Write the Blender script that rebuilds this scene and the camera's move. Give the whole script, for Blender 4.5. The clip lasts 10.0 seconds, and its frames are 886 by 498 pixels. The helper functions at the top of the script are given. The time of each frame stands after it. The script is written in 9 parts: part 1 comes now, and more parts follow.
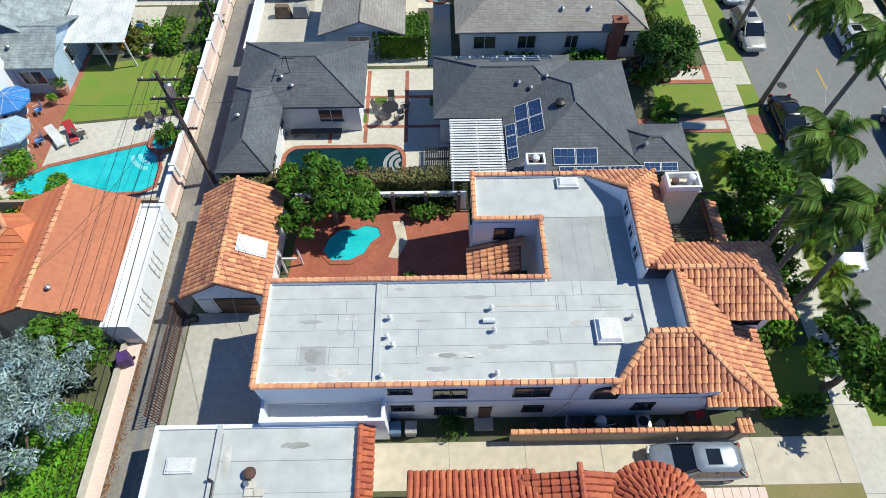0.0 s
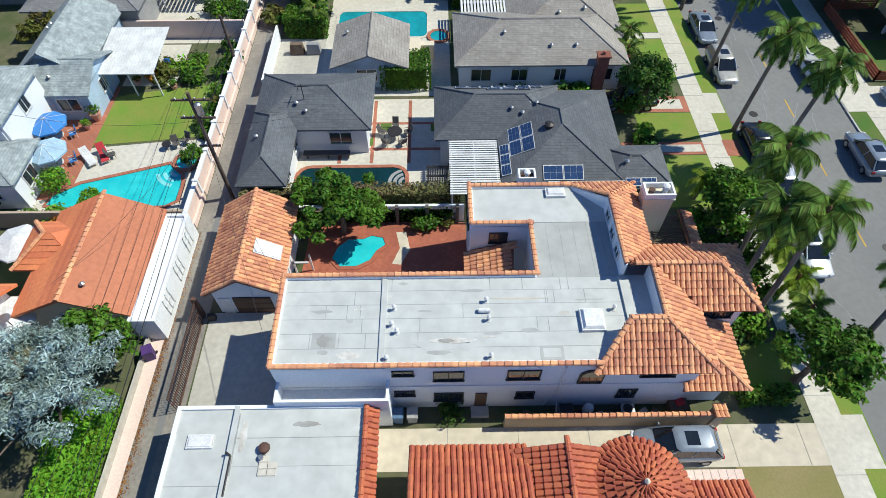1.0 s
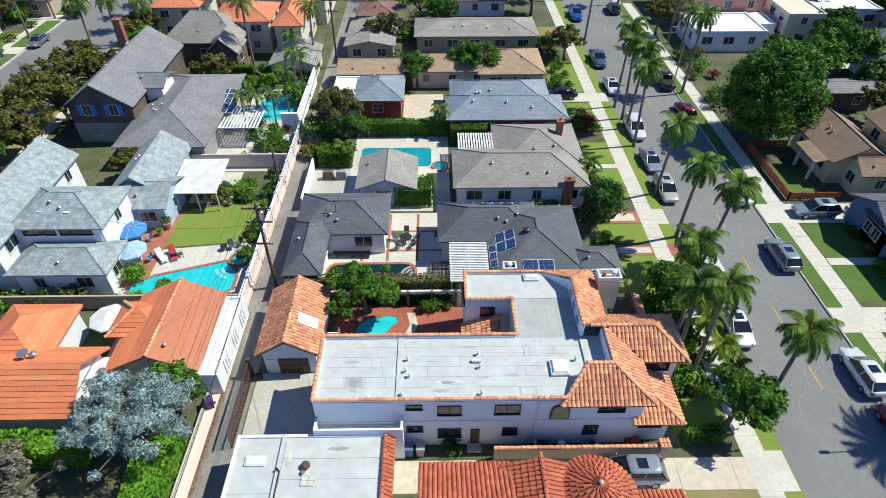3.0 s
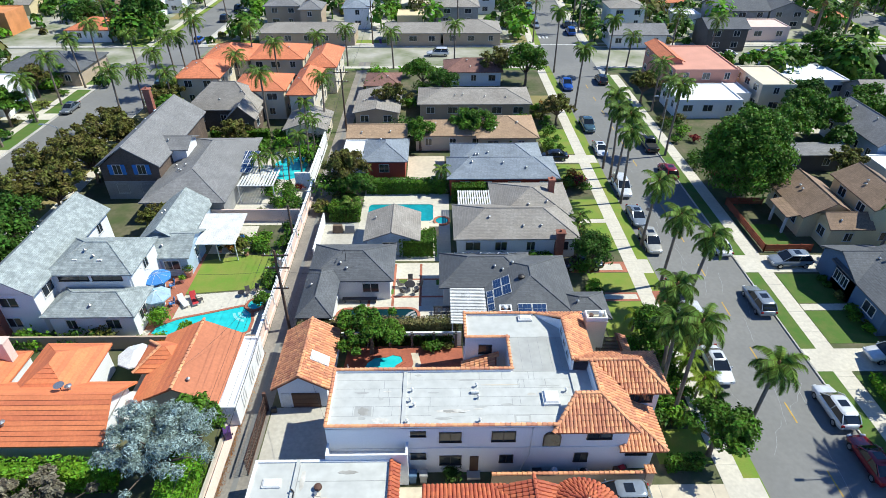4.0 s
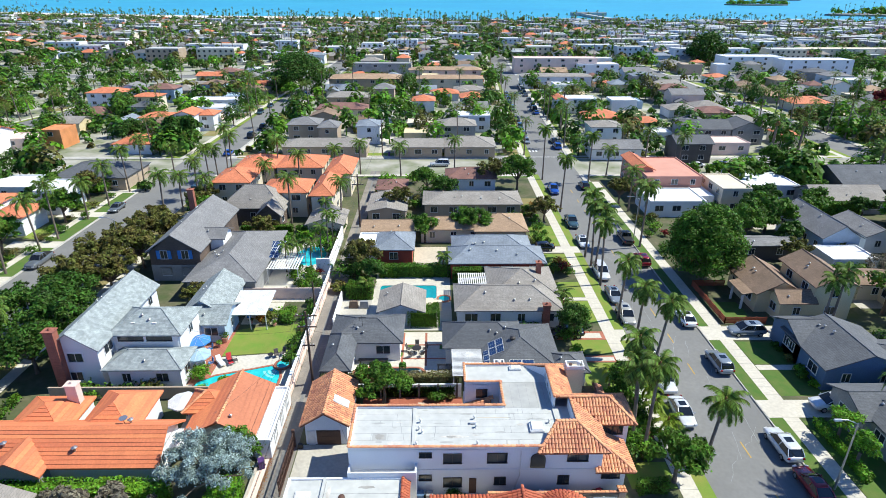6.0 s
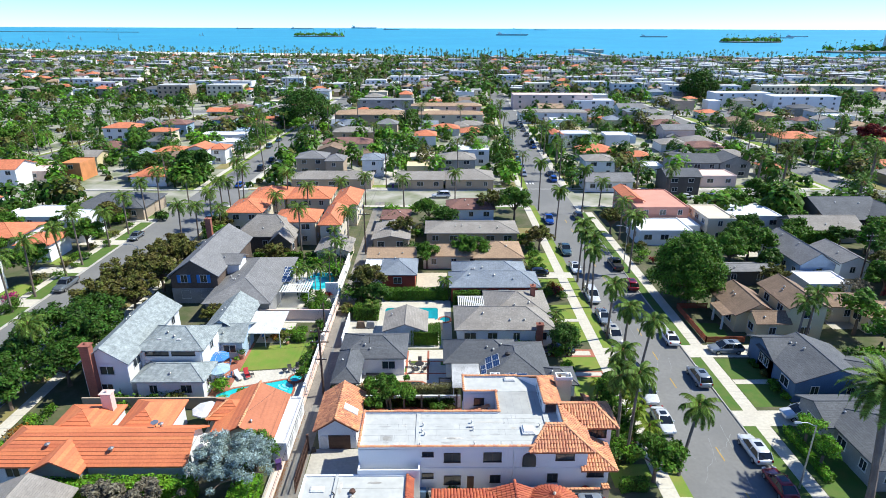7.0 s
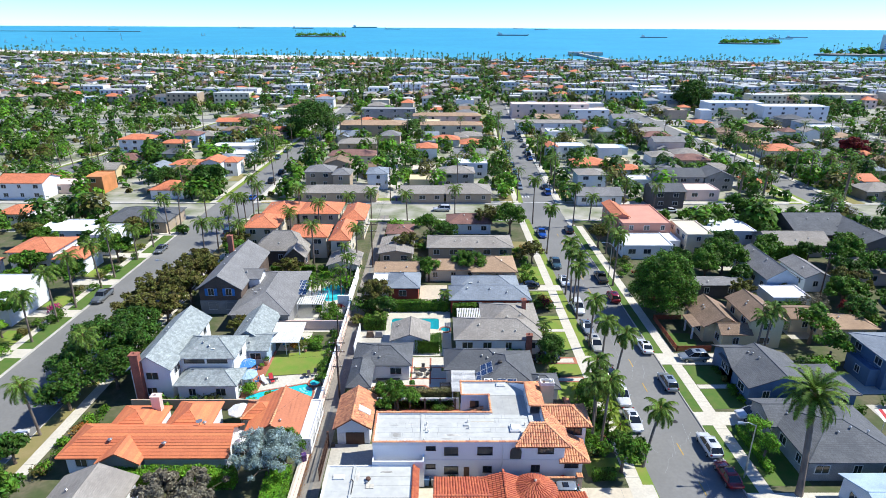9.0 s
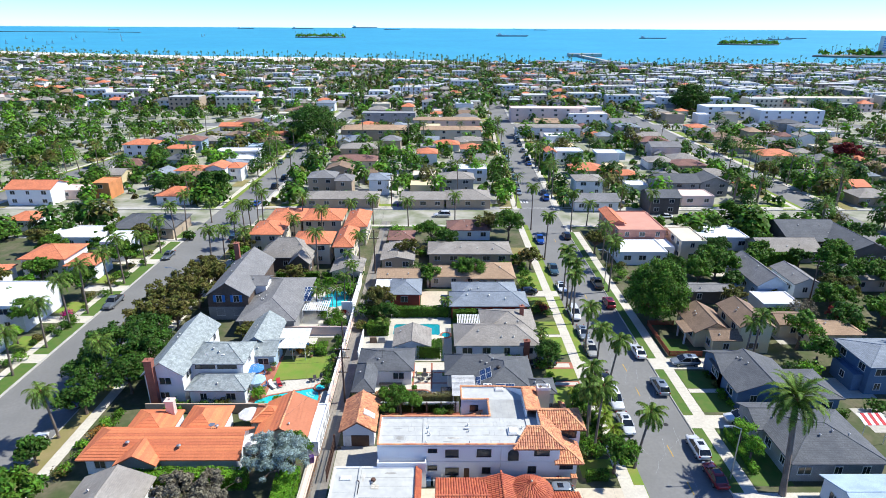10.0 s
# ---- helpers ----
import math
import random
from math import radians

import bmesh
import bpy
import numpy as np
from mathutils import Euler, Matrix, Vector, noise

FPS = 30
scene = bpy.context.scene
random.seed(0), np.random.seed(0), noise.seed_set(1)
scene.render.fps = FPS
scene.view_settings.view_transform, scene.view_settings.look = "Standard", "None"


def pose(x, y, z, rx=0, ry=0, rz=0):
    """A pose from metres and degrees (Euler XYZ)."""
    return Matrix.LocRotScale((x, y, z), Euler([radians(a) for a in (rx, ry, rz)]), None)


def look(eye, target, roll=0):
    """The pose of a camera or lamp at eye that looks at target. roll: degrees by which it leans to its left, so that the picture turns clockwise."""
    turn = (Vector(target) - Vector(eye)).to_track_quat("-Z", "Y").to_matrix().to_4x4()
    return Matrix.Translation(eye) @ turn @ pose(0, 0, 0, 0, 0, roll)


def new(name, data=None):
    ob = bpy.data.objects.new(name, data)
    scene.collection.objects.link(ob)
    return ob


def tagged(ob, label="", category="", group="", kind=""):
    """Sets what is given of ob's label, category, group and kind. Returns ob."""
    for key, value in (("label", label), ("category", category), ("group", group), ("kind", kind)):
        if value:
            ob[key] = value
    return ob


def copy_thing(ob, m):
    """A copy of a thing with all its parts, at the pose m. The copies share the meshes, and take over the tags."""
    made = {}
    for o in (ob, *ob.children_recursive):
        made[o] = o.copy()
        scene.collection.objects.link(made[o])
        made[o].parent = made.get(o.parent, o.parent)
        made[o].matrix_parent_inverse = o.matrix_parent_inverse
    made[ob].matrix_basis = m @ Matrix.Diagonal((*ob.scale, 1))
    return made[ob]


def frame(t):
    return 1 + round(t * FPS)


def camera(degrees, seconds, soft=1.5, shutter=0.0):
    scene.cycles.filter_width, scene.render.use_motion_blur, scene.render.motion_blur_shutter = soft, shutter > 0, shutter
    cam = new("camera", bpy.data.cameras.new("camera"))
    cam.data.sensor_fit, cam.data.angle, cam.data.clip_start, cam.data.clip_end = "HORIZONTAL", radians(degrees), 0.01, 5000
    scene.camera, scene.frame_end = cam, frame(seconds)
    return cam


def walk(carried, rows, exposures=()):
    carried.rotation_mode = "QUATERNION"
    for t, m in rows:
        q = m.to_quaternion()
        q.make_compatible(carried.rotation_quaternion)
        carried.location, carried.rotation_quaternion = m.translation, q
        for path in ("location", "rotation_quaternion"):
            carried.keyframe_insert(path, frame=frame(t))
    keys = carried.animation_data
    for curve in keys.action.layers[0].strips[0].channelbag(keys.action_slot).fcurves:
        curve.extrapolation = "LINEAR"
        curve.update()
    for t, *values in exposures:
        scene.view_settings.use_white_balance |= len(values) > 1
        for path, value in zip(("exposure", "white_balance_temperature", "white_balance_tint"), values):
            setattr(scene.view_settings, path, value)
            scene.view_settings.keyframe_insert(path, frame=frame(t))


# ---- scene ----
cam = camera(74.5, 10.0, 0.6)
PATH = [
    (0, (0.382, 2.29, 31.198), (0.396, 3.344, 29.499), -0.2),
    (0.5, (0.402, 0.494, 31.639), (0.416, 1.613, 29.982), -0.2),
    (1, (0.373, -1.582, 32.378), (0.388, -0.395, 30.768), -0.1),
    (1.5, (0.314, -3.943, 33.75), (0.332, -2.676, 32.202), -0.1),
    (2, (0.168, -6.394, 35.451), (0.189, -5.046, 33.974), 0.1),
    (2.5, (0.088, -8.92, 36.776), (0.11, -7.487, 35.38), 0.1),
    (4, (-0.126, -15.9, 39.786), (-0.103, -14.261, 38.64), 0.1),
    (4.5, (-0.272, -18.45, 40.195), (-0.249, -16.754, 39.136), 0.2),
    (5, (-0.386, -21.331, 40.344), (-0.362, -19.586, 39.366), 0.1),
    (5.5, (-0.535, -24.492, 40.889), (-0.509, -22.706, 39.99), 0.2),
    (7, (-0.652, -34.273, 43.084), (-0.631, -32.404, 42.37), 0.2),
    (7.5, (-0.763, -37.269, 44.496), (-0.742, -35.401, 43.781), 0.3),
    (8, (-0.832, -39.659, 46.204), (-0.811, -37.792, 45.488), 0.3),
    (8.5, (-0.84, -41.606, 48.085), (-0.82, -39.739, 47.368), 0.3),
    (9, (-0.83, -43.17, 50.019), (-0.81, -41.304, 49.301), 0.3),
    (9.5, (-0.915, -44.513, 51.642), (-0.895, -42.647, 50.923), 0.3),
    (10, (-1.043, -45.934, 52.68), (-1.022, -44.068, 51.962), 0.3),
]
walk(cam, [(t, look(eye, target, roll)) for t, eye, target, roll in PATH], ((0.0, 0.14, 6600, 0), (2.5, 0.25, 6600, 0), (5.0, 0.48, 6600, 1), (10.0, 0.52, 6500, 6)))

# ---- light ----
SUN_AZ, SUN_EL = radians(11), radians(52)
world = bpy.data.worlds.new("sky")
scene.world = world
world.use_nodes = True
wn = world.node_tree
sky = wn.nodes.new("ShaderNodeTexSky")
sky.sky_type = "NISHITA"
sky.sun_disc = False
sky.sun_elevation = SUN_EL
sky.sun_rotation = math.pi / 2 - SUN_AZ
sky.altitude = 600
sky.air_density, sky.dust_density, sky.ozone_density = 0.6, 0.0, 5.0
tint = wn.nodes.new("ShaderNodeMix")
tint.data_type, tint.blend_type = "RGBA", "MULTIPLY"
tint.inputs[0].default_value = 1.0
tint.inputs[7].default_value = (0.76, 0.93, 1.2, 1)
wn.links.new(sky.outputs[0], tint.inputs[6])
wn.links.new(tint.outputs[2], wn.nodes["Background"].inputs[0])
wn.nodes["Background"].inputs[1].default_value = 0.15
sun_data = bpy.data.lights.new("sun", "SUN")
sun_data.energy, sun_data.angle, sun_data.color = 4.8, radians(0.5), (1.0, 0.965, 0.90)
sun = new("sun", sun_data)
sun.matrix_world = look((60 * math.cos(SUN_AZ), 60 * math.sin(SUN_AZ), 60 * math.tan(SUN_EL)), (0, 0, 0))

# ---- materials ----


def mat(name, c1, c2=None, scale=0.6, fine=9.0, rough=0.8, metal=0.0, bump=0.15, vary=0.0, island=0.0, kind="", spec=0.4, mix=0.0):
    """A surface with variation at two scales, in metres of the place."""
    m = bpy.data.materials.new(name)
    m.use_nodes = True
    nt = m.node_tree
    N, L = nt.nodes, nt.links
    b = N["Principled BSDF"]
    b.inputs["Roughness"].default_value = rough
    b.inputs["Metallic"].default_value = metal
    b.inputs["Specular IOR Level"].default_value = spec
    c2 = c2 or tuple(v * 0.75 for v in c1)
    geo = N.new("ShaderNodeNewGeometry")
    pos = geo.outputs["Position"]

    def noise_at(s, detail=3.0):
        n = N.new("ShaderNodeTexNoise")
        n.inputs["Scale"].default_value, n.inputs["Detail"].default_value = s, detail
        L.new(pos, n.inputs["Vector"])
        return n.outputs["Fac"]

    def ramp(fac, lo, hi):
        r = N.new("ShaderNodeMapRange")
        r.inputs["From Min"].default_value, r.inputs["From Max"].default_value = lo, hi
        L.new(fac, r.inputs["Value"])
        return r.outputs["Result"]

    def blend(fac, a, c, how="MIX"):
        x = N.new("ShaderNodeMix")
        x.data_type, x.blend_type = "RGBA", how
        if isinstance(fac, float):
            x.inputs[0].default_value = fac
        else:
            L.new(fac, x.inputs[0])
        for slot, v in ((6, a), (7, c)):
            if isinstance(v, tuple):
                x.inputs[slot].default_value = (*v[:3], 1)
            else:
                L.new(v, x.inputs[slot])
        return x.outputs[2]

    def scaled(fac, lo, hi):
        r = N.new("ShaderNodeMapRange")
        r.inputs["To Min"].default_value, r.inputs["To Max"].default_value = lo, hi
        L.new(fac, r.inputs["Value"])
        return r.outputs["Result"]

    big, small = noise_at(scale), noise_at(fine, 2.0)
    col = blend(ramp(big, 0.35, 0.65), c1, c2)
    col = blend(ramp(small, 0.3, 0.7), col, blend(0.5, col, tuple(v * 0.72 for v in c2)), "MIX")
    height = small
    if kind == "shingle":
        sep = N.new("ShaderNodeSeparateXYZ")
        L.new(pos, sep.inputs[0])
        comb = N.new("ShaderNodeCombineXYZ")
        add = N.new("ShaderNodeMath")
        L.new(sep.outputs[0], add.inputs[0]), L.new(sep.outputs[1], add.inputs[1])
        mul = N.new("ShaderNodeMath")
        mul.operation = "MULTIPLY"
        mul.inputs[1].default_value = 2.6
        L.new(sep.outputs[2], mul.inputs[0])
        L.new(add.outputs[0], comb.inputs[0]), L.new(mul.outputs[0], comb.inputs[1])
        br = N.new("ShaderNodeTexBrick")
        br.inputs["Scale"].default_value = 1.0
        br.inputs["Brick Width"].default_value, br.inputs["Row Height"].default_value = 0.42, 0.22
        br.inputs["Mortar Size"].default_value = 0.012
        br.inputs["Color1"].default_value = (1.12, 1.12, 1.12, 1)
        br.inputs["Color2"].default_value = (0.86, 0.86, 0.86, 1)
        br.inputs["Mortar"].default_value = (0.55, 0.55, 0.55, 1)
        L.new(comb.outputs[0], br.inputs["Vector"])
        col = blend(0.85, col, br.outputs["Color"], "MULTIPLY")
        height = br.outputs["Fac"]
    if vary or island:
        if vary:
            src = N.new("ShaderNodeObjectInfo").outputs["Random"]
        else:
            src = geo.outputs["Random Per Island"]
        hs = N.new("ShaderNodeHueSaturation")
        L.new(col, hs.inputs["Color"])
        L.new(scaled(src, 1 - (vary or island), 1 + (vary or island)), hs.inputs["Value"])
        L.new(scaled(src, 0.5 - 0.04 * (vary or island), 0.5 + 0.04 * (vary or island)), hs.inputs["Hue"])
        col = hs.outputs["Color"]
    L.new(col, b.inputs["Base Color"])
    if bump:
        bp = N.new("ShaderNodeBump")
        bp.inputs["Strength"].default_value, bp.inputs["Distance"].default_value = bump, 0.03
        L.new(height, bp.inputs["Height"])
        L.new(bp.outputs[0], b.inputs["Normal"])
    if mix:
        tr = N.new("ShaderNodeBsdfTranslucent")
        L.new(col, tr.inputs["Color"])
        ms = N.new("ShaderNodeMixShader")
        ms.inputs[0].default_value = mix
        L.new(b.outputs[0], ms.inputs[1]), L.new(tr.outputs[0], ms.inputs[2])
        L.new(ms.outputs[0], N["Material Output"].inputs[0])
    return m


def leafy(name, c1, c2):
    return mat(name, c1, c2, scale=0.5, fine=2.0, rough=0.55, bump=0, island=0.6, spec=0.16, mix=0.26)


M = {
    "asphalt": mat("asphalt", (0.175, 0.175, 0.173), (0.215, 0.213, 0.208), 0.12, 2.5, 0.9, bump=0.05),
    "alley": mat("alley_paving", (0.299, 0.27, 0.236), (0.196, 0.178, 0.161), 0.35, 4, 0.95),
    "earth": mat("earth", (0.15, 0.13, 0.085), (0.07, 0.095, 0.035), 0.3, 1.6, 1.0),
    "town": mat("town_ground", (0.12, 0.155, 0.055), (0.42, 0.40, 0.35), 0.13, 0.9, 1.0),
    "concrete": mat("concrete", (0.52, 0.49, 0.43), (0.44, 0.41, 0.36), 0.3, 3, 0.9, bump=0.03),
    "concrete_pale": mat("concrete_pale", (0.62, 0.58, 0.50), (0.55, 0.51, 0.44), 0.4, 3, 0.9, bump=0.02),
    "drive": mat("drive_concrete", (0.60, 0.53, 0.42), (0.54, 0.475, 0.38), 0.25, 2, 0.9, bump=0.02),
    "kerb": mat("kerb_concrete", (0.55, 0.53, 0.49), None, 0.5, 5, 0.9),
    "grass": mat("lawn_grass", (0.135, 0.255, 0.028), (0.22, 0.25, 0.05), 0.5, 7, 0.95, bump=0.5),
    "grass_dry": mat("dry_grass", (0.20, 0.19, 0.06), (0.27, 0.22, 0.10), 0.3, 6, 0.95, bump=0.5),
    # darker green than the lawn grass, with half shade mixed into the colour
    "grass_dark": mat("dark_shaded_grass", (0.06, 0.15, 0.02), (0.11, 0.155, 0.035), 0.8, 7, 0.95, bump=0.5),
    "brick_pave": mat("brick_paving", (0.42, 0.16, 0.10), (0.36, 0.13, 0.085), 0.5, 8, 0.85, kind="shingle"),
    "red_deck": mat("red_concrete", (0.42, 0.13, 0.075), (0.30, 0.09, 0.055), 0.5, 4, 0.7),
    "white": mat("white_stucco", (0.82, 0.83, 0.84), (0.76, 0.77, 0.79), 0.4, 10, 0.9, bump=0.12),
    "cream": mat("cream_stucco", (0.72, 0.64, 0.50), (0.66, 0.58, 0.45), 0.4, 10, 0.9),
    "yellow": mat("yellow_siding", (0.74, 0.62, 0.38), (0.68, 0.57, 0.36), 0.4, 10, 0.8),
    "tan": mat("tan_stucco", (0.48, 0.38, 0.28), (0.42, 0.33, 0.25), 0.4, 10, 0.9),
    "pink": mat("pink_stucco", (0.66, 0.33, 0.25), (0.58, 0.29, 0.22), 0.4, 10, 0.9),
    "pale_pink": mat("pale_pink_stucco", (0.80, 0.62, 0.55), (0.72, 0.55, 0.48), 0.4, 10, 0.9),
    "orange_wall": mat("orange_stucco", (0.72, 0.30, 0.12), None, 0.4, 10, 0.9),
    "redwall": mat("red_stucco", (0.45, 0.08, 0.05), None, 0.4, 10, 0.85),
    "bluewall": mat("blue_siding", (0.091, 0.169, 0.286), (0.078, 0.143, 0.247), 0.5, 8, 0.7),
    "paleblue": mat("pale_blue_siding", (0.45, 0.58, 0.72), None, 0.5, 8, 0.8),
    "greywall": mat("grey_siding", (0.36, 0.36, 0.36), None, 0.5, 8, 0.8),
    "dark_wall": mat("dark_siding", (0.13, 0.117, 0.111), None, 0.5, 8, 0.8),
    "shakewall": mat("brown_shake_wall", (0.17, 0.125, 0.10), (0.12, 0.09, 0.075), 0.6, 6, 0.9, kind="shingle"),
    "membrane": mat("white_roof_membrane", (0.535, 0.545, 0.53), (0.49, 0.50, 0.485), 0.5, 1.3, 0.7, bump=0.02),
    "membrane_grey": mat("grey_roof_membrane", (0.43, 0.435, 0.42), (0.385, 0.39, 0.38), 0.5, 1.2, 0.8, bump=0.02),
    "stain": mat("roof_stain", (0.42, 0.42, 0.40), (0.28, 0.27, 0.25), 0.7, 3, 0.9),
    "patch": mat("roof_patch", (0.66, 0.65, 0.62), (0.45, 0.42, 0.37), 0.8, 3, 0.8),
    "seam": mat("roof_seam", (0.36, 0.37, 0.38), None, 1, 4, 0.9, bump=0),
    "tile": mat("terracotta_tile", (0.74, 0.355, 0.19), (0.60, 0.26, 0.14), 0.8, 6, 0.75, vary=0.22, bump=0.1),
    "tile_join": mat("terracotta_tile_mass", (0.74, 0.355, 0.19), (0.60, 0.26, 0.14), 0.8, 6, 0.75, island=0.22, bump=0.1),
    "tile_red": mat("red_clay_tile", (0.50, 0.13, 0.065), (0.42, 0.11, 0.055), 0.8, 6, 0.7, vary=0.15, bump=0.1),
    "tile_red_join": mat("red_clay_tile_mass", (0.50, 0.13, 0.065), (0.42, 0.11, 0.055), 0.8, 6, 0.7, island=0.15, bump=0.1),
    "tile_under": mat("clay_under_roof", (0.36, 0.13, 0.07), None, 0.8, 6, 0.9),
    "orange_tile": mat("orange_flat_tile", (0.72, 0.23, 0.10), (0.62, 0.19, 0.085), 0.5, 5, 0.75, vary=0.1),
    "orange_roof": mat("orange_roof", (0.726, 0.242, 0.121), (0.605, 0.198, 0.099), 0.4, 4, 0.8, kind="shingle"),
    "salmon_roof": mat("salmon_rolled_roofing", (0.50, 0.185, 0.10), (0.45, 0.165, 0.09), 0.35, 4, 0.85, bump=0.05),
    "sh_dark": mat("charcoal_shingle", (0.14, 0.147, 0.16), (0.105, 0.112, 0.125), 0.4, 5, 0.9, kind="shingle"),
    "sh_grey": mat("grey_shingle", (0.255, 0.252, 0.255), (0.205, 0.203, 0.206), 0.4, 5, 0.9, kind="shingle"),
    "sh_blue": mat("blue_grey_shingle", (0.286, 0.325, 0.377), (0.221, 0.254, 0.299), 0.4, 5, 0.9, kind="shingle"),
    "sh_mottled": mat("mottled_grey_shingle", (0.403, 0.448, 0.448), (0.246, 0.28, 0.286), 1.6, 5, 0.9, kind="shingle"),
    "sh_warm": mat("warm_grey_shingle", (0.351, 0.325, 0.293), (0.286, 0.26, 0.234), 0.4, 5, 0.9, kind="shingle"),
    "sh_brown": mat("brown_shingle", (0.312, 0.213, 0.15), (0.237, 0.163, 0.112), 0.4, 5, 0.9, kind="shingle"),
    "sh_tan": mat("tan_shingle", (0.462, 0.319, 0.209), (0.374, 0.253, 0.165), 0.4, 5, 0.9, kind="shingle"),
    "sh_maroon": mat("maroon_shingle", (0.286, 0.15, 0.124), (0.221, 0.117, 0.098), 0.4, 5, 0.9, kind="shingle"),
    "trim": mat("white_trim", (0.80, 0.80, 0.79), None, 1, 9, 0.6, bump=0),
    "metal": mat("galvanised_metal", (0.55, 0.56, 0.57), None, 2, 9, 0.4, 0.8, bump=0),
    "dark_metal": mat("dark_metal", (0.06, 0.055, 0.055), None, 2, 9, 0.5, 0.5, bump=0),
    "rust": mat("rusty_iron", (0.17, 0.09, 0.065), (0.10, 0.06, 0.05), 2, 9, 0.8, 0.3),
    "wood": mat("weathered_wood", (0.20, 0.14, 0.095), (0.13, 0.09, 0.065), 1.5, 12, 0.9),
    "pole_wood": mat("pole_timber", (0.13, 0.085, 0.06), (0.09, 0.06, 0.045), 1.5, 12, 0.9),
    "redwood": mat("redwood_fence", (0.33, 0.085, 0.04), (0.27, 0.07, 0.035), 1, 9, 0.8),
    "brown_door": mat("brown_garage_door", (0.11, 0.055, 0.035), None, 1, 9, 0.6),
    "brick": mat("chimney_brick", (0.40, 0.15, 0.10), (0.30, 0.11, 0.08), 0.8, 8, 0.9, kind="shingle"),
    "bark": mat("bark", (0.19, 0.14, 0.105), (0.12, 0.09, 0.07), 1.2, 7, 0.95, bump=0.5),
    "palm_bark": mat("palm_bark", (0.25, 0.20, 0.16), (0.15, 0.12, 0.10), 0.8, 8, 0.95, bump=0.6),
    "boots": mat("palm_boots", (0.30, 0.16, 0.07), (0.20, 0.11, 0.05), 2, 8, 0.95),
    "leaf": leafy("green_leaves", (0.135, 0.26, 0.026), (0.055, 0.125, 0.015)),
    "leaf_dark": leafy("dark_leaves", (0.085, 0.18, 0.025), (0.04, 0.09, 0.014)),
    "leaf_bright": leafy("bright_leaves", (0.20, 0.38, 0.03), (0.11, 0.25, 0.022)),
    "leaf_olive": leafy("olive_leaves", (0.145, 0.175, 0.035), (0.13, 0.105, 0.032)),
    "leaf_silver": leafy("silver_leaves", (0.42, 0.53, 0.52), (0.20, 0.27, 0.24)),
    "leaf_bare": leafy("bare_twigs", (0.255, 0.225, 0.165), (0.165, 0.15, 0.112)),
    "leaf_red": leafy("red_leaves", (0.30, 0.03, 0.03), (0.16, 0.02, 0.025)),
    "litter": leafy("dry_leaf_litter", (0.36, 0.14, 0.04), (0.22, 0.09, 0.03)),
    "leaf_rust": leafy("rust_leaves", (0.40, 0.16, 0.03), (0.28, 0.14, 0.03)),
    "frond": leafy("palm_fronds", (0.19, 0.28, 0.045), (0.085, 0.15, 0.025)),
    "frond_yellow": leafy("yellow_palm_fronds", (0.25, 0.33, 0.03), (0.16, 0.25, 0.025)),
    "hedge": leafy("hedge_leaves", (0.13, 0.25, 0.022), (0.06, 0.135, 0.018)),
    "hedge_brown": leafy("browned_hedge_leaves", (0.248, 0.171, 0.093), (0.139, 0.155, 0.054)),
    "pool": mat("pool_water", (0.02, 0.47, 0.52), (0.05, 0.58, 0.60), 0.7, 2.2, 0.06, bump=0.12, spec=0.5),
    "pool_teal": mat("teal_pool_water", (0.02, 0.33, 0.38), None, 0.7, 2.2, 0.06, bump=0.12, spec=0.5),
    "pool_step": mat("pool_step_under_water", (0.20, 0.62, 0.66), (0.28, 0.68, 0.70), 0.7, 2.2, 0.1, bump=0.05),
    "pool_dark": mat("dark_pool_water", (0.008, 0.04, 0.05), None, 0.7, 2.2, 0.05, bump=0.06, spec=0.25),
    "solar": mat("solar_cells", (0.03, 0.06, 0.14), (0.04, 0.08, 0.18), 1.5, 6, 0.15, 0.2, bump=0),
    "glass": mat("window_glass", (0.035, 0.045, 0.055), None, 1, 3, 0.06, bump=0, spec=0.7),
    "car_glass": mat("car_glass", (0.015, 0.018, 0.02), None, 1, 3, 0.05, bump=0, spec=0.8),
    "rubber": mat("tyre_rubber", (0.02, 0.02, 0.02), None, 2, 8, 0.85, bump=0),
    "lamp_clear": mat("headlight_glass", (0.7, 0.72, 0.75), None, 2, 8, 0.15, bump=0),
    "lamp_red": mat("tail_light_red", (0.4, 0.02, 0.02), None, 2, 8, 0.2, bump=0),
    "blue_cloth": mat("blue_canvas", (0.06, 0.25, 0.62), (0.05, 0.20, 0.52), 1, 8, 0.8),
    "pale_cloth": mat("pale_blue_canvas", (0.42, 0.60, 0.75), None, 1, 8, 0.8),
    "white_cloth": mat("white_canvas", (0.82, 0.82, 0.82), None, 1, 8, 0.8),
    "red_cloth": mat("red_canvas", (0.62, 0.05, 0.06), None, 1, 8, 0.8),
    "purple": mat("purple_plastic", (0.09, 0.04, 0.18), None, 1, 8, 0.6),
    "bougainvillea": leafy("magenta_flowers", (0.55, 0.03, 0.22), (0.40, 0.02, 0.18)),
    "sand": mat("beach_sand", (0.80, 0.74, 0.62), (0.72, 0.66, 0.55), 0.02, 0.3, 1.0),
    "road_yellow": mat("yellow_road_paint", (0.62, 0.40, 0.08), None, 1, 6, 0.8),
    "road_white": mat("white_road_paint", (0.75, 0.75, 0.73), None, 1, 6, 0.8),
    "sea": mat("sea_water", (0.05, 0.36, 0.50), (0.035, 0.30, 0.47), 0.004, 0.05, 0.45, bump=0.1, spec=0.35),
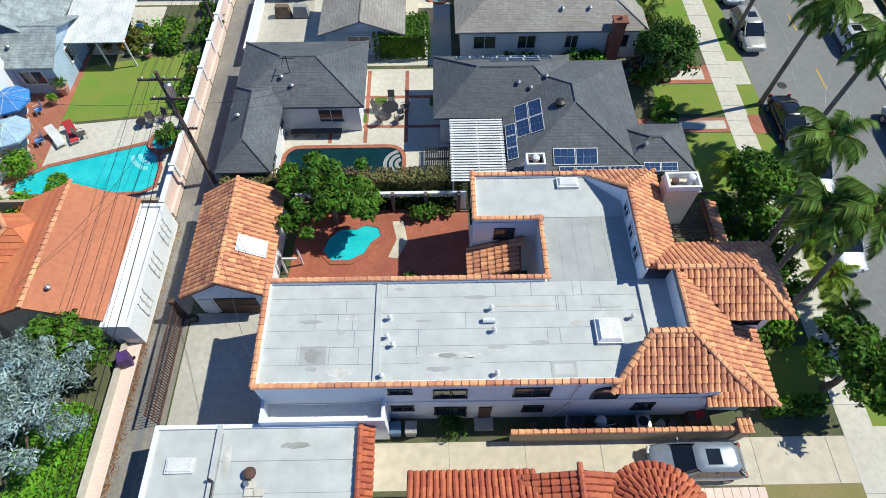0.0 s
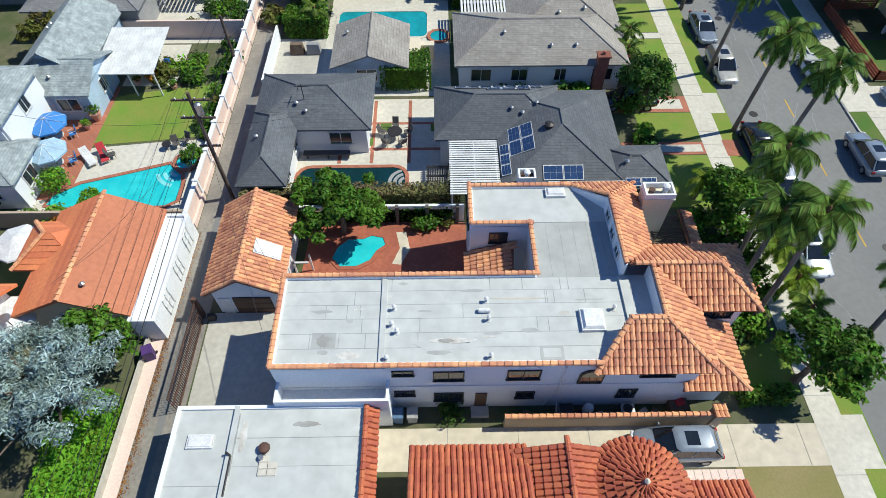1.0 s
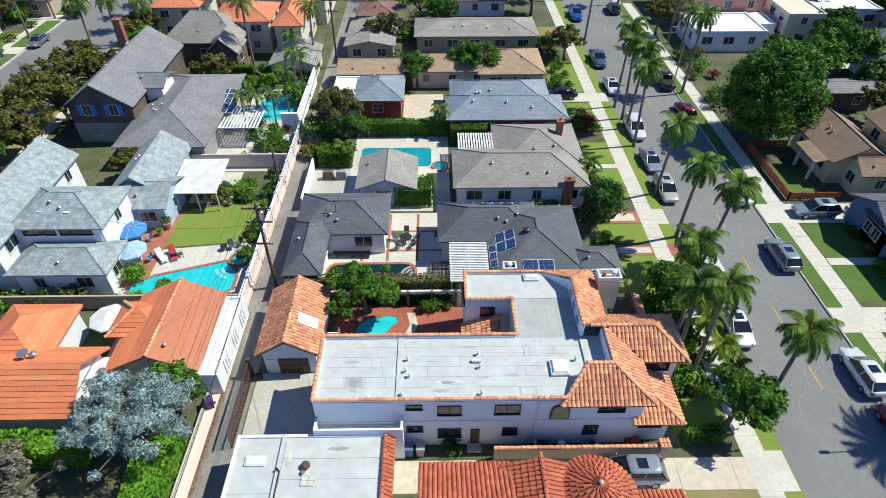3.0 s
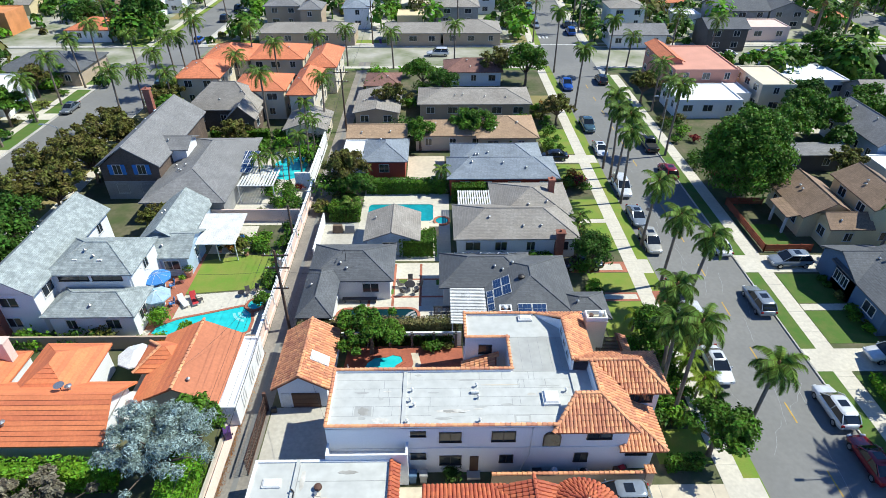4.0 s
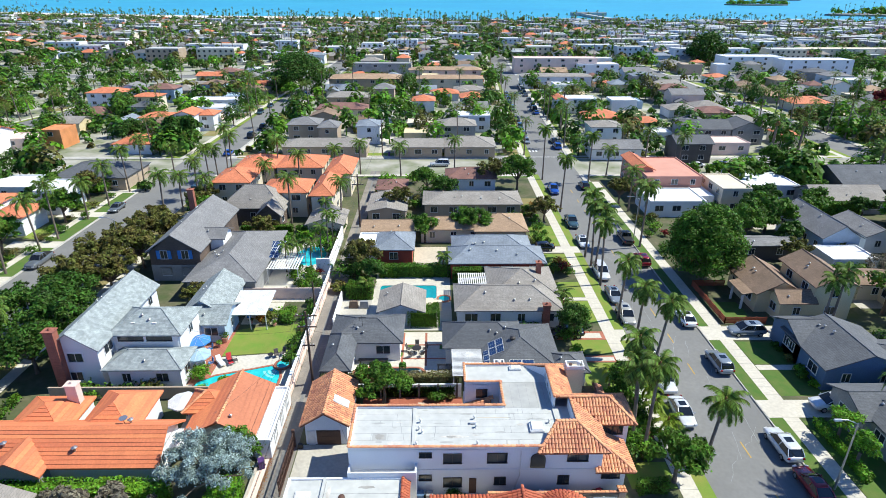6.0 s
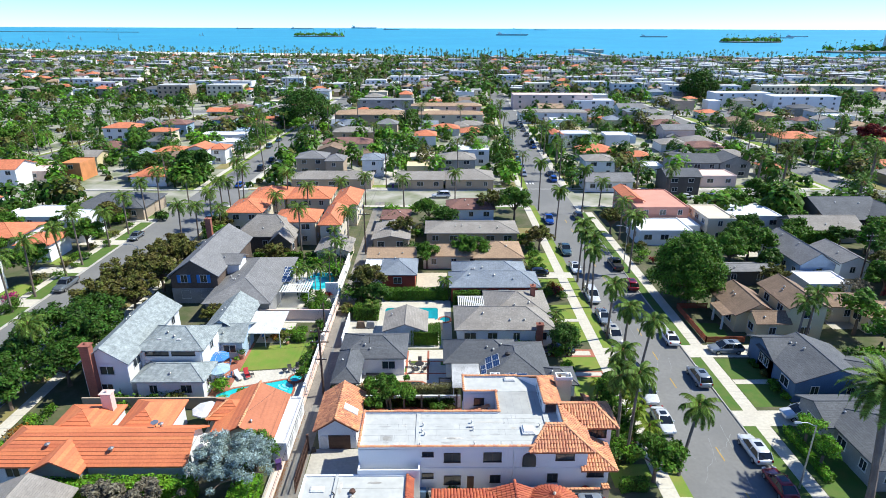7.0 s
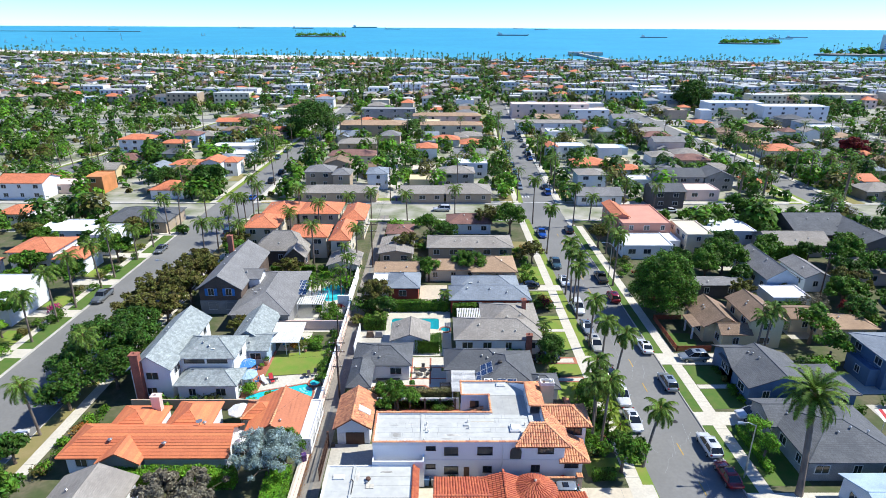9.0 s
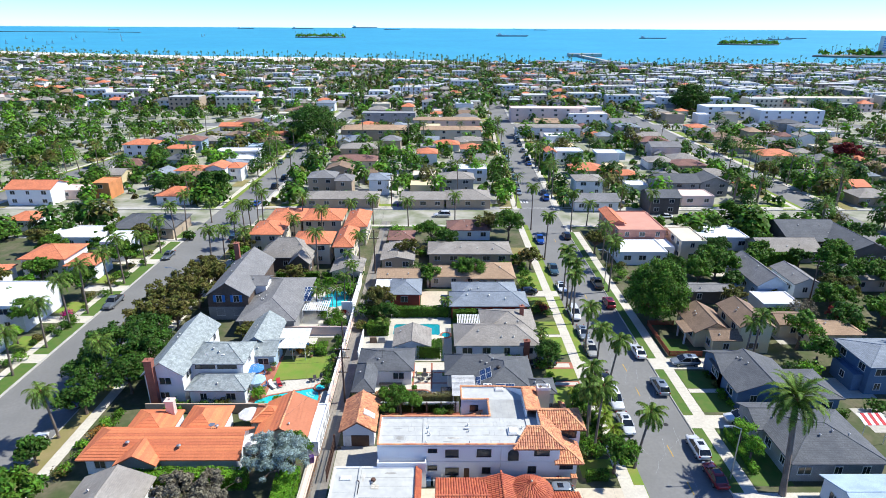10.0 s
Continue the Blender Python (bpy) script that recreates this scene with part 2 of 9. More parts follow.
    # hulls paled to blue-grey: the haze over the sea is in this colour
    "hull": mat("hazed_ship_hull", (0.26, 0.34, 0.40), None, 0.05, 0.5, 0.7),
    "rock": mat("island_rock", (0.26, 0.25, 0.23), None, 0.05, 0.5, 0.95),
}


def paint(name, c):
    m = mat("car_paint_" + name, c, tuple(v * 0.92 for v in c), 0.5, 3, 0.22, 0.25, bump=0, spec=0.6)
    m.node_tree.nodes["Principled BSDF"].inputs["Coat Weight"].default_value = 0.6
    return m


PAINT = {n: paint(n, c) for n, c in (("white", (0.78, 0.79, 0.80)), ("silver", (0.27, 0.31, 0.36)), ("black", (0.02, 0.022, 0.025)),
         ("red", (0.26, 0.012, 0.022)), ("blue", (0.02, 0.10, 0.45)), ("teal", (0.06, 0.12, 0.15)), ("grey", (0.16, 0.18, 0.20)), ("beige", (0.52, 0.50, 0.44)))}

# ---- mesh helpers ----


class Geo:
    """Verts and faces of one part, in metres of the place."""

    def __init__(self):
        self.v, self.f = [], []

    def add(self, verts, faces):
        k = len(self.v)
        self.v += [tuple(p) for p in verts]
        self.f += [tuple(i + k for i in q) for q in faces]
        return self

    def box(self, x0, y0, z0, x1, y1, z1):
        c = [(x, y, z) for z in (z0, z1) for y in (y0, y1) for x in (x0, x1)]
        return self.add(c, [(0, 2, 3, 1), (4, 5, 7, 6), (0, 1, 5, 4), (2, 6, 7, 3), (0, 4, 6, 2), (1, 3, 7, 5)])

    def obox(self, cx, cy, z0, sx, sy, sz, rz=0.0, chamfer=0.0):
        c, s = math.cos(rz), math.sin(rz)
        out = []
        for z, k in ((z0, 0), (z0 + sz, chamfer)):
            for a, b in ((-1, -1), (1, -1), (1, 1), (-1, 1)):
                x, y = a * (sx / 2 - k), b * (sy / 2 - k)
                out.append((cx + x * c - y * s, cy + x * s + y * c, z))
        return self.add(out, [(3, 2, 1, 0), (4, 5, 6, 7), (0, 1, 5, 4), (1, 2, 6, 5), (2, 3, 7, 6), (3, 0, 4, 7)])

    def prism(self, poly, z0, z1):
        n = len(poly)
        return self.add([(x, y, z0) for x, y in poly] + [(x, y, z1) for x, y in poly],
                        [tuple(range(n))[::-1], tuple(range(n, 2 * n))] + [(i, (i + 1) % n, n + (i + 1) % n, n + i) for i in range(n)])

    def plate(self, pts, th):
        """A flat polygon in space with thickness below it."""
        n = len(pts)
        return self.add([(x, y, z - th) for x, y, z in pts] + list(pts),
                        [tuple(range(n))[::-1], tuple(range(n, 2 * n))] + [(i, (i + 1) % n, n + (i + 1) % n, n + i) for i in range(n)])

    def tube(self, p, q, r0, r1=None, n=8):
        p, q = Vector(p), Vector(q)
        r1 = r0 if r1 is None else r1
        rot = (q - p).to_track_quat("Z", "Y").to_matrix()
        out = []
        for c, r in ((p, r0), (q, r1)):
            for i in range(n):
                a = 2 * math.pi * i / n
                out.append(c + rot @ Vector((r * math.cos(a), r * math.sin(a), 0)))
        return self.add(out, [tuple(range(n))[::-1], tuple(range(n, 2 * n))] + [(i, (i + 1) % n, n + (i + 1) % n, n + i) for i in range(n)])

    def path(self, pts, radii, n=7):
        for (p, q), (a, b) in zip(zip(pts, pts[1:]), zip(radii, radii[1:])):
            self.tube(p, q, a, b, n)
        return self

    def lathe(self, cx, cy, prof, n=16):
        out, faces = [], []
        for r, z in prof:
            for i in range(n):
                a = 2 * math.pi * i / n
                out.append((cx + r * math.cos(a), cy + r * math.sin(a), z))
        for k in range(len(prof) - 1):
            for i in range(n):
                j = (i + 1) % n
                faces.append((k * n + i, k * n + j, (k + 1) * n + j, (k + 1) * n + i))
        faces.append(tuple(range((len(prof) - 1) * n, len(prof) * n)))
        faces.append(tuple(range(n))[::-1])
        return self.add(out, faces)


BASE = {}


def data(name, g, material, at=(0, 0, 0), smooth=False):
    me = bpy.data.meshes.new(name)
    ax, ay, az = at
    me.from_pydata([(x - ax, y - ay, z - az) for x, y, z in g.v], [], g.f)
    me.materials.append(M[material] if isinstance(material, str) else material)
    if smooth:
        me.polygons.foreach_set("use_smooth", [True] * len(me.polygons))
    me.update()
    return me


def thing(name, at, label, category, group="", kind=""):
    """The Empty at the base of a thing with parts."""
    ob = new(name)
    ob.empty_display_size = 0.3
    ob.location = at
    BASE[ob] = tuple(at)
    return tagged(ob, label, category, group, kind)


def part(name, g, material, parent, label="", smooth=False):
    """Links g, in metres of the place, as one mesh under a thing or under a part."""
    at = BASE[parent]
    ob = new(name, data(name, g, material, at, smooth))
    ob.parent = parent
    BASE[ob] = at
    return tagged(ob, label)


def solo(name, g, material, label, category, group="", kind="", smooth=False):
    """A thing of one mesh; its origin lies at its base."""
    xs, ys, zs = zip(*g.v)
    at = ((min(xs) + max(xs)) / 2, (min(ys) + max(ys)) / 2, min(zs))
    ob = new(name, data(name, g, material, at, smooth))
    ob.location = at
    BASE[ob] = at
    return tagged(ob, label, category, group, kind)


def piece(name, me, m, parent):
    """A piece on shared mesh data, at pose m in the place."""
    ob = new(name, me)
    ob.parent = parent
    ob.matrix_basis = Matrix.Translation(BASE[parent]).inverted() @ m
    return ob


rng = random.Random(11)

# ---- ground, roads, blocks ----
ROAD = -0.13


FAN = {-2: 0.20, -1: 0.02, 0: 0.04}


def street_x(k, y):
    """Centre of the k-th street at y: straight up to the cross street, bent a little beyond it."""
    x = 29.4 + 88.0 * k
    return x if y < 119 else x - (3.0 if k == -1 else 0.0) + FAN.get(k, 0.0) * (y - 119)


g = Geo()
g.add([(-2200, -400, -0.2), (2200, -400, -0.2), (2200, 790, -0.2), (600, 790, -0.2), (330, 800, -0.2), (170, 830, -0.2), (20, 915, -0.2), (-125, 990, -0.2),
       (-420, 1030, -0.2), (-780, 1150, -0.2), (-2200, 1800, -0.2)], [tuple(range(11))])
solo("ground", g, "town", "town ground of soil, yards and paving between houses", "ground", kind="structure")
g = Geo()
g.add([(-3000, 700, -1.0), (3000, 700, -1.0), (3000, 1350, -1.0), (-3000, 1350, -1.0), (4200, 4400, 29.5), (-4200, 4400, 29.5)], [(0, 1, 2, 3), (3, 2, 4, 5)])
solo("water", g, "sea", "blue sea water reaching to the horizon", "sea", kind="structure")
g = Geo()
g.add([(20, 915, -0.1), (-125, 990, -0.1), (-420, 1030, -0.1), (-780, 1150, -0.1), (-2200, 1800, -0.1), (-2200, 1500, -0.1), (-760, 1030, -0.1), (-420, 925, -0.1), (-200, 880, -0.1)],
      [tuple(range(9))[::-1]])
solo("beach", g, "sand", "pale sandy beach along the sea", "beach", kind="structure")

for k in range(-3, 4):
    g = Geo()
    a, b = street_x(k, 0) - (8.4 if k == -1 else 5.4), street_x(k, 0) + 5.4
    g.add([(a, -160, ROAD), (b, -160, ROAD), (b, 119, ROAD), (street_x(k, 800) + 5.4, 800, ROAD), (street_x(k, 800) - 5.4, 800, ROAD), (a, 119, ROAD)], [(0, 1, 2, 3, 4, 5)])
    solo("road", g, "asphalt", "grey worn asphalt street", "road", "streets", "structure")
CROSS = (119.0, 284.0, 430.0, 560.0, 690.0)
for i, y in enumerate(CROSS):
    g = Geo()
    g.add([(-420, y - 5.5 - (4 if i == 0 else 0), ROAD + 0.005), (500, y - 5.5 - (4 if i == 0 else 0), ROAD + 0.005), (500, y + 5.5, ROAD + 0.005), (-420, y + 5.5, ROAD + 0.005)], [(0, 1, 2, 3)])
    g.v = [(x, yy - (abs(x) - 60) * 0.12 * (abs(x) > 60) * (i == 0), z) for x, yy, z in g.v]
    solo("road", g, "asphalt", "grey worn asphalt cross street", "road", "streets", "structure")


def block(x0, x1, y0, y1, k):
    """One raised block between two streets, its edge a kerb."""
    poly = [(x0(y0), y0), (x1(y0), y0), (x1(y1), y1), (x0(y1), y1)]
    solo("pavement", Geo().prism(poly, -0.45, -0.004), "kerb", "pale concrete kerb round a block of lots", "kerb", "blocks", "structure")
    ins = 1.5
    poly = [(x0(y0) + ins, y0 + ins), (x1(y0) - ins, y0 + ins), (x1(y1) - ins, y1 - ins), (x0(y1) + ins, y1 - ins)]
    solo("lot_ground", Geo().prism(poly, -0.02, 0.0), "earth" if y0 < 100 else "town", "dry earth and ground cover of the lots", "ground", "blocks", "structure")


for k in range(-3, 3):
    lo, hi = (lambda y, k=k: street_x(k, y) + 5.2), (lambda y, k=k: street_x(k + 1, y) - (8.2 if k == -2 and y < 119 else 5.2))
    block(lo, hi, -150, 110 if -2 < k < 1 else 100, k)
    for a, b in zip(CROSS, CROSS[1:]):
        block(lo, hi, a + 5.6, b - 5.6, k)


def slab(name, x0, y0, x1, y1, material, label, z=0.012, category="paving", kind="structure"):
    return solo(name, Geo().box(x0, y0, -0.05, x1, y1, z), material, label, category, "", kind)


def patch(name, poly, material, label, z=0.016, category="paving"):
    return solo(name, Geo().prism(poly, -0.05, z), material, label, category, "", "structure")


def walkway(name, x0, y0, x1, y1, material, label, pitch=1.5, z=0.02):
    """A pavement of separate slabs with open joints."""
    root = solo(name, Geo().box(x0, y0, -0.05, x1, y1, z - 0.015), "seam", label, "pavement", "", "structure")
    along_y = (y1 - y0) > (x1 - x0)
    n = max(1, round(((y1 - y0) if along_y else (x1 - x0)) / pitch))
    step = ((y1 - y0) if along_y else (x1 - x0)) / n
    sx, sy = (x1 - x0, step - 0.02) if along_y else (step - 0.02, y1 - y0)
    me = data("slab", Geo().obox(0, 0, 0, sx, sy, 0.03, 0, 0.006), material)
    for i in range(n):
        c = ((x0 + x1) / 2, y0 + (i + 0.5) * step, z - 0.03) if along_y else (x0 + (i + 0.5) * step, (y0 + y1) / 2, z - 0.03)
        piece("paving_slab", me, Matrix.Translation(c), root)
    return root

# ---- builders: houses ----
PANES = {}


def window(parent, x, y, z, w, h, face="S", frame_mat="trim", bars=1):
    """A framed window whose pane lies back in its reveal; x, y, z is its middle on the wall."""
    key = (round(w, 2), round(h, 2), frame_mat, bars)
    if key not in PANES:
        g, t = Geo(), 0.07
        g.box(-w / 2 - t, -0.07, -h / 2 - t, -w / 2, 0.05, h / 2 + t).box(w / 2, -0.07, -h / 2 - t, w / 2 + t, 0.05, h / 2 + t)
        g.box(-w / 2, -0.07, h / 2, w / 2, 0.05, h / 2 + t).box(-w / 2 - 0.1, -0.11, -h / 2 - t, w / 2 + 0.1, 0.05, -h / 2)
        for i in range(bars):
            u = -w / 2 + w * (i + 1) / (bars + 1)
            g.box(u - 0.025, -0.05, -h / 2, u + 0.025, 0.02, h / 2)
        PANES[key] = data("window", g, frame_mat), data("pane", Geo().box(-w / 2, -0.02, -h / 2, w / 2, 0.0, h / 2), "glass")
    turn = {"S": 0, "E": 90, "N": 180, "W": 270}[face]
    m = Matrix.Translation((x, y, z)) @ pose(0, 0, 0, 0, 0, turn)
    fr = piece("window", PANES[key][0], m, parent)
    p = new("pane", PANES[key][1])
    p.parent = fr
    return fr


def roof_faces(x0, y0, x1, y1, e, rise, kind, axis):
    """Roof planes over a rectangle, each with its eave first; and its gable ends and ridge lines."""
    mx, my = (x0 + x1) / 2, (y0 + y1) / 2
    t = e + rise
    if axis == "x":
        k = min((y1 - y0) / 2, (x1 - x0) / 2 - 0.05) if kind == "hip" else 0
        p, q = (x0 + k, my, t), (x1 - k, my, t)
        faces = [[(x0, y0, e), (x1, y0, e), q, p], [(x1, y1, e), (x0, y1, e), p, q]]
        ends = [[(x1, y0, e), (x1, y1, e), q], [(x0, y1, e), (x0, y0, e), p]]
    else:
        k = min((x1 - x0) / 2, (y1 - y0) / 2 - 0.05) if kind == "hip" else 0
        p, q = (mx, y0 + k, t), (mx, y1 - k, t)
        faces = [[(x1, y0, e), (x1, y1, e), q, p], [(x0, y1, e), (x0, y0, e), p, q]]
        ends = [[(x0, y0, e), (x1, y0, e), p], [(x1, y1, e), (x0, y1, e), q]]
    ridges = [(p, q)]
    if kind == "hip":
        ridges += [(c, min((p, q), key=lambda r: (r[0] - c[0]) ** 2 + (r[1] - c[1]) ** 2)) for c in ((x0, y0, e), (x1, y0, e), (x1, y1, e), (x0, y1, e))]
        return faces + ends, [], ridges
    return faces, ends, ridges


def windows_on(parent, x0, y0, x1, y1, z0, z1, faces="SEW", w=1.3, h=1.1, gap=3.2, frame_mat="trim"):
    """Rows of windows, storey by storey, on the named sides."""
    storeys = max(1, round((z1 - z0) / 2.7))
    for s in range(storeys):
        z = z0 + (s + 0.56) * (z1 - z0) / storeys
        for f in faces:
            a, b = (x0, x1) if f in "SN" else (y0, y1)
            n = max(1, int((b - a) / gap))
            if b - a < 2.2:
                continue
            for i in range(n):
                c = a + (b - a) * (i + 0.5) / n + rng.uniform(-0.3, 0.3)
                ww = w * rng.choice((0.7, 1.0, 1.25))
                x, y = (c, y0 if f == "S" else y1) if f in "SN" else (x0 if f == "W" else x1, c)
                window(parent, x, y, z, ww, h, f, frame_mat)


def roof_part(root, x0, y0, x1, y1, e, rise, kind, axis, material, wall_mat, ov=0.45, caps=True):
    planes, ends, ridges = roof_faces(x0 - ov, y0 - ov, x1 + ov, y1 + ov, e, rise, kind, axis)
    g = Geo()
    for p in planes:
        g.plate(p, 0.14)
    r = part("roof", g, material, root)
    if caps:
        g = Geo()
        for a, b in ridges:
            g.tube((a[0], a[1], a[2] - 0.02), (b[0], b[1], b[2] - 0.02), 0.09, 0.09, 6)
        part("ridge_cap", g, material, r)
    if ends:
        g = Geo()
        for end in ends:
            g = Geo()
            pts = [(min(max(x, x0), x1), min(max(y, y0), y1), z - 0.14) for x, y, z in end]
            n = Vector((0, 0.1, 0)) if axis == "y" else Vector((0.1, 0, 0))
            back = [tuple(Vector(p) + n * (1 if end is ends[1 if axis == "x" else 0] else -1)) for p in pts]
            g.add(pts + back, [(0, 1, 2), (5, 4, 3), (0, 3, 4, 1), (1, 4, 5, 2), (2, 5, 3, 0)])
            part("gable_wall", g, wall_mat, root)
    return r


def flat_part(root, x0, y0, x1, y1, top, material, wall_mat, lip=0.25, coping=None):
    """A flat roof behind a low parapet."""
    t = 0.2
    part("roof", Geo().box(x0 + t, y0 + t, top - lip - 0.15, x1 - t, y1 - t, top - lip), material, root)
    g = Geo()
    for a in ((x0, y0, x1, y0 + t), (x0, y1 - t, x1, y1), (x0, y0 + t, x0 + t, y1 - t), (x1 - t, y0 + t, x1, y1 - t)):
        g.box(a[0], a[1], top - lip - 0.2, a[2], a[3], top)
    part("parapet", g, coping or wall_mat, root)


def pipes(root, spots, r=0.07, h=0.35):
    for i, (x, y, z) in enumerate(spots):
        g = Geo().tube((x, y, z - 0.1), (x, y, z + h), r, r, 7).lathe(x, y, [(r * 2.4, z + h), (r * 2.4, z + h + 0.03), (r * 0.6, z + h + 0.13)], 8)
        part("vent_pipe", g, "metal", root)


def chimney(root, x, y, w, d, z0, z1, material="brick"):
    c = part("chimney", Geo().box(x - w / 2, y - d / 2, z0, x + w / 2, y + d / 2, z1), material, root)
    part("chimney_cap", Geo().obox(x, y, z1, w + 0.2, d + 0.2, 0.12).tube((x, y, z1 + 0.1), (x, y, z1 + 0.4), 0.14, 0.12), material, c)


def house(name, label, blocks, wall="white", roof="sh_grey", faces="SEW", vents=3, category="house", group="", frame_mat="trim", caps=True):
    """blocks: (x0, y0, x1, y1, eave, rise, hip|gable|flat, axis[, roof material[, wall material]])."""
    cx = sum(b[0] + b[2] for b in blocks) / 2 / len(blocks)
    cy = sum(b[1] + b[3] for b in blocks) / 2 / len(blocks)
    root = thing(name, (cx, cy, 0), label, category, group)
    for b in blocks:
        x0, y0, x1, y1, e, rise, kind, axis = b[:8]
        rm, wm = (b[8] if len(b) > 8 and b[8] else roof), (b[9] if len(b) > 9 else wall)
        top = e - 0.2 if kind == "flat" else e - 0.1
        part("wall", Geo().box(x0, y0, -0.1, x1, y1, top), wm, root)
        if kind == "flat":
            flat_part(root, x0 - 0.03, y0 - 0.03, x1 + 0.03, y1 + 0.03, e, rm, wm)
        else:
            roof_part(root, x0, y0, x1, y1, e, rise, kind, axis, rm, wm, caps=caps)
            if vents:
                mx, my = (x0 + x1) / 2, (y0 + y1) / 2
                spots = []
                for i in range(min(vents, 1 + int((x1 - x0) * (y1 - y0) / 40))):
                    u, v = rng.uniform(-0.3, 0.3), rng.uniform(-0.38, -0.12)
                    if axis == "x":
                        x, y, d = mx + u * (x1 - x0), my + v * (y1 - y0), abs(v) * 2
                    else:
                        x, y, d = mx + v * (x1 - x0), my + u * (y1 - y0), abs(v) * 2
                    spots.append((x, y, e + rise * (1 - d) * 0.95))
                pipes(root, spots)
        if faces:
            windows_on(root, x0, y0, x1, y1, 0, e, faces, frame_mat=frame_mat)
    return root


# ---- builders: barrel tiles ----
def barrel(w, l, seg=4):
    """One half-round clay tile, wider at its lower end, lying along y."""
    g, out = Geo(), []
    for y, r, z in ((-l / 2, w * 0.52, 0.035), (l / 2, w * 0.42, 0.0)):
        for i in range(seg + 1):
            a = math.pi * i / seg
            out.append((-r * math.cos(a), y, z + r * 0.8 * math.sin(a)))
    n = seg + 1
    faces = [(i, i + 1, n + i + 1, n + i) for i in range(seg)] + [tuple(range(n))[::-1]]
    return g.add(out, faces)


TILE_W, TILE_L = 0.29, 0.42
TILE = {}


def inside(poly, x, y):
    hit = False
    for (ax, ay), (bx, by) in zip(poly, poly[1:] + poly[:1]):
        if (ay > y) != (by > y) and x < (bx - ax) * (y - ay) / (by - ay) + ax:
            hit = not hit
    return hit


def tile_plane(root, pts, single, kind="tile", budget=None):
    """Lays clay tiles over one roof plane, its eave first: one object a tile, or all in one mesh."""
    a, b = Vector(pts[0]), Vector(pts[1])
    u = (b - a).normalized()
    n = u.cross(Vector(pts[2]) - a).normalized()
    if n.z < 0:
        n = -n
    v = n.cross(u)
    if v.z < 0:
        v = -v
    flat = [((Vector(p) - a).dot(u), (Vector(p) - a).dot(v)) for p in pts]
    part("roof", Geo().plate([tuple(p) for p in pts], 0.16), "tile_under", root)
    if kind not in TILE:
        TILE[kind] = data("roof_tile", barrel(TILE_W, TILE_L * 1.12), kind)
    base = barrel(TILE_W, TILE_L * 1.12)
    lo, hi = min(p[0] for p in flat), max(p[0] for p in flat)
    rows = int(max(p[1] for p in flat) / TILE_L) + 1
    frame_m = Matrix((u, v, n)).transposed()
    joined = Geo()
    count = 0
    for j in range(rows):
        for i in range(int((hi - lo) / TILE_W) + 1):
            x, y = lo + (i + 0.5) * TILE_W, (j + 0.5) * TILE_L
            if not inside(flat, x, y):
                continue
            c = a + u * (x + rng.uniform(-0.012, 0.012)) + v * (y + rng.uniform(-0.015, 0.015)) + n * 0.015
            m = Matrix.Translation(c) @ (frame_m @ Matrix.Rotation(rng.uniform(-0.04, 0.04), 3, "Z")).to_4x4()
            if single and (budget is None or budget[0] > 0):
                piece("roof_tile", TILE[kind], m, root)
                if budget:
                    budget[0] -= 1
            else:
                joined.add([m @ Vector(p) for p in base.v], base.f)
    if joined.v:
        tagged(part("tile_field", joined, kind + "_join", root), kind="stuff")


def cap_line(root, p, q, kind="tile", name="ridge_cap"):
    """A row of lapping ridge tiles from p to q."""
    p, q = Vector(p), Vector(q)
    d = q - p
    side = d.cross(Vector((0, 0, 1))).normalized()
    up = side.cross(d).normalized()
    m3 = Matrix((side, d.normalized(), up)).transposed()
    base, g = barrel(0.30, 0.44), Geo()
    for i in range(int(d.length / 0.38) + 1):
        m = Matrix.Translation(p + d.normalized() * min(d.length, (i + 0.5) * 0.38) + up * 0.05) @ m3.to_4x4()
        g.add([m @ Vector(t) for t in base.v], base.f)
    tagged(part(name, g, kind + "_join", root), kind="stuff")


# ---- builders: plants ----
def leaves(seed, clumps, n, leaf, flat=0.8, aspect=0.55):
    """Leaf cards about clumps (x, y, z, r): thick on the outside, thinner within, uneven."""
    r = np.random.RandomState(seed)
    w = np.array([c[3] ** 2 for c in clumps])
    which = r.choice(len(clumps), n, p=w / w.sum())
    c = np.array(clumps)[which]
    d = r.normal(size=(n, 3))
    d /= np.linalg.norm(d, axis=1)[:, None]
    d[:, 2] = np.where(d[:, 2] < -0.35, -d[:, 2], d[:, 2])
    rad = np.where(r.rand(n) < 0.72, r.uniform(0.82, 1.08, n), r.uniform(0.35, 0.85, n)) * c[:, 3]
    rad *= 1 + 0.16 * np.sin(d[:, 0] * 7 + which) + 0.14 * np.cos(d[:, 1] * 8 + which * 2.1) + 0.1 * r.normal(size=n)
    p = c[:, :3] + d * rad[:, None] * np.array([1, 1, flat])
    nn = d + r.normal(size=(n, 3)) * 0.55 + np.array([0, 0, 0.35])
    nn /= np.linalg.norm(nn, axis=1)[:, None]
    t = np.cross(nn, r.normal(size=(n, 3)))
    t /= np.linalg.norm(t, axis=1)[:, None]
    s = np.cross(nn, t)
    size = leaf * r.uniform(0.6, 1.4, n)[:, None]
    q = np.stack([p - t * size, p - s * size * aspect, p + t * size, p + s * size * aspect], 1).reshape(-1, 3)
    g = Geo()
    g.v = [tuple(v) for v in q.tolist()]
    g.f = [(i, i + 1, i + 2, i + 3) for i in range(0, 4 * n, 4)]
    return g


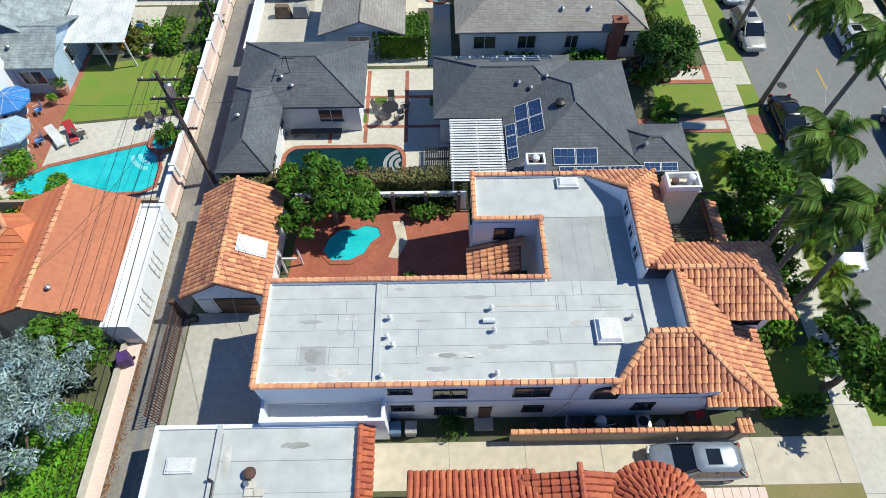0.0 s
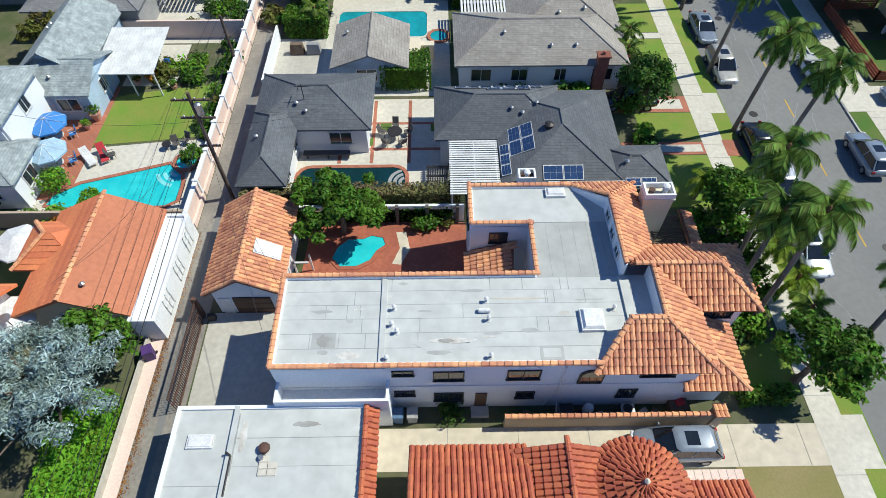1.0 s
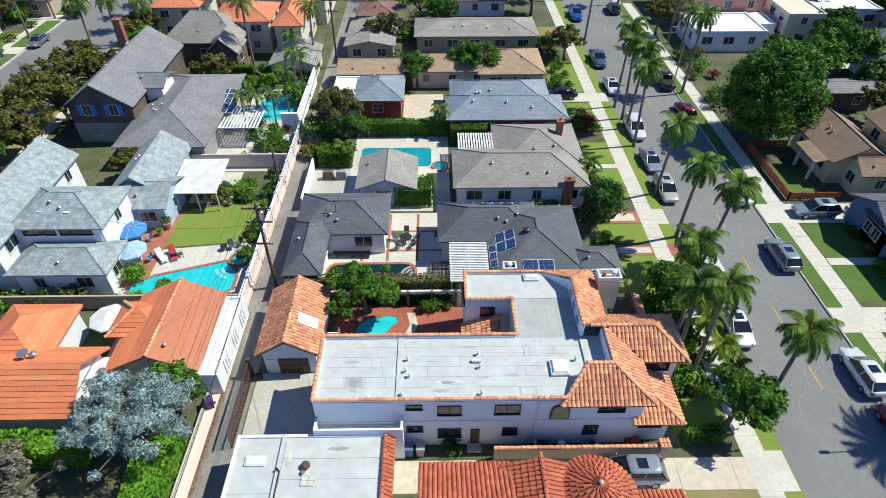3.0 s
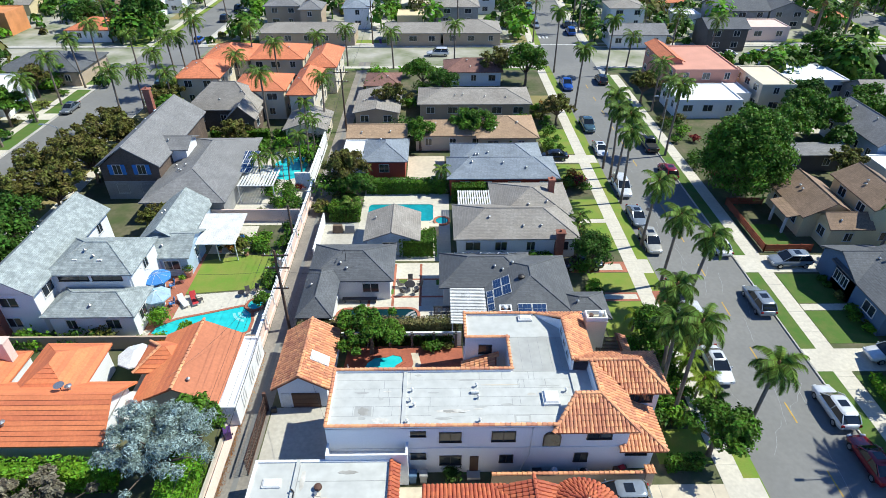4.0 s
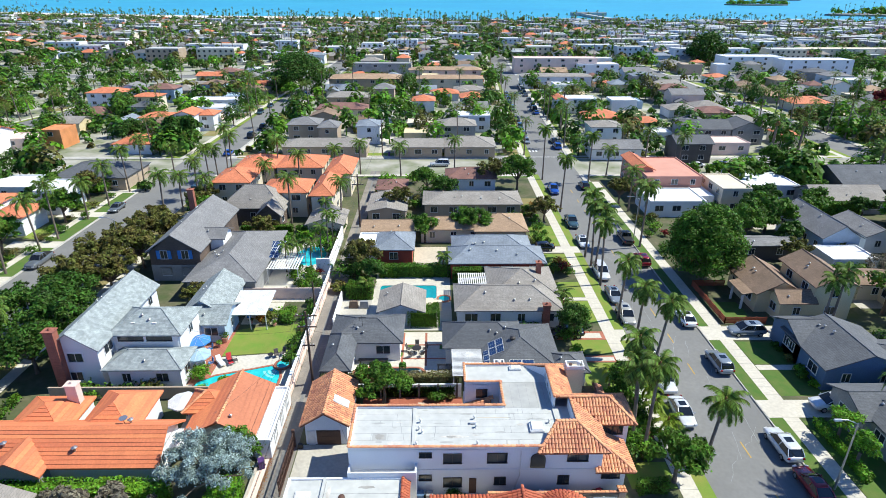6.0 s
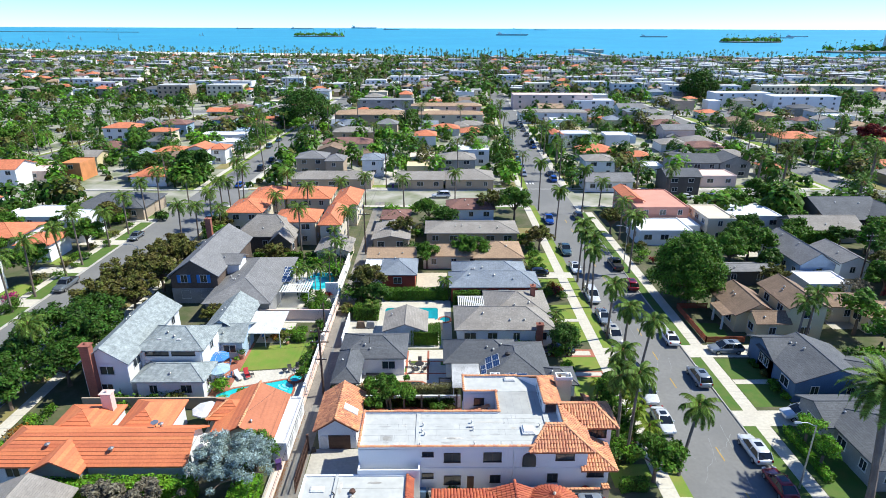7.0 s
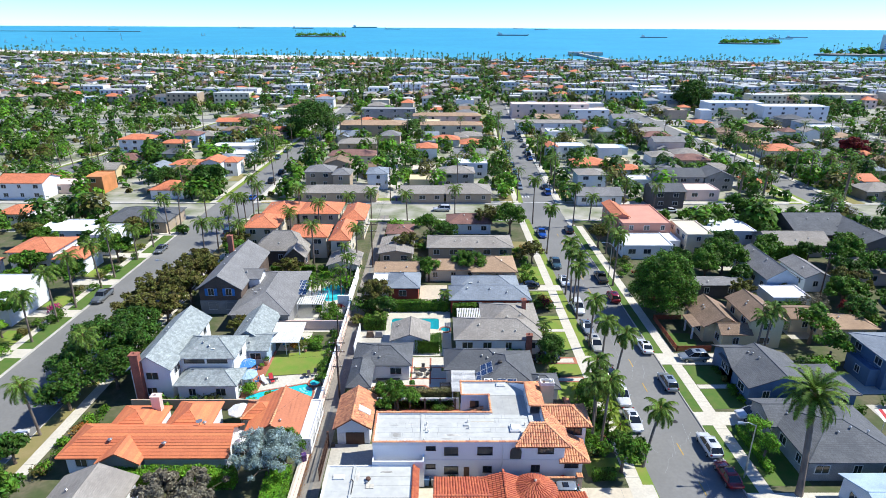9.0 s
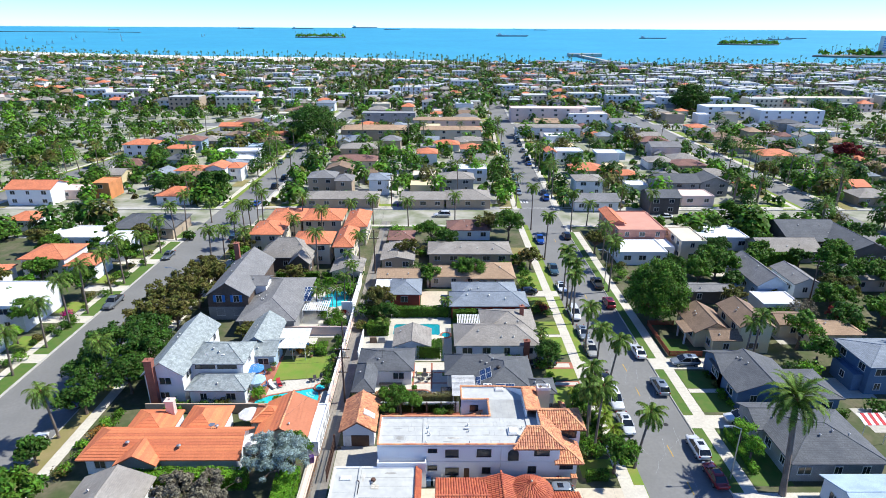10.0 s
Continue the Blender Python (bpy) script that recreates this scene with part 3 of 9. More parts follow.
def crown_clumps(seed, x, y, z, rx, rz, n, loose=False):
    """Clumps of a crown; a big crown takes many small ones in a closed shell."""
    r = random.Random(seed)
    if n > 100:
        out = [(x, y, z, rx * 0.8), (x, y, z - rz * 0.4, rx * 0.75), (x, y, z + rz * 0.4, rx * 0.6)]
        for i in range(n):
            e = math.asin(r.uniform(-0.75, 1.0))
            a, w = r.uniform(0, 6.283), rx * (1 - 0.18 * math.sin(e))
            out.append((x + w * 0.84 * math.cos(a) * math.cos(e), y + w * 0.84 * math.sin(a) * math.cos(e), z + rz * 0.86 * math.sin(e), rx * r.uniform(0.17, 0.28)))
        return out
    out = [(x, y, z, min(rx, rz) * (0.45 if loose else 0.62))]
    for i in range(n):
        a, e = r.uniform(0, 6.283), r.uniform(-0.3, 1.3)
        k = r.uniform(0.4, 0.98) if loose else r.uniform(0.45, 0.80)
        out.append((x + rx * k * math.cos(a) * math.cos(e), y + rx * k * math.sin(a) * math.cos(e), z + rz * k * math.sin(e), min(rx, rz) * (r.uniform(0.13, 0.30) if loose else r.uniform(0.20, 0.44))))
    return out


def tree(x, y, height, rx, material="leaf", label="leafy green tree", n=5000, leaf=0.2, seed=1, name="tree", base=0.0, rz=None, clumps=16, bark="bark", group=""):
    root = thing(name, (x, y, base), label, "tree", group)
    rx *= 1.18
    rz = rz or min(rx, height * 0.38)
    clumps = int(clumps * 1.7)
    zc = base + height - rz
    r = random.Random(seed)
    g = Geo()
    tr = 0.06 * height ** 0.8 * 0.6 + 0.05
    fork = base + max(0.5, (zc - rz * 0.6 - base) * 0.9)
    g.path([(x, y, base - 0.1), (x + r.uniform(-.1, .1), y + r.uniform(-.1, .1), (base + fork) / 2), (x, y, fork)], [tr * 1.4, tr, tr * 0.85])
    part("trunk", g, bark, root)
    g = Geo()
    loose = material in ("leaf_silver", "leaf_bare", "leaf_olive")
    cl = crown_clumps(seed, x, y, zc, rx, rz, int(clumps * 1.8) if loose else clumps, loose)
    for c in cl[1:26 if loose else 9]:
        mid = ((x + c[0]) / 2 + r.uniform(-.2, .2), (y + c[1]) / 2, (fork + c[2]) / 2 + 0.2)
        g.path([(x, y, fork - 0.1), mid, c[:3]], [tr * 0.6, tr * 0.35, tr * 0.12], 6)
    if n > 3000:
        part("branch_fork", g, bark, root)
    part("crown", leaves(seed, cl, int(n * 0.78), leaf * 1.12, 0.8, 0.28 if material == "leaf_silver" else 0.5), material, root)
    return root


def bush(x, y, rx, rz, material="leaf", label="rounded green shrub", n=700, leaf=0.13, seed=1, base=0.0, name="shrub", ry=None):
    r = random.Random(seed)
    cl = [(x + rx * 0.55 * r.uniform(-1, 1), y + (ry or rx) * 0.55 * r.uniform(-1, 1), base + rz * r.uniform(0.4, 0.75), rz * r.uniform(0.45, 0.6)) for i in range(7)]
    g = leaves(seed, cl, n, leaf)
    g.v = [(a, b, max(c, base + 0.02)) for a, b, c in g.v]
    for i in range(5):
        g.tube((x, y, base - 0.05), cl[i][:3], 0.03, 0.015, 5)
    return solo(name, g, material, label, "shrub")


def hedge(x0, y0, x1, y1, h, material="hedge", label="clipped green hedge", dens=60, leaf=0.11, base=0.0, seed=3, name="hedge"):
    """A clipped hedge: leaf cards over all its sides, twigs within."""
    r = np.random.RandomState(seed)
    sx, sy = x1 - x0, y1 - y0
    areas = np.array([sx * sy * 1.2, sx * h, sx * h * 0.4, sy * h, sy * h])
    n = int(areas.sum() * dens)
    side = r.choice(5, n, p=areas / areas.sum())
    u, v, w = r.rand(n), r.rand(n), r.rand(n)
    p = np.stack([x0 + sx * u, y0 + sy * v, base + h * w], 1)
    nor = np.zeros((n, 3))
    for k, (axis, val, sgn) in enumerate(((2, base + h, 1), (1, y0, -1), (1, y1, 1), (0, x0, -1), (0, x1, 1))):
        m = side == k
        p[m, axis] = val - sgn * np.abs(r.normal(0, 0.08, m.sum()))
        nor[m, axis] = sgn
    p += 0.10 * np.stack([np.sin(p[:, 0] * 2.1 + p[:, 1]), np.cos(p[:, 1] * 2.3), np.sin(p[:, 0] * 1.3 + 1) * 0.8], 1)
    nn = nor + r.normal(size=(n, 3)) * 0.6
    nn /= np.linalg.norm(nn, axis=1)[:, None]
    t = np.cross(nn, r.normal(size=(n, 3)))
    t /= np.linalg.norm(t, axis=1)[:, None]
    s = np.cross(nn, t)
    size = leaf * r.uniform(0.6, 1.4, n)[:, None]
    q = np.stack([p - t * size, p - s * size * 0.6, p + t * size, p + s * size * 0.6], 1).reshape(-1, 3)
    q[:, 2] = np.maximum(q[:, 2], base + 0.01)
    g = Geo()
    g.v = [tuple(a) for a in q.tolist()]
    g.f = [(i, i + 1, i + 2, i + 3) for i in range(0, 4 * n, 4)]
    k = min(0.3, sx * 0.3, sy * 0.3)
    g.box(x0 + k, y0 + k, base - 0.02, x1 - k, y1 - k, base + h - 0.25)
    return solo(name, g, material, label, "hedge")


def palm(x, y, height, lean=(0.0, 0.0), fronds=18, length=2.6, kind="queen", seed=1, material="frond", label="tall slender palm with drooping feathery fronds", leaflets=22, thick=0.16, base=0.0, group="palms along the street"):
    root = thing("palm_tree", (x, y, base), label, "palm", group)
    r = random.Random(seed)
    top = Vector((x + lean[0], y + lean[1], base + height))
    g = Geo()
    pts = []
    for i in range(6):
        k = i / 5
        pts.append((x + lean[0] * k ** 1.3, y + lean[1] * k ** 1.3, base - 0.1 + (height + 0.1) * k))
    g.path(pts, [thick * 1.35, thick * 1.05, thick, thick * 0.95, thick * 0.9, thick * 0.9], 9)
    part("trunk", g, "palm_bark", root)
    g = Geo()
    bx, by, bz = top
    g.lathe(bx, by, [(thick * 0.9, bz - 0.9), (thick * (2.6 if kind == "date" else 1.5), bz - 0.35), (thick * 1.2, bz + 0.15), (0.04, bz + 0.5)], 9)
    part("boot_collar", g, "boots", root)
    g = Geo()
    for i in range(fronds):
        a = i * 2.39996 + r.uniform(-0.2, 0.2)
        up = 1.15 - 1.75 * (i + 0.5) / fronds if kind != "date" else 1.35 - 1.9 * (i + 0.5) / fronds
        ca, sa = math.cos(a), math.sin(a)
        L = length * r.uniform(0.85, 1.1)
        seg, p, ang = 6, top + Vector((0, 0, 0.1)), up
        spine = [p.copy()]
        for j in range(seg):
            p = p + Vector((ca * math.cos(ang), sa * math.cos(ang), math.sin(ang))) * (L / seg)
            ang -= (0.36 if kind == "queen" else 0.27) * (0.6 + 0.25 * j)
            ang = max(ang, -1.45)
            spine.append(p.copy())
        g.path([tuple(s) for s in spine], [0.035, 0.03, 0.027, 0.022, 0.018, 0.013, 0.008], 3)
        side = Vector((-sa, ca, 0))
        for j in range(leaflets):
            k = 0.12 + 0.86 * (j + 0.5) / leaflets
            s = min(int(k * seg), seg - 1)
            o = spine[s].lerp(spine[s + 1], k * seg - s)
            d = (spine[s + 1] - spine[s]).normalized()
            ll = length * (0.28 if kind == "queen" else 0.15) * (math.sin(math.pi * min(1, k * 0.92 + 0.12)) ** 0.6) * r.uniform(0.8, 1.15)
            for sg in (1, -1):
                tip = o + (side * sg * 0.85 + d * 0.55 + Vector((0, 0, -0.55 if kind == "queen" else 0.12))).normalized() * ll
                wv = d * (0.05 + 0.02 * length / 2.6) * (1.0 if kind == "queen" else 0.8)
                g.add([o - wv, o + wv, tip + wv * 0.25], [(0, 1, 2)])
    part("fronds", g, material, root)
    return root


# ---- builders: vehicles ----
CARS = {}


def car_proto(style, plain=False):
    """Body, glasshouse, roof, wheels and lights of one car, standing at the origin, nose towards +y."""
    Lh, W, H = {"sedan": (2.3, 1.82, 1.45), "suv": (2.32, 1.88, 1.68), "van": (2.55, 1.95, 1.85), "truck": (2.75, 1.98, 1.85)}[style]
    root = thing("car", (0, 0, 0), "", "car")
    hw = W / 2
    sill, belt = 0.28, {"sedan": 0.92, "suv": 1.02, "van": 1.05, "truck": 1.12}[style]
    n2 = Lh - 2.3
    tail = {"sedan": (0.80, 0.90, 0.94), "suv": (0.92, 1.00, 1.02), "van": (0.95, 1.03, 1.05), "truck": (1.02, 1.10, 1.12)}[style]
    hood = {"sedan": (0.60, 0.72, 0.84), "suv": (0.70, 0.84, 0.95), "van": (0.72, 0.88, 1.0), "truck": (0.86, 1.02, 1.10)}[style]
    ws = hw / 0.91
    st = [(Lh, 0.60, 0.40, hood[0]), (Lh - 0.08, 0.74, 0.32, hood[0] + 0.06), (Lh - 0.35, 0.85, 0.27, hood[1]), (Lh - 1.0, 0.90, 0.25, hood[2]), (0.95, 0.91, 0.25, belt), (0.0, 0.91, 0.25, belt), (-1.2, 0.91, 0.25, belt),
          (-Lh + 0.5, 0.88, 0.28, tail[2]), (-Lh + 0.12, 0.82, 0.34, tail[1]), (-Lh, 0.72, 0.45, tail[0])]
    g, vs = Geo(), []
    shape = ((0.86, 0.0), (1.0, 0.22), (1.0, 0.55), (0.95, 0.85), (0.80, 0.97), (0.4, 1.0))
    for y, w, zb, zt in st:
        half = [(w * ws * a, zb + (zt - zb) * b) for a, b in shape]
        vs += [(x, y, z) for x, z in half] + [(-x, y, z) for x, z in half[::-1]]
    m = 2 * len(shape)
    fs = [(k * m + i, k * m + (i + 1) % m, (k + 1) * m + (i + 1) % m, (k + 1) * m + i) for k in range(len(st) - 1) for i in range(m)]
    fs += [tuple(range(m))[::-1], tuple(range((len(st) - 1) * m, len(st) * m))]
    part("body", g.add(vs, fs), PAINT["white"], root, smooth=True)
    cab = {"truck": (-0.85, -0.65, 0.45, 1.15), "sedan": (-1.8, -1.0, 0.2, 1.1)}.get(style, (-Lh + 0.12, -Lh + 0.6, 0.3, 1.2))
    if style == "truck":
        part("cargo_bed", Geo().box(-hw + 0.2, -Lh + 0.25, tail[0] - 0.05, hw - 0.2, -0.95, tail[1] + 0.03), "rubber", root)
    y0, y1, y2, y3 = cab
    hi = H - 0.07
    a, b = hw - 0.10, hw - 0.27

    def ring(ya, yb, w, c, z):
        return [(-w + c, ya, z), (w - c, ya, z), (w, ya + c, z), (w, yb - c, z), (w - c, yb, z), (-w + c, yb, z), (-w, yb - c, z), (-w, ya + c, z)]

    def loft(rings, close=True):
        gg = Geo()
        gg.add([v for r in rings for v in r], [(k * 8 + i, k * 8 + (i + 1) % 8, (k + 1) * 8 + (i + 1) % 8, (k + 1) * 8 + i) for k in range(len(rings) - 1) for i in range(8)] + [tuple(range(8 * len(rings) - 8, 8 * len(rings)))])
        return gg

    part("glasshouse", loft([ring(y0, y3, a, 0.12, belt - 0.03), ring(y0 * 0.45 + y1 * 0.55, y3 * 0.45 + y2 * 0.55, a * 0.4 + b * 0.6, 0.16, (belt + hi) / 2 + 0.03), ring(y1, y2, b, 0.18, hi)]), "car_glass", root)
    part("roof", loft([ring(y1 - 0.08, y2 + 0.08, b + 0.03, 0.2, hi - 0.02), ring(y1 - 0.02, y2, b - 0.02, 0.22, hi + 0.04), ring(y1 + 0.2, y2 - 0.2, b - 0.2, 0.2, H)]), PAINT["white"], root, smooth=True)
    for sx in () if plain else (-1, 1):
        for ya, yb in ((y0, y1), ((y0 + y3) / 2 - 0.05, (y1 + y2) / 2), (y3, y2)):
            ym, xm = ya * 0.45 + yb * 0.55, a * 0.4 + b * 0.6
            part("pillar", Geo().path([(sx * (a - 0.04), ya, belt), (sx * (xm + 0.01), ym, (belt + hi) / 2 + 0.03), (sx * b, yb, hi)], [0.05, 0.045, 0.04], 5), PAINT["white"], root)
    if style in ("suv", "sedan") and not plain:
        part("sunroof", Geo().obox(0, (y1 + y2) / 2 + 0.15, H + 0.003, 0.75, 0.7, 0.01), "car_glass", root)
    for sx in (-1, 1):
        for wy in (-Lh + 0.85, Lh - 0.9):
            x = sx * (hw - 0.1)
            t = part("tyre", Geo().path([(x - 0.11, wy, 0.33), (x - 0.09, wy, 0.33), (x + 0.09, wy, 0.33), (x + 0.11, wy, 0.33)], [0.28, 0.33, 0.33, 0.28], 14), "rubber", root)
            if plain:
                continue
            part("rim", Geo().tube((x - 0.115, wy, 0.33), (x + 0.115, wy, 0.33), 0.21, 0.21, 10), "metal", t)
        if plain:
            continue
        part("headlight", Geo().obox(sx * (hw - 0.35), Lh - 0.08, 0.6, 0.38, 0.2, 0.14, sx * -0.25, 0.02), "lamp_clear", root)
        part("tail_light", Geo().obox(sx * (hw - 0.22), -Lh + 0.04, 0.74, 0.26, 0.12, 0.2, 0, 0.02), "lamp_red", root)
        part("mirror", Geo().obox(sx * (hw + 0.06), y3 - 0.35, belt + 0.0, 0.2, 0.12, 0.14, 0, 0.03), PAINT["white"], root)
    return root


def car(x, y, turn, style, colour, label, z=ROAD, group="parked cars"):
    key = style, group != "parked cars"
    if key not in CARS:
        CARS[key] = car_proto(*key), [True]
    proto, free = CARS[key]
    m = pose(x, y, z + 0.006, 0, 0, turn)
    if free:
        free.pop()
        ob = proto
        ob.matrix_basis = m
    else:
        ob = copy_thing(proto, m)
    for c in ob.children:
        if c.name.split(".")[0] in ("body", "roof", "mirror", "pillar"):
            c.material_slots[0].link = "OBJECT"
            c.material_slots[0].material = PAINT[colour]
    return tagged(ob, label, "car", group)

# ---- paving of the near block ----
walkway("pavement_west", 21.5, -20, 23.2, 110, "concrete_pale", "pale concrete pavement of square slabs beside lawns")
walkway("pavement_east", 36.2, -20, 37.9, 104, "concrete_pale", "pale concrete pavement of square slabs across the street")
slab("verge", 23.2, -20, 24.5, 110, "grass", "narrow grass verge between pavement and kerb", 0.014, "lawn")
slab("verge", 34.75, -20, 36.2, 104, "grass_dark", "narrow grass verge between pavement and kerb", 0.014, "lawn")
slab("alley", -16.7, -60, -14.3, 113, "alley", "narrow cracked concrete alley with dirty edges", 0.012, "alley")
slab("alley_gutter", -15.65, -60, -15.25, 113, "asphalt", "dark drain strip along the alley", 0.017, "alley")
slab("alley", -16.4, 125, -13.4, 268, "concrete", "narrow concrete alley between back yards", 0.012, "alley")
slab("alley_apron", -17.45, -20, -16.7, 24, "pale_pink", "pale strip of paving beside the alley", 0.02, "paving")
walkway("pavement_far_west", -71.3, -20, -69.9, 104, "concrete_pale", "pale concrete pavement beside front gardens", 2.4)
walkway("pavement_mid_west", -51.0, -20, -49.4, 108, "concrete_pale", "pale concrete pavement beside front gardens", 2.4)
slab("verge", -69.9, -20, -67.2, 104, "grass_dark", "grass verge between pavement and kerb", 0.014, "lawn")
slab("verge", -53.2, -20, -51.0, 108, "grass_dry", "grass verge between pavement and kerb", 0.014, "lawn")
# lawns of the houses along the street
for y0, y1, m, lab in ((33.0, 36.1, "grass", "front lawn"), (25.8, 31.1, "grass", "front lawn"), (40.4, 46.5, "grass", "front lawn"),
                       (47.6, 52.5, "grass", "front lawn"), (58, 63, "grass", "front lawn"), (66.5, 76, "grass", "front lawn"), (85, 92, "grass_dry", "front lawn")):
    slab("lawn", 16.8, y0, 21.5, y1, m, "mown green " + lab + " beside the pavement", 0.016, "lawn")
slab("lawn", 17.2, 11.5, 21.4, 14.8, "grass", "small green front lawn among shrubs", 0.016, "lawn")
slab("lawn", 16.3, 3.0, 21.5, 7.4, "grass_dry", "dry brown front lawn beside a drive", 0.016, "lawn")
slab("front_path", 15.0, 31.2, 21.5, 32.6, "brick_pave", "garden path edged with brick", 0.018)
slab("path_panel", 15.6, 31.5, 21.3, 32.3, "concrete_pale", "pale concrete panel in a garden path", 0.024)
slab("front_path", 15.0, 36.2, 21.5, 38.2, "brick_pave", "brick and concrete drive strip", 0.017)
slab("drive_panel", 17.0, 36.6, 21.0, 37.8, "concrete_pale", "pale concrete panel in a brick drive", 0.024)
slab("driveway_apron", 23.1, 36.0, 24.4, 38.6, "concrete_pale", "pale concrete crossing of a verge", 0.024)
slab("driveway_apron", 23.1, 31.0, 24.4, 32.8, "brick_pave", "brick crossing of a grass verge", 0.024)
for y in (63.5,):
    slab("driveway", 16.5, y, 24.4, y + 2.6, "concrete_pale", "pale concrete drive crossing the pavement", 0.027)
slab("front_path", 16.8, 46.6, 21.5, 47.5, "concrete_pale", "curving pale concrete garden path", 0.018)
walkway("driveway", -3.2, 7.4, 24.4, 9.75, "drive", "sandy concrete driveway of large panels", 4.2, 0.026)
slab("driveway_apron", 21.5, 7.2, 24.4, 10.2, "concrete_pale", "pale concrete pavement crossing", 0.032)
slab("back_drive", -14.2, 10.2, -8.2, 17.4, "concrete", "concrete parking court in front of a garage", 0.014)
slab("side_yard", -2.3, 9.9, 16.5, 11.1, "earth", "dark narrow side yard of bare soil", 0.012)
patch("patio", [(-9.0, 17.5), (2.3, 17.5), (2.3, 24.6), (-2, 24.9), (-8.6, 24.6)], "red_deck", "red concrete patio round a small pool", 0.014)
patch("path_curve", [(-2.6, 23.8), (-1.9, 23.8), (-1.6, 22.3), (-2.2, 21.0), (-2.8, 21.1), (-2.3, 22.4)], "drive", "curved tan path in a patio", 0.02)
slab("pool_terrace", -11.2, 25.2, 1.2, 38.2, "concrete_pale", "pale concrete pool terrace with brick bands", 0.014)
for x in (-7.4, -4.9, -2.0):
    slab("brick_band", x, 30.6, x + 0.28, 38.0, "brick_pave", "narrow brick band in a terrace", 0.02)
for y in (32.0, 35.0):
    slab("brick_band", -5.0, y, 1.0, y + 0.28, "brick_pave", "narrow brick band in a terrace", 0.0215)
slab("yard", -9.9, 38.6, 1.6, 55.5, "concrete_pale", "pale concrete back yard round a pool", 0.013)
slab("yard", -14.2, 39.0, -9.9, 47.0, "concrete", "concrete parking pad beside the alley", 0.0155)
slab("yard", -4.3, 58.5, 1.2, 66.0, "drive", "sandy stone terrace behind a cottage", 0.013)
slab("terrace", -30.2, 27.2, -27.0, 40.2, "brick_pave", "red brick terrace beside a lawn", 0.018)
patch("pool_deck", [(-30.2, 26.0), (-17.3, 26.0), (-17.3, 33.6), (-22, 33.2), (-27.2, 32.6), (-30.2, 31)], "concrete_pale", "pale concrete pool deck with brick joints", 0.013)
patch("lawn", [(-27.0, 32.9), (-27.0, 38.8), (-25.5, 39.3), (-20.5, 40.2), (-18.4, 40.4), (-18.2, 33.9), (-21.5, 33.5)], "grass", "mown green back lawn with a curved edge", 0.022, "lawn")
slab("patio", -27.0, 40.3, -22.4, 46.3, "concrete_pale", "pale concrete patio under an awning", 0.016)
slab("yard", -27.4, 46.5, -18, 68, "concrete_pale", "pale paved yard round a pool", 0.012)
slab("yard", -27.0, 15.8, -16.8, 24.6, "drive", "sandy paved back yard", 0.012)
slab("front_garden", 17.0, 14.8, 21.5, 25.5, "earth", "planted front garden of dark soil", 0.012)
slab("front_path", 17.3, 18.0, 21.5, 19.5, "brick_pave", "pinkish brick front path", 0.017)
# drives and lawns across the street
slab("driveway", 34.7, 36.0, 46.0, 39.3, "concrete_pale", "wide pale concrete drive", 0.03)
slab("driveway", 34.7, 21.0, 46.0, 23.9, "concrete_pale", "wide pale concrete drive", 0.03)
slab("driveway", 34.7, 6.8, 48.0, 8.9, "concrete_pale", "wide pale concrete drive", 0.03)
# half shade on these lawns is given by the darker green
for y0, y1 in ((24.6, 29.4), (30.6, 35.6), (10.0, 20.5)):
    slab("lawn", 38.0, y0, 43.0, y1, "grass_dark", "dense green front lawn, half shade in its colour", 0.016, "lawn")
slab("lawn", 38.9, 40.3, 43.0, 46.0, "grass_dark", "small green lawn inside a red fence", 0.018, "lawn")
slab("front_path", 38.0, 29.5, 43.5, 30.5, "concrete_pale", "pale concrete path between lawns", 0.018)
for y in (23, 38, 52, 66, 81, 96):
    slab("driveway", -76.0, y, -67.2, y + 2.8, "concrete_pale", "pale concrete drive crossing a verge", 0.03)
    slab("lawn", -75.5, y + 4, -71.4, y + 9, "grass", "small mown front lawn beside a drive", 0.016, "lawn")
for y in (20, 28, 44, 58, 74):
    slab("yard", 60.0, y, 66.0, y + 5.5, "concrete", "concrete back yard between houses", 0.012)
# road paint
root = thing("road_marking", (29.85, 30, ROAD), "faded yellow dashed centre line on asphalt", "road marking", "", "structure")
for i in range(-3, 13):
    y = 16.5 + i * 6.6 * 1.02 if i else 16.5
    part("dash", Geo().box(30.0, y - 1.1, ROAD + 0.004, 30.12, y + 1.1, ROAD + 0.01), "road_yellow", root)
root = thing("road_marking", (29.4, 108, ROAD), "worn white letters and line at a junction", "road marking", "", "structure")
for i in range(4):
    part("bar", Geo().box(24.8 + i * 0.9, 132, ROAD + 0.006, 25.3 + i * 0.9, 134, ROAD + 0.012), "road_white", root)
part("bar", Geo().box(24.6, 126.5, ROAD + 0.006, 34.0, 126.9, ROAD + 0.012), "road_white", root)

# ---- the white house with the courtyard ----
A = thing("villa", (4, 14, 0), "two-storey white stucco villa with flat roofs and terracotta tiles", "house")
part("wall", Geo().box(-8.2, 11.0, -0.1, 11.0, 16.5, 5.3), "white", A)
part("wall", Geo().box(5.8, 16.5, -0.1, 10.7, 23.1, 5.3), "white", A)
part("wall", Geo().box(2.3, 20.0, -0.1, 5.8, 23.1, 5.3), "white", A)
part("wall", Geo().box(11.0, 11.0, -0.1, 13.9, 16.3, 5.05), "white", A)
part("wall", Geo().box(12.2, 14.6, -0.1, 17.2, 18.1, 5.0), "white", A)
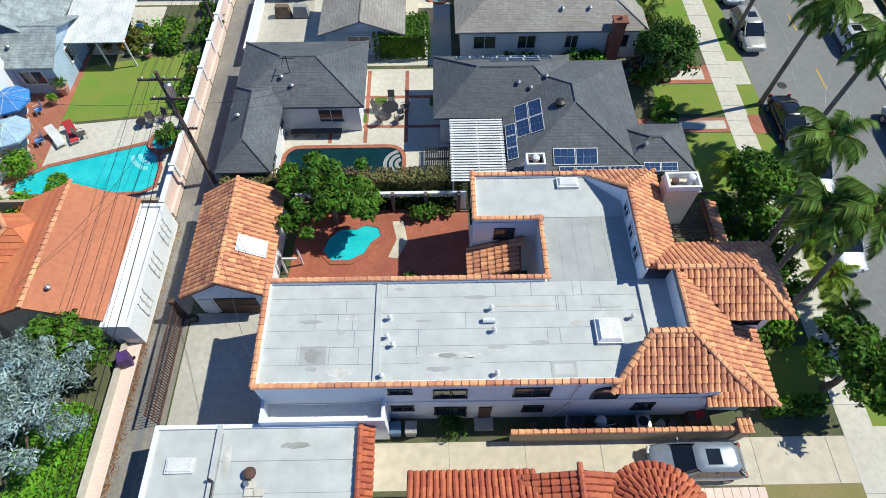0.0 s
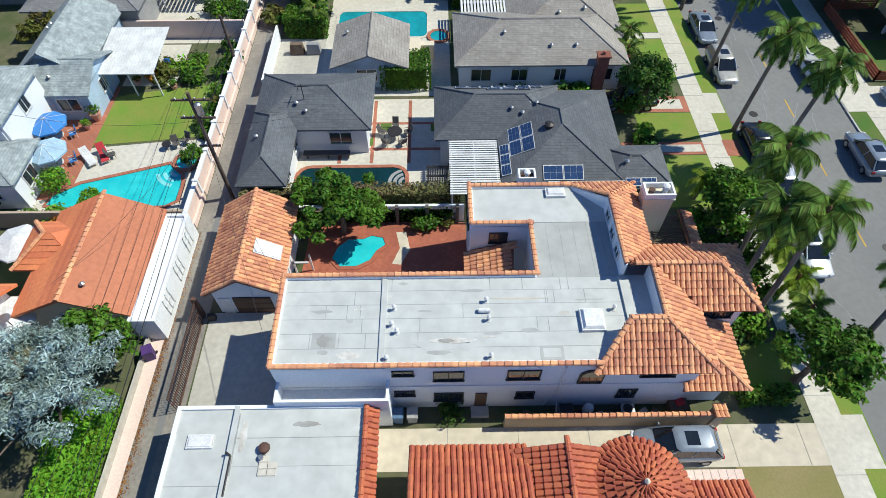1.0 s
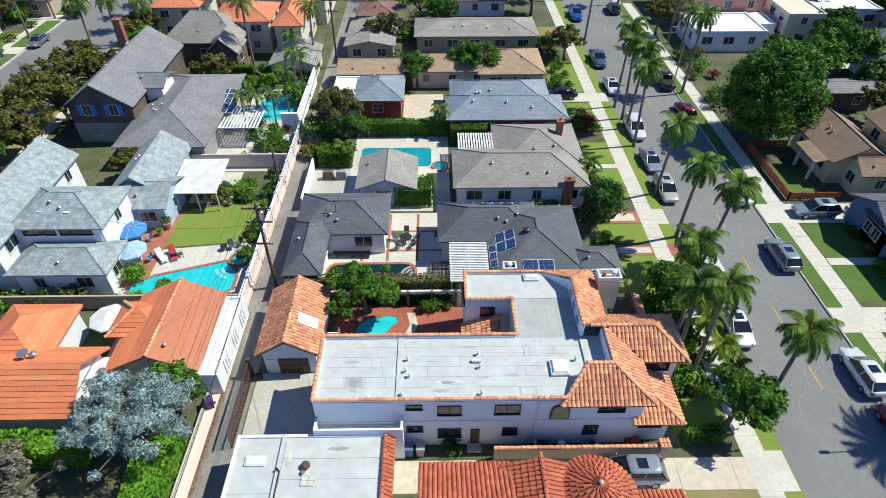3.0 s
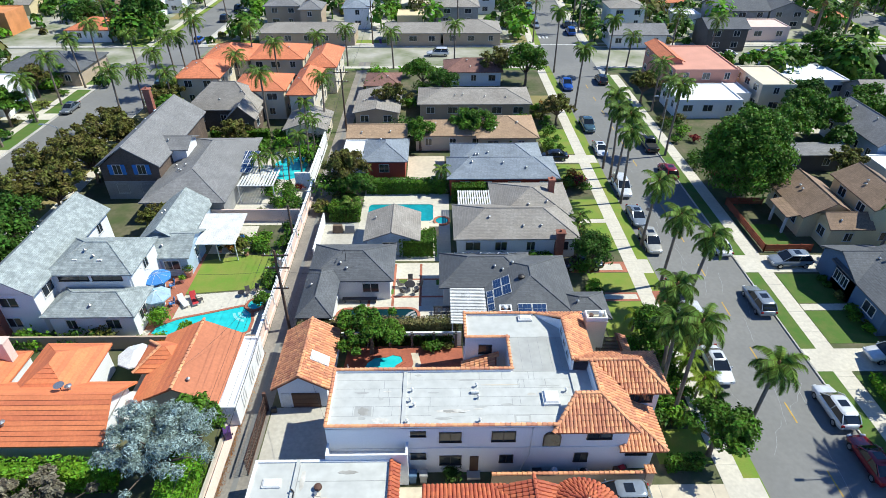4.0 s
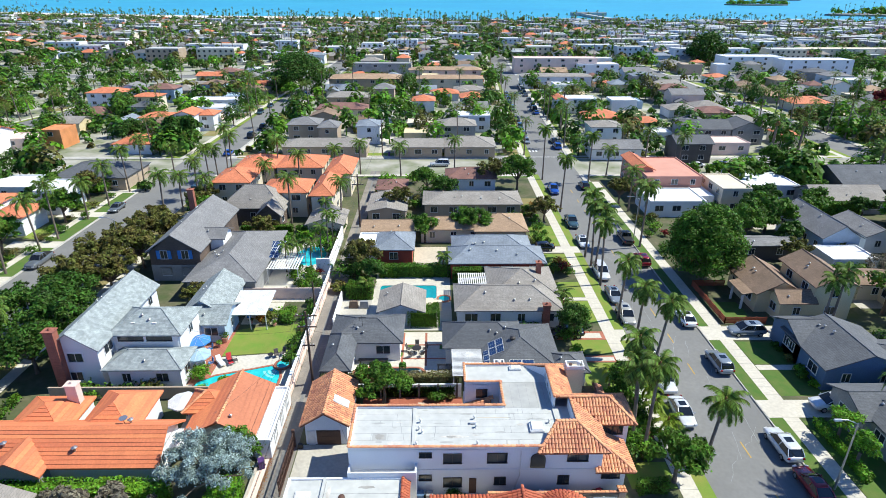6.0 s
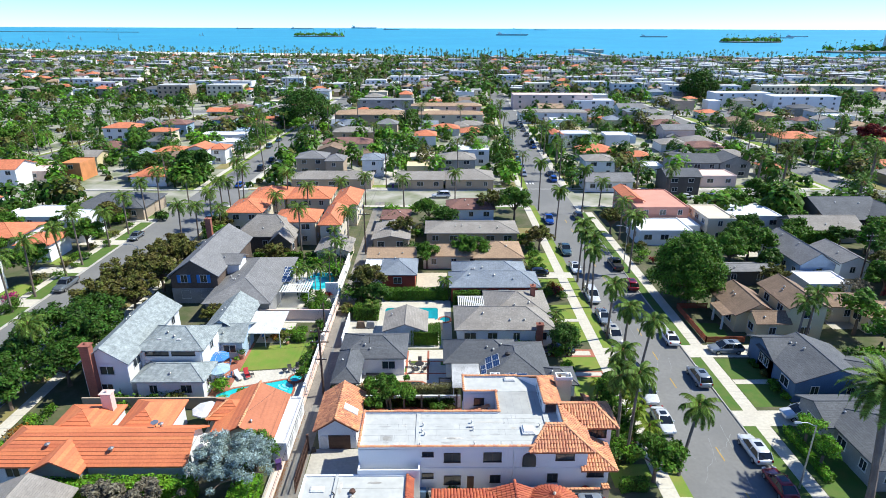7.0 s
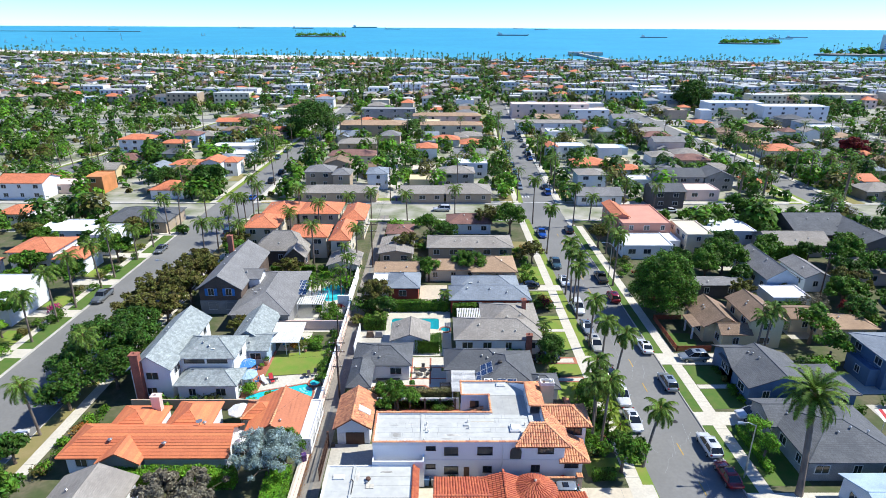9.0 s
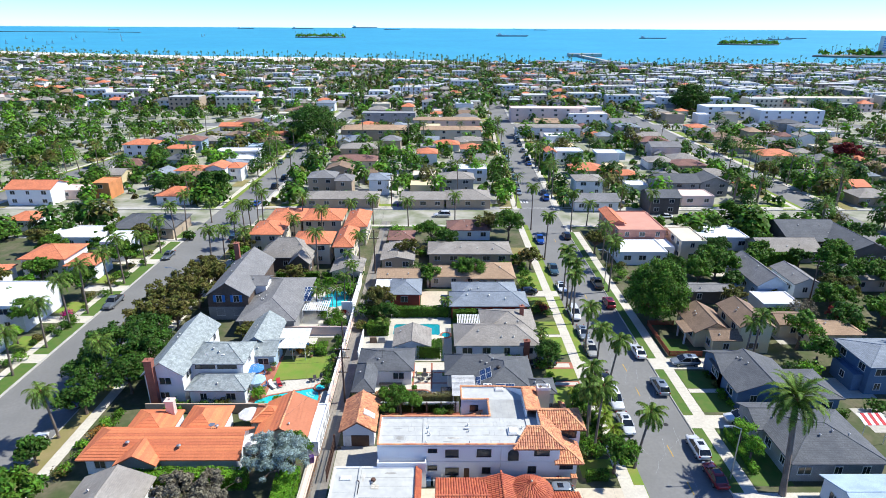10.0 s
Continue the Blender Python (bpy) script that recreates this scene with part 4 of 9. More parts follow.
part("wall", Geo().box(10.7, 16.3, -0.1, 12.2, 23.1, 5.0), "white", A)
part("wall", Geo().box(13.9, 11.2, -0.1, 16.2, 14.6, 3.0), "white", A)
# flat roofs and parapets with tile coping
part("roof", Geo().box(-8.0, 11.2, 5.28, 11.0, 16.3, 5.36).box(10.3, 13.05, 5.28, 11.8, 16.3, 5.5), "membrane", A)
part("roof", Geo().box(5.9, 16.3, 5.28, 10.4, 22.9, 5.37), "membrane_grey", A)
part("roof", Geo().box(2.5, 20.2, 5.3, 10.4, 22.9, 5.40), "membrane", A)
for b in ((-8.2, 11.0, -8.0, 16.5), (-8.0, 11.0, 8.4, 11.2), (-8.0, 16.3, 5.7, 16.5), (2.3, 19.95, 2.5, 23.1), (2.5, 22.9, 8.4, 23.1), (2.5, 20.0, 5.9, 20.2), (5.7, 16.5, 5.9, 20.0)):
    part("parapet", Geo().box(b[0], b[1], 5.25, b[2], b[3], 5.56), "white", A)
for p, q in (((-8.15, 11.0, 5.55), (8.4, 11.0, 5.55)), ((-8.15, 11.0, 5.55), (-8.2, 16.45, 5.55)), ((-8.1, 16.45, 5.55), (5.8, 16.45, 5.55)),
             ((2.3, 20.0, 5.55), (2.3, 23.1, 5.55)), ((2.3, 23.05, 5.55), (8.4, 23.05, 5.55)), ((2.3, 20.05, 5.55), (5.8, 20.05, 5.55)), ((5.8, 16.5, 5.55), (5.8, 20.0, 5.55))):
    cap_line(A, p, q, name="coping")
# seams, stains and patches of the roof sheets
r2 = random.Random(4)
for i in range(1, 6):
    y = 11.2 + i * 0.86
    part("roof_seam", Geo().box(-7.9, y, 5.355, 10.9, y + 0.025, 5.364), "seam", A)
    for j in range(5):
        x = r2.uniform(-7.5, 9.5)
        part("roof_seam", Geo().box(x, y, 5.355, x + 0.03, y + 0.86, 5.366), "seam", A)
for i in range(1, 6):
    part("roof_seam", Geo().box(5.9 + i * 0.8, 16.4, 5.365, 5.92 + i * 0.8, 20.2, 5.374), "seam", A)
part("roof_ridge", Geo().box(-2.75, 11.2, 5.355, -2.45, 16.3, 5.45), "membrane", A, "white raised strip across the roof")


def blot(cx, cy, rx, ry, seed, n=26):
    r = random.Random(seed)
    return [(cx + rx * math.cos(6.283 * i / n) * r.uniform(0.75, 1.1), cy + ry * math.sin(6.283 * i / n) * r.uniform(0.7, 1.15)) for i in range(n)]


part("stain", Geo().prism(blot(-5.6, 12.5, 0.45, 0.38, 1), 5.355, 5.369), "stain", A)
part("stain", Geo().prism(blot(-4.3, 11.7, 0.7, 0.22, 2), 5.355, 5.369), "patch", A)
part("stain", Geo().prism(blot(0.9, 12.3, 1.9, 0.42, 3, 40), 5.355, 5.368), "membrane", A)
part("stain", Geo().prism(blot(1.0, 12.45, 1.3, 0.2, 5, 34), 5.36, 5.374), "patch", A)
part("stain", Geo().prism(blot(0.7, 12.45, 0.45, 0.13, 6), 5.365, 5.380), "stain", A)
part("stain", Geo().prism(blot(4.6, 14.95, 1.6, 0.05, 7), 5.36, 5.372), "drive", A)
for i in range(14):
    part("stain", Geo().prism(blot(r2.uniform(-7.3, 9.3), r2.uniform(11.6, 16.0), r2.uniform(0.15, 0.8), r2.uniform(0.05, 0.16), 40 + i), 5.355, 5.3665 + 0.0003 * i), ("membrane_grey", "membrane_grey", "patch")[i % 3], A)
part("repair_patch", Geo().box(5.5, 11.3, 5.355, 6.7, 12.1, 5.372), "membrane_grey", A)
part("repair_patch", Geo().box(5.65, 11.45, 5.355, 6.55, 11.95, 5.377), "membrane", A)
part("repair_patch", Geo().box(-6.25, 12.1, 5.355, -5.0, 13.0, 5.3635), "membrane_grey", A)
sk = part("skylight", Geo().obox(8.42, 13.5, 5.35, 1.25, 1.3, 0.22), "trim", A)
part("skylight_dome", Geo().obox(8.42, 13.5, 5.57, 1.15, 1.2, 0.16, 0, 0.12), "white_cloth", sk)
sk = part("skylight", Geo().obox(7.6, 22.45, 5.38, 1.2, 0.7, 0.2), "trim", A)
part("skylight_dome", Geo().obox(7.6, 22.45, 5.58, 1.1, 0.6, 0.1, 0, 0.1), "white_cloth", sk)
for x, y in ((2.9, 14.77), (2.97, 13.63), (-2.03, 14.34), (-2.13, 13.37), (-1.85, 12.94), (-2.32, 11.43), (2.96, 11.48), (9.68, 14.2)):
    part("roof_vent", Geo().lathe(x, y, [(0.16, 5.34), (0.15, 5.38), (0.06, 5.42), (0.06, 5.66)], 10), "membrane", A)
    part("roof_vent_hood", Geo().lathe(x, y, [(0.11, 5.66), (0.12, 5.72), (0.04, 5.79)], 10), "trim", A)
part("roof_duct", Geo().tube((2.45, 14.15, 5.5), (3.05, 14.15, 5.5), 0.13, 0.13, 10), "trim", A)
# clerestory wall of the wing
part("wall", Geo().add([(10.4, 16.3, 5.2), (10.4, 21.2, 5.2), (10.4, 21.2, 6.5), (10.4, 16.3, 6.5), (10.6, 16.3, 5.2), (10.6, 21.2, 5.2), (10.6, 21.2, 6.5), (10.6, 16.3, 6.5)],
                       [(3, 2, 1, 0), (4, 5, 6, 7), (0, 1, 5, 4), (1, 2, 6, 5), (2, 3, 7, 6), (3, 0, 4, 7)]), "white", A, "bluish white clerestory wall")
part("wall", Geo().add([(8.4, 23.0, 5.2), (10.5, 21.1, 5.2), (10.5, 21.1, 6.5), (8.5, 23.1, 5.4), (10.6, 21.3, 5.2), (10.6, 21.3, 6.5)], [(0, 1, 2), (0, 2, 3), (1, 4, 5, 2), (0, 3, 5, 4)]), "white", A)
for y in (17.6, 18.9, 20.2):
    window(A, 10.4, y, 5.95, 0.7, 0.55, "W", "trim", 1)
part("wall", Geo().box(11.75, 13.0, 5.2, 11.95, 16.3, 6.5), "white", A)
part("wall", Geo().box(10.1, 12.9, 5.2, 11.95, 13.05, 6.5), "white", A)
part("wall", Geo().add([(8.3, 10.95, 5.2), (10.15, 13.0, 5.2), (10.15, 13.0, 6.5), (8.5, 10.95, 5.2), (10.3, 12.95, 5.2), (10.3, 12.95, 6.5)], [(0, 1, 2), (5, 4, 3), (0, 2, 5, 3), (1, 4, 5, 2)]), "white", A)
# windows and doors
for x0, z1, x1, z0 in ((-2.08, 4.95, -0.99, 4.4), (0.02, 4.8, 1.6, 3.72), (3.84, 4.85, 5.56, 3.76), (10.83, 4.9, 12.63, 3.9),
                       (-2.12, 2.41, -1.01, 1.77), (0.03, 2.07, 1.65, 1.02), (4.53, 2.11, 5.54, 1.25), (10.15, 2.27, 11.15, 1.27)):
    window(A, (x0 + x1) / 2, 11.0, (z0 + z1) / 2, x1 - x0 - 0.1, z1 - z0 - 0.1, "S", "dark_metal", 1)
window(A, 14.9, 11.2, 2.1, 1.5, 0.7, "S", "dark_metal", 1)
for x in (15.3, 16.25):
    window(A, x, 14.6, 4.15, 0.8, 0.85, "S", "dark_metal", 1)
for y in (15.4, 16.9):
    window(A, 17.2, y, 4.1, 0.9, 0.9, "E", "dark_metal", 1)
window(A, 4.0, 20.0, 4.2, 1.0, 0.9, "S", "dark_metal", 1)
window(A, 2.3, 21.5, 4.2, 0.9, 0.9, "W", "dark_metal", 1)
g = Geo()
arch = [(7.62, 3.2), (8.92, 3.2)] + [(8.27 + 0.65 * math.cos(math.pi * i / 10), 4.2 + 0.6 * math.sin(math.pi * i / 10)) for i in range(11)]
n = len(arch)
g.add([(x, 10.9, z) for x, z in arch] + [(x, 11.02, z) for x, z in arch], [tuple(range(n)), tuple(range(n, 2 * n))[::-1]] + [(i, n + i, n + (i + 1) % n, (i + 1) % n) for i in range(n)])
w = part("window", g, "dark_metal", A, "dark arched window frame")
g = Geo().add([(8.27 + (x - 8.27) * 0.88, 10.88, 4.0 + (z - 4.0) * 0.9) for x, z in arch], [tuple(range(n))])
part("pane", g, "glass", w)
part("door", Geo().box(2.3, 10.93, 0.0, 2.95, 11.03, 2.0), "brown_door", A)
part("step", Geo().box(2.1, 10.3, -0.05, 3.1, 11.0, 0.25), "concrete", A)
part("string_course", Geo().box(-8.2, 10.95, 2.95, 13.9, 11.0, 3.05), "white", A)
part("downpipe", Geo().path([(6.75, 10.93, 5.2), (6.75, 10.93, 2.4), (6.2, 10.93, 0.2)], [0.05, 0.05, 0.05]), "trim", A)
# balcony over the parking court
part("balcony", Geo().box(-8.2, 9.9, 2.5, -2.3, 11.0, 2.75).box(-8.2, 9.9, 2.75, -2.3, 10.05, 3.75).box(-8.2, 10.05, 2.75, -8.05, 11.0, 3.75).box(-2.45, 10.05, 2.75, -2.3, 11.0, 3.75), "white", A)
part("wall", Geo().box(-3.3, 9.95, -0.1, -2.3, 11.0, 2.5), "white", A)
# chimney with two flues
c = part("chimney", Geo().box(12.75, 21.3, -0.1, 14.5, 22.3, 6.0).obox(13.62, 21.8, 6.0, 1.9, 1.15, 0.12), "cream", A)
g = Geo().box(12.72, 21.27, 6.12, 12.84, 22.33, 6.5).box(14.4, 21.27, 6.12, 14.52, 22.33, 6.5).box(12.84, 21.27, 6.12, 14.4, 21.39, 6.5).box(12.84, 22.21, 6.12, 14.4, 22.33, 6.5)
part("chimney_rim", g, "white", c)
part("flue", Geo().lathe(14.0, 21.8, [(0.16, 6.1), (0.16, 6.55), (0.24, 6.6), (0.22, 6.75), (0.1, 6.82)], 10), "trim", c)
part("flue", Geo().lathe(13.2, 21.8, [(0.16, 6.1), (0.16, 6.4), (0.2, 6.45)], 10), "rust", c)
# timber trellis above the entrance court
for i in range(14):
    part("trellis_slat", Geo().box(13.9, 20.3 + i * 0.17, 3.0, 16.0, 20.36 + i * 0.17, 3.07), "wood", A)
for x in (14.0, 15.0, 15.9):
    part("trellis_beam", Geo().box(x, 20.2, 2.85, x + 0.1, 22.7, 3.0), "wood", A)
for x, y in ((15.85, 20.3), (15.85, 22.6)):
    part("trellis_post", Geo().box(x, y, -0.05, x + 0.14, y + 0.14, 2.85), "wood", A)
# terracotta planes
E_, R_ = 5.15, 6.6
budget = [300]
S1 = [(8.2, 10.6, E_), (14.35, 10.6, E_), (11.9, 12.95, R_), (10.1, 12.95, R_)]
S2 = [(14.4, 10.6, E_), (14.4, 14.2, E_), (11.9, 16.3, R_), (11.9, 12.95, R_)]
S3 = [(14.4, 14.15, E_), (17.7, 14.15, E_), (15.6, 16.3, R_), (11.9, 16.3, R_)]
S4 = [(17.7, 14.15, E_), (17.7, 18.5, E_), (15.6, 16.35, R_)]
S5 = [(17.7, 18.5, E_), (12.4, 18.5, E_), (10.7, 16.3, R_), (15.6, 16.3, R_)]
S6 = [(12.7, 18.3, E_), (12.7, 23.5, E_), (10.5, 21.2, R_), (10.5, 16.3, R_)]
S7 = [(12.7, 23.5, E_), (8.3, 23.5, E_), (10.5, 21.2, R_)]
for s in (S1, S3, S2, S6, S4, S5, S7):
    tile_plane(A, s, True, "tile", budget)
for p, q in (((10.1, 12.95, R_), (11.9, 12.95, R_)), ((11.9, 12.95, R_), (14.4, 10.6, E_)), ((8.2, 10.6, E_), (10.1, 12.95, R_)), ((11.9, 12.95, R_), (11.9, 16.3, R_)),
             ((11.0, 16.3, R_), (15.6, 16.3, R_)), ((15.6, 16.3, R_), (17.7, 14.15, E_)), ((15.6, 16.3, R_), (17.7, 18.5, E_)),
             ((10.5, 16.3, R_), (10.5, 21.2, R_)), ((10.5, 21.2, R_), (12.7, 23.5, E_)), ((10.5, 21.2, R_), (8.3, 23.5, E_))):
    cap_line(A, p, q)
tile_plane(A, [(13.3, 10.55, 2.95), (16.85, 10.55, 2.95), (14.3, 13.1, 4.2)], False)
tile_plane(A, [(16.85, 10.55, 2.95), (16.85, 14.5, 2.95), (14.3, 14.5, 4.2), (14.3, 13.1, 4.2)], False)
cap_line(A, (16.85, 10.55, 2.95), (14.3, 13.1, 4.2))
tile_plane(A, [(16.9, 19.4, 2.9), (16.9, 22.9, 2.9), (16.0, 22.9, 3.3), (16.0, 19.4, 3.3)], False)
tile_plane(A, [(2.0, 17.9, 2.8), (2.0, 20.0, 2.8), (5.0, 20.0, 3.9), (4.8, 17.9, 3.9)], False)

# ---- its garage ----
B = thing("garage", (-11.5, 21, 0), "white stucco garage with a terracotta gable roof and skylight", "garage")
part("wall", Geo().box(-13.5, 17.5, -0.15, -9.4, 24.2, 2.5), "white", B)
tile_plane(B, [(-13.9, 24.4, 2.45), (-13.9, 17.2, 2.45), (-11.5, 17.2, 4.0), (-11.5, 24.4, 4.0)], True, "tile", [280])
tile_plane(B, [(-9.1, 17.2, 2.45), (-9.1, 24.4, 2.45), (-11.5, 24.4, 4.0), (-11.5, 17.2, 4.0)], True, "tile", [20])
cap_line(B, (-11.5, 17.2, 4.0), (-11.5, 24.4, 4.0))
g = Geo()
for y in (17.5, 24.1):
    g.add([(-13.5, y, 2.5), (-9.4, y, 2.5), (-11.5, y, 3.85), (-13.5, y + 0.1, 2.5), (-9.4, y + 0.1, 2.5), (-11.5, y + 0.1, 3.85)], [(0, 1, 2), (5, 4, 3), (0, 3, 4, 1), (1, 4, 5, 2), (2, 5, 3, 0)])
part("gable_wall", g, "white", B)
d = part("garage_door", Geo().box(-12.4, 17.42, -0.1, -10.05, 17.5, 1.75), "brown_door", B, "dark brown sectional door")
for i in range(3):
    part("door_panel", Geo().box(-12.35, 17.4, 0.0 + i * 0.58, -10.1, 17.43, 0.5 + i * 0.58), "brown_door", d)
part("door", Geo().box(-13.3, 17.43, -0.1, -12.6, 17.5, 1.7), "trim", B, "white side door")
sk = part("skylight", Geo().add([(-10.9, 19.4, 3.45), (-9.45, 19.4, 2.75), (-9.45, 20.5, 2.75), (-10.9, 20.5, 3.45), (-10.9, 19.4, 3.85), (-9.45, 19.4, 2.95), (-9.45, 20.5, 2.95), (-10.9, 20.5, 3.85)],
          [(0, 1, 5, 4), (1, 2, 6, 5), (2, 3, 7, 6), (3, 0, 4, 7), (4, 5, 6, 7)]), "trim", B)
part("skylight_pane", Geo().plate([(-10.8, 19.5, 3.83), (-9.55, 19.5, 3.04), (-9.55, 20.4, 3.04), (-10.8, 20.4, 3.83)], 0.02), "white_cloth", sk)


# ---- pools ----
def pool(poly, water, label, coping="brick_pave", z=0.02, rim=0.3):
    cx, cy = sum(p[0] for p in poly) / len(poly), sum(p[1] for p in poly) / len(poly)
    root = thing("swimming_pool", (cx, cy, 0), label, "pool")
    n = len(poly)
    outer = []
    for i, (x, y) in enumerate(poly):
        (ax, ay), (bx, by) = poly[i - 1], poly[(i + 1) % n]
        tx, ty = bx - ax, by - ay
        l = math.hypot(tx, ty)
        sgn = 1 if (x - cx) * ty - (y - cy) * tx > 0 else -1
        outer.append((x + sgn * ty / l * rim, y - sgn * tx / l * rim))
    g = Geo()
    g.add([(x, y, z - 0.1) for x, y in outer] + [(x, y, z + 0.05) for x, y in outer] + [(x, y, z + 0.05) for x, y in poly] + [(x, y, z - 0.1) for x, y in poly],
          [(k * n + i, k * n + (i + 1) % n, (k + 1) * n + (i + 1) % n, (k + 1) * n + i) for k in range(3) for i in range(n)])
    part("coping", g, coping, root)
    part("water", Geo().prism(poly, -0.05, z + 0.006), water, root)
    return root


def rounded(x0, y0, x1, y1, r, n=4):
    out = []
    for cx, cy, a in ((x1 - r, y1 - r, 0), (x0 + r, y1 - r, 90), (x0 + r, y0 + r, 180), (x1 - r, y0 + r, 270)):
        out += [(cx + r * math.cos(radians(a + 90 * i / n)), cy + r * math.sin(radians(a + 90 * i / n))) for i in range(n + 1)]
    return out


pool([(-6.9, 21.6), (-6.6, 22.5), (-5.9, 23.2), (-4.9, 23.2), (-4.3, 23.5), (-3.5, 23.3), (-3.3, 22.7), (-3.9, 22.2), (-4.3, 21.4), (-5.2, 20.9), (-6.3, 20.9)], "pool", "small kidney-shaped turquoise pool with a white step", "red_deck")
pool(rounded(-10.2, 26.9, -2.1, 30.1, 0.9), "pool_dark", "dark rectangular pool with brick coping and round steps")
pool([(-28.3, 26.7), (-28.1, 27.6), (-26.5, 28.7), (-23, 29.8), (-20.3, 30.7), (-19.8, 30.1), (-19.2, 29.6), (-18.9, 28.5), (-18.9, 27.0), (-19.6, 26.5), (-23, 26.4), (-27, 26.4)], "pool", "bright turquoise free-form pool with brick coping")
pool([(-19.05 + 0.75 * math.cos(i * 0.5236), 30.9 + 0.8 * math.sin(i * 0.5236)) for i in range(12)], "pool", "round turquoise spa beside a pool", z=0.16)
pool(rounded(-9.0, 47.2, -0.5, 51.4, 0.6), "pool_teal", "turquoise rectangular pool behind a shed", "concrete_pale")
pool([(0.6 + 0.8 * math.cos(i * 0.5236), 47.2 + 0.8 * math.sin(i * 0.5236)) for i in range(12)], "pool_teal", "round turquoise spa beside a larger pool", z=0.1)
pool(rounded(-9.2, 56.4, -1.4, 58.4, 0.5), "pool_dark", "narrow dark green pool with pale steps", "concrete")
pool([(-24.6, 60.5), (-24.2, 64.0), (-22.5, 66.3), (-20.2, 65.8), (-19.2, 63), (-19.6, 59.5), (-21.4, 58.4), (-23.6, 58.9)], "pool", "bright blue free-form pool among palms", "concrete_pale")


def step_arc(cx, cy, r, a0, a1, z, material, label, n=14, w=0.26):
    """One curved pool step, seen through the water."""
    pts = [(cx + k * math.cos(radians(a0 + (a1 - a0) * i / n)), cy + k * math.sin(radians(a0 + (a1 - a0) * i / n))) for k in (r, r - w) for i in (range(n + 1) if k == r else range(n, -1, -1))]
    solo("pool_step", Geo().prism(pts, z - 0.03, z), material, label, "step", "pool steps")


for i in range(3):
    step_arc(-2.05, 28.6, 1.35 - i * 0.4, 105, 255, 0.031 + i * 0.003, "greywall", "curved grey step under dark pool water")
    step_arc(-19.4, 30.1, 1.75 - i * 0.5, 195, 262, 0.031 + i * 0.003, "pool_step", "curved pale step under turquoise water", w=0.3)
# ---- garage with the flat roof and the tiled house in front ----
C = thing("flat_roof_building", (-8, 4, 0), "white stucco outbuilding with a worn flat white roof", "building")
part("wall", Geo().box(-13.2, -4, -0.1, -3.4, 10.0, 3.0), "white", C)
flat_part(C, -13.25, -4, -3.4, 10.0, 3.2, "membrane", "white", 0.12)
part("roof_seam", Geo().box(-10.25, -4, 3.05, -10.0, 9.95, 3.24), "membrane", C, "raised white divider on a roof")
part("roof_seam", Geo().box(-9.99, 6.5, 3.06, -9.93, 9.6, 3.1), "seam", C)
for x0, y0, x1, y1 in ((-9.9, 8.3, -3.7, 8.33), (-9.9, 6.9, -3.7, 6.92), (-9.9, 5.2, -3.7, 5.23), (-13, 6.0, -10.3, 6.03)):
    part("roof_seam", Geo().box(x0, y0, 3.07, x1, y1, 3.092), "seam", C)
part("stain", Geo().prism(blot(-6.5, 9.0, 0.8, 0.15, 8), 3.07, 3.094), "stain", C)
part("stain", Geo().prism(blot(-9.6, 8.4, 0.2, 0.9, 9), 3.07, 3.095), "patch", C)
sk = part("skylight", Geo().obox(-11.7, 8.15, 3.06, 1.3, 0.7, 0.14), "trim", C)
part("skylight_pane", Geo().obox(-11.7, 8.15, 3.2, 1.2, 0.6, 0.05, 0, 0.05), "white_cloth", sk)
part("roof_vent", Geo().lathe(-8.4, 7.75, [(0.17, 3.08), (0.17, 3.2), (0.3, 3.24), (0.26, 3.4), (0.08, 3.46)], 10), "rust", C)
part("roof_vent", Geo().lathe(-8.5, 7.3, [(0.25, 3.08), (0.25, 3.12), (0.13, 3.14), (0.13, 3.3)], 10), "metal", C)
for i in range(5):
    part("roof_paver", Geo().obox(-8.35 + (i % 2) * 0.45, 6.6 + (i // 2) * 0.33, 3.08, 0.42, 0.3, 0.08), "concrete_pale", C)
for x in (-10.1,):
    part("roof_duct", Geo().path([(x + 0.1, 5.5, 3.25), (x + 0.1, 7.4, 3.25), (x - 0.1, 7.5, 3.45)], [0.05, 0.05, 0.07]), "dark_metal", C)
tile_plane(C, [(-2.9, -4, 2.7), (-2.9, 10.0, 2.7), (-3.45, 10.0, 3.15), (-3.45, -4, 3.15)], False, "tile_red")
cap_line(C, (-3.45, -4, 3.2), (-3.45, 10.0, 3.2), "tile_red")

D = thing("tiled_house", (7, 4, 0), "low house with red clay tile roofs and a round tiled turret", "house")
part("wall", Geo().box(-0.8, -4, -0.1, 6.0, 7.0, 3.4).box(6.0, -4, -0.1, 15.0, 5.4, 3.2), "white", D)
bud = [150]
tile_plane(D, [(4.6, 7.6, 3.5), (-1.2, 7.6, 3.5), (-1.2, 3.2, 5.2), (4.6, 3.2, 5.2)], True, "tile_red", bud)
tile_plane(D, [(-1.2, -1.5, 3.5), (4.6, -1.5, 3.5), (4.6, 3.2, 5.2), (-1.2, 3.2, 5.2)], False, "tile_red")
cap_line(D, (-1.2, 3.2, 5.2), (4.6, 3.2, 5.2), "tile_red")
tile_plane(D, [(3.6, 7.4, 3.6), (3.6, 2.5, 3.6), (6.4, 2.5, 4.5), (6.4, 7.4, 4.5)], False, "tile_red")
tile_plane(D, [(8.6, 7.4, 3.6), (8.6, 2.5, 3.6), (6.4, 2.5, 4.5), (6.4, 7.4, 4.5)], False, "tile_red")
cap_line(D, (6.4, 2.4, 4.52), (6.4, 7.5, 4.52), "tile_red")
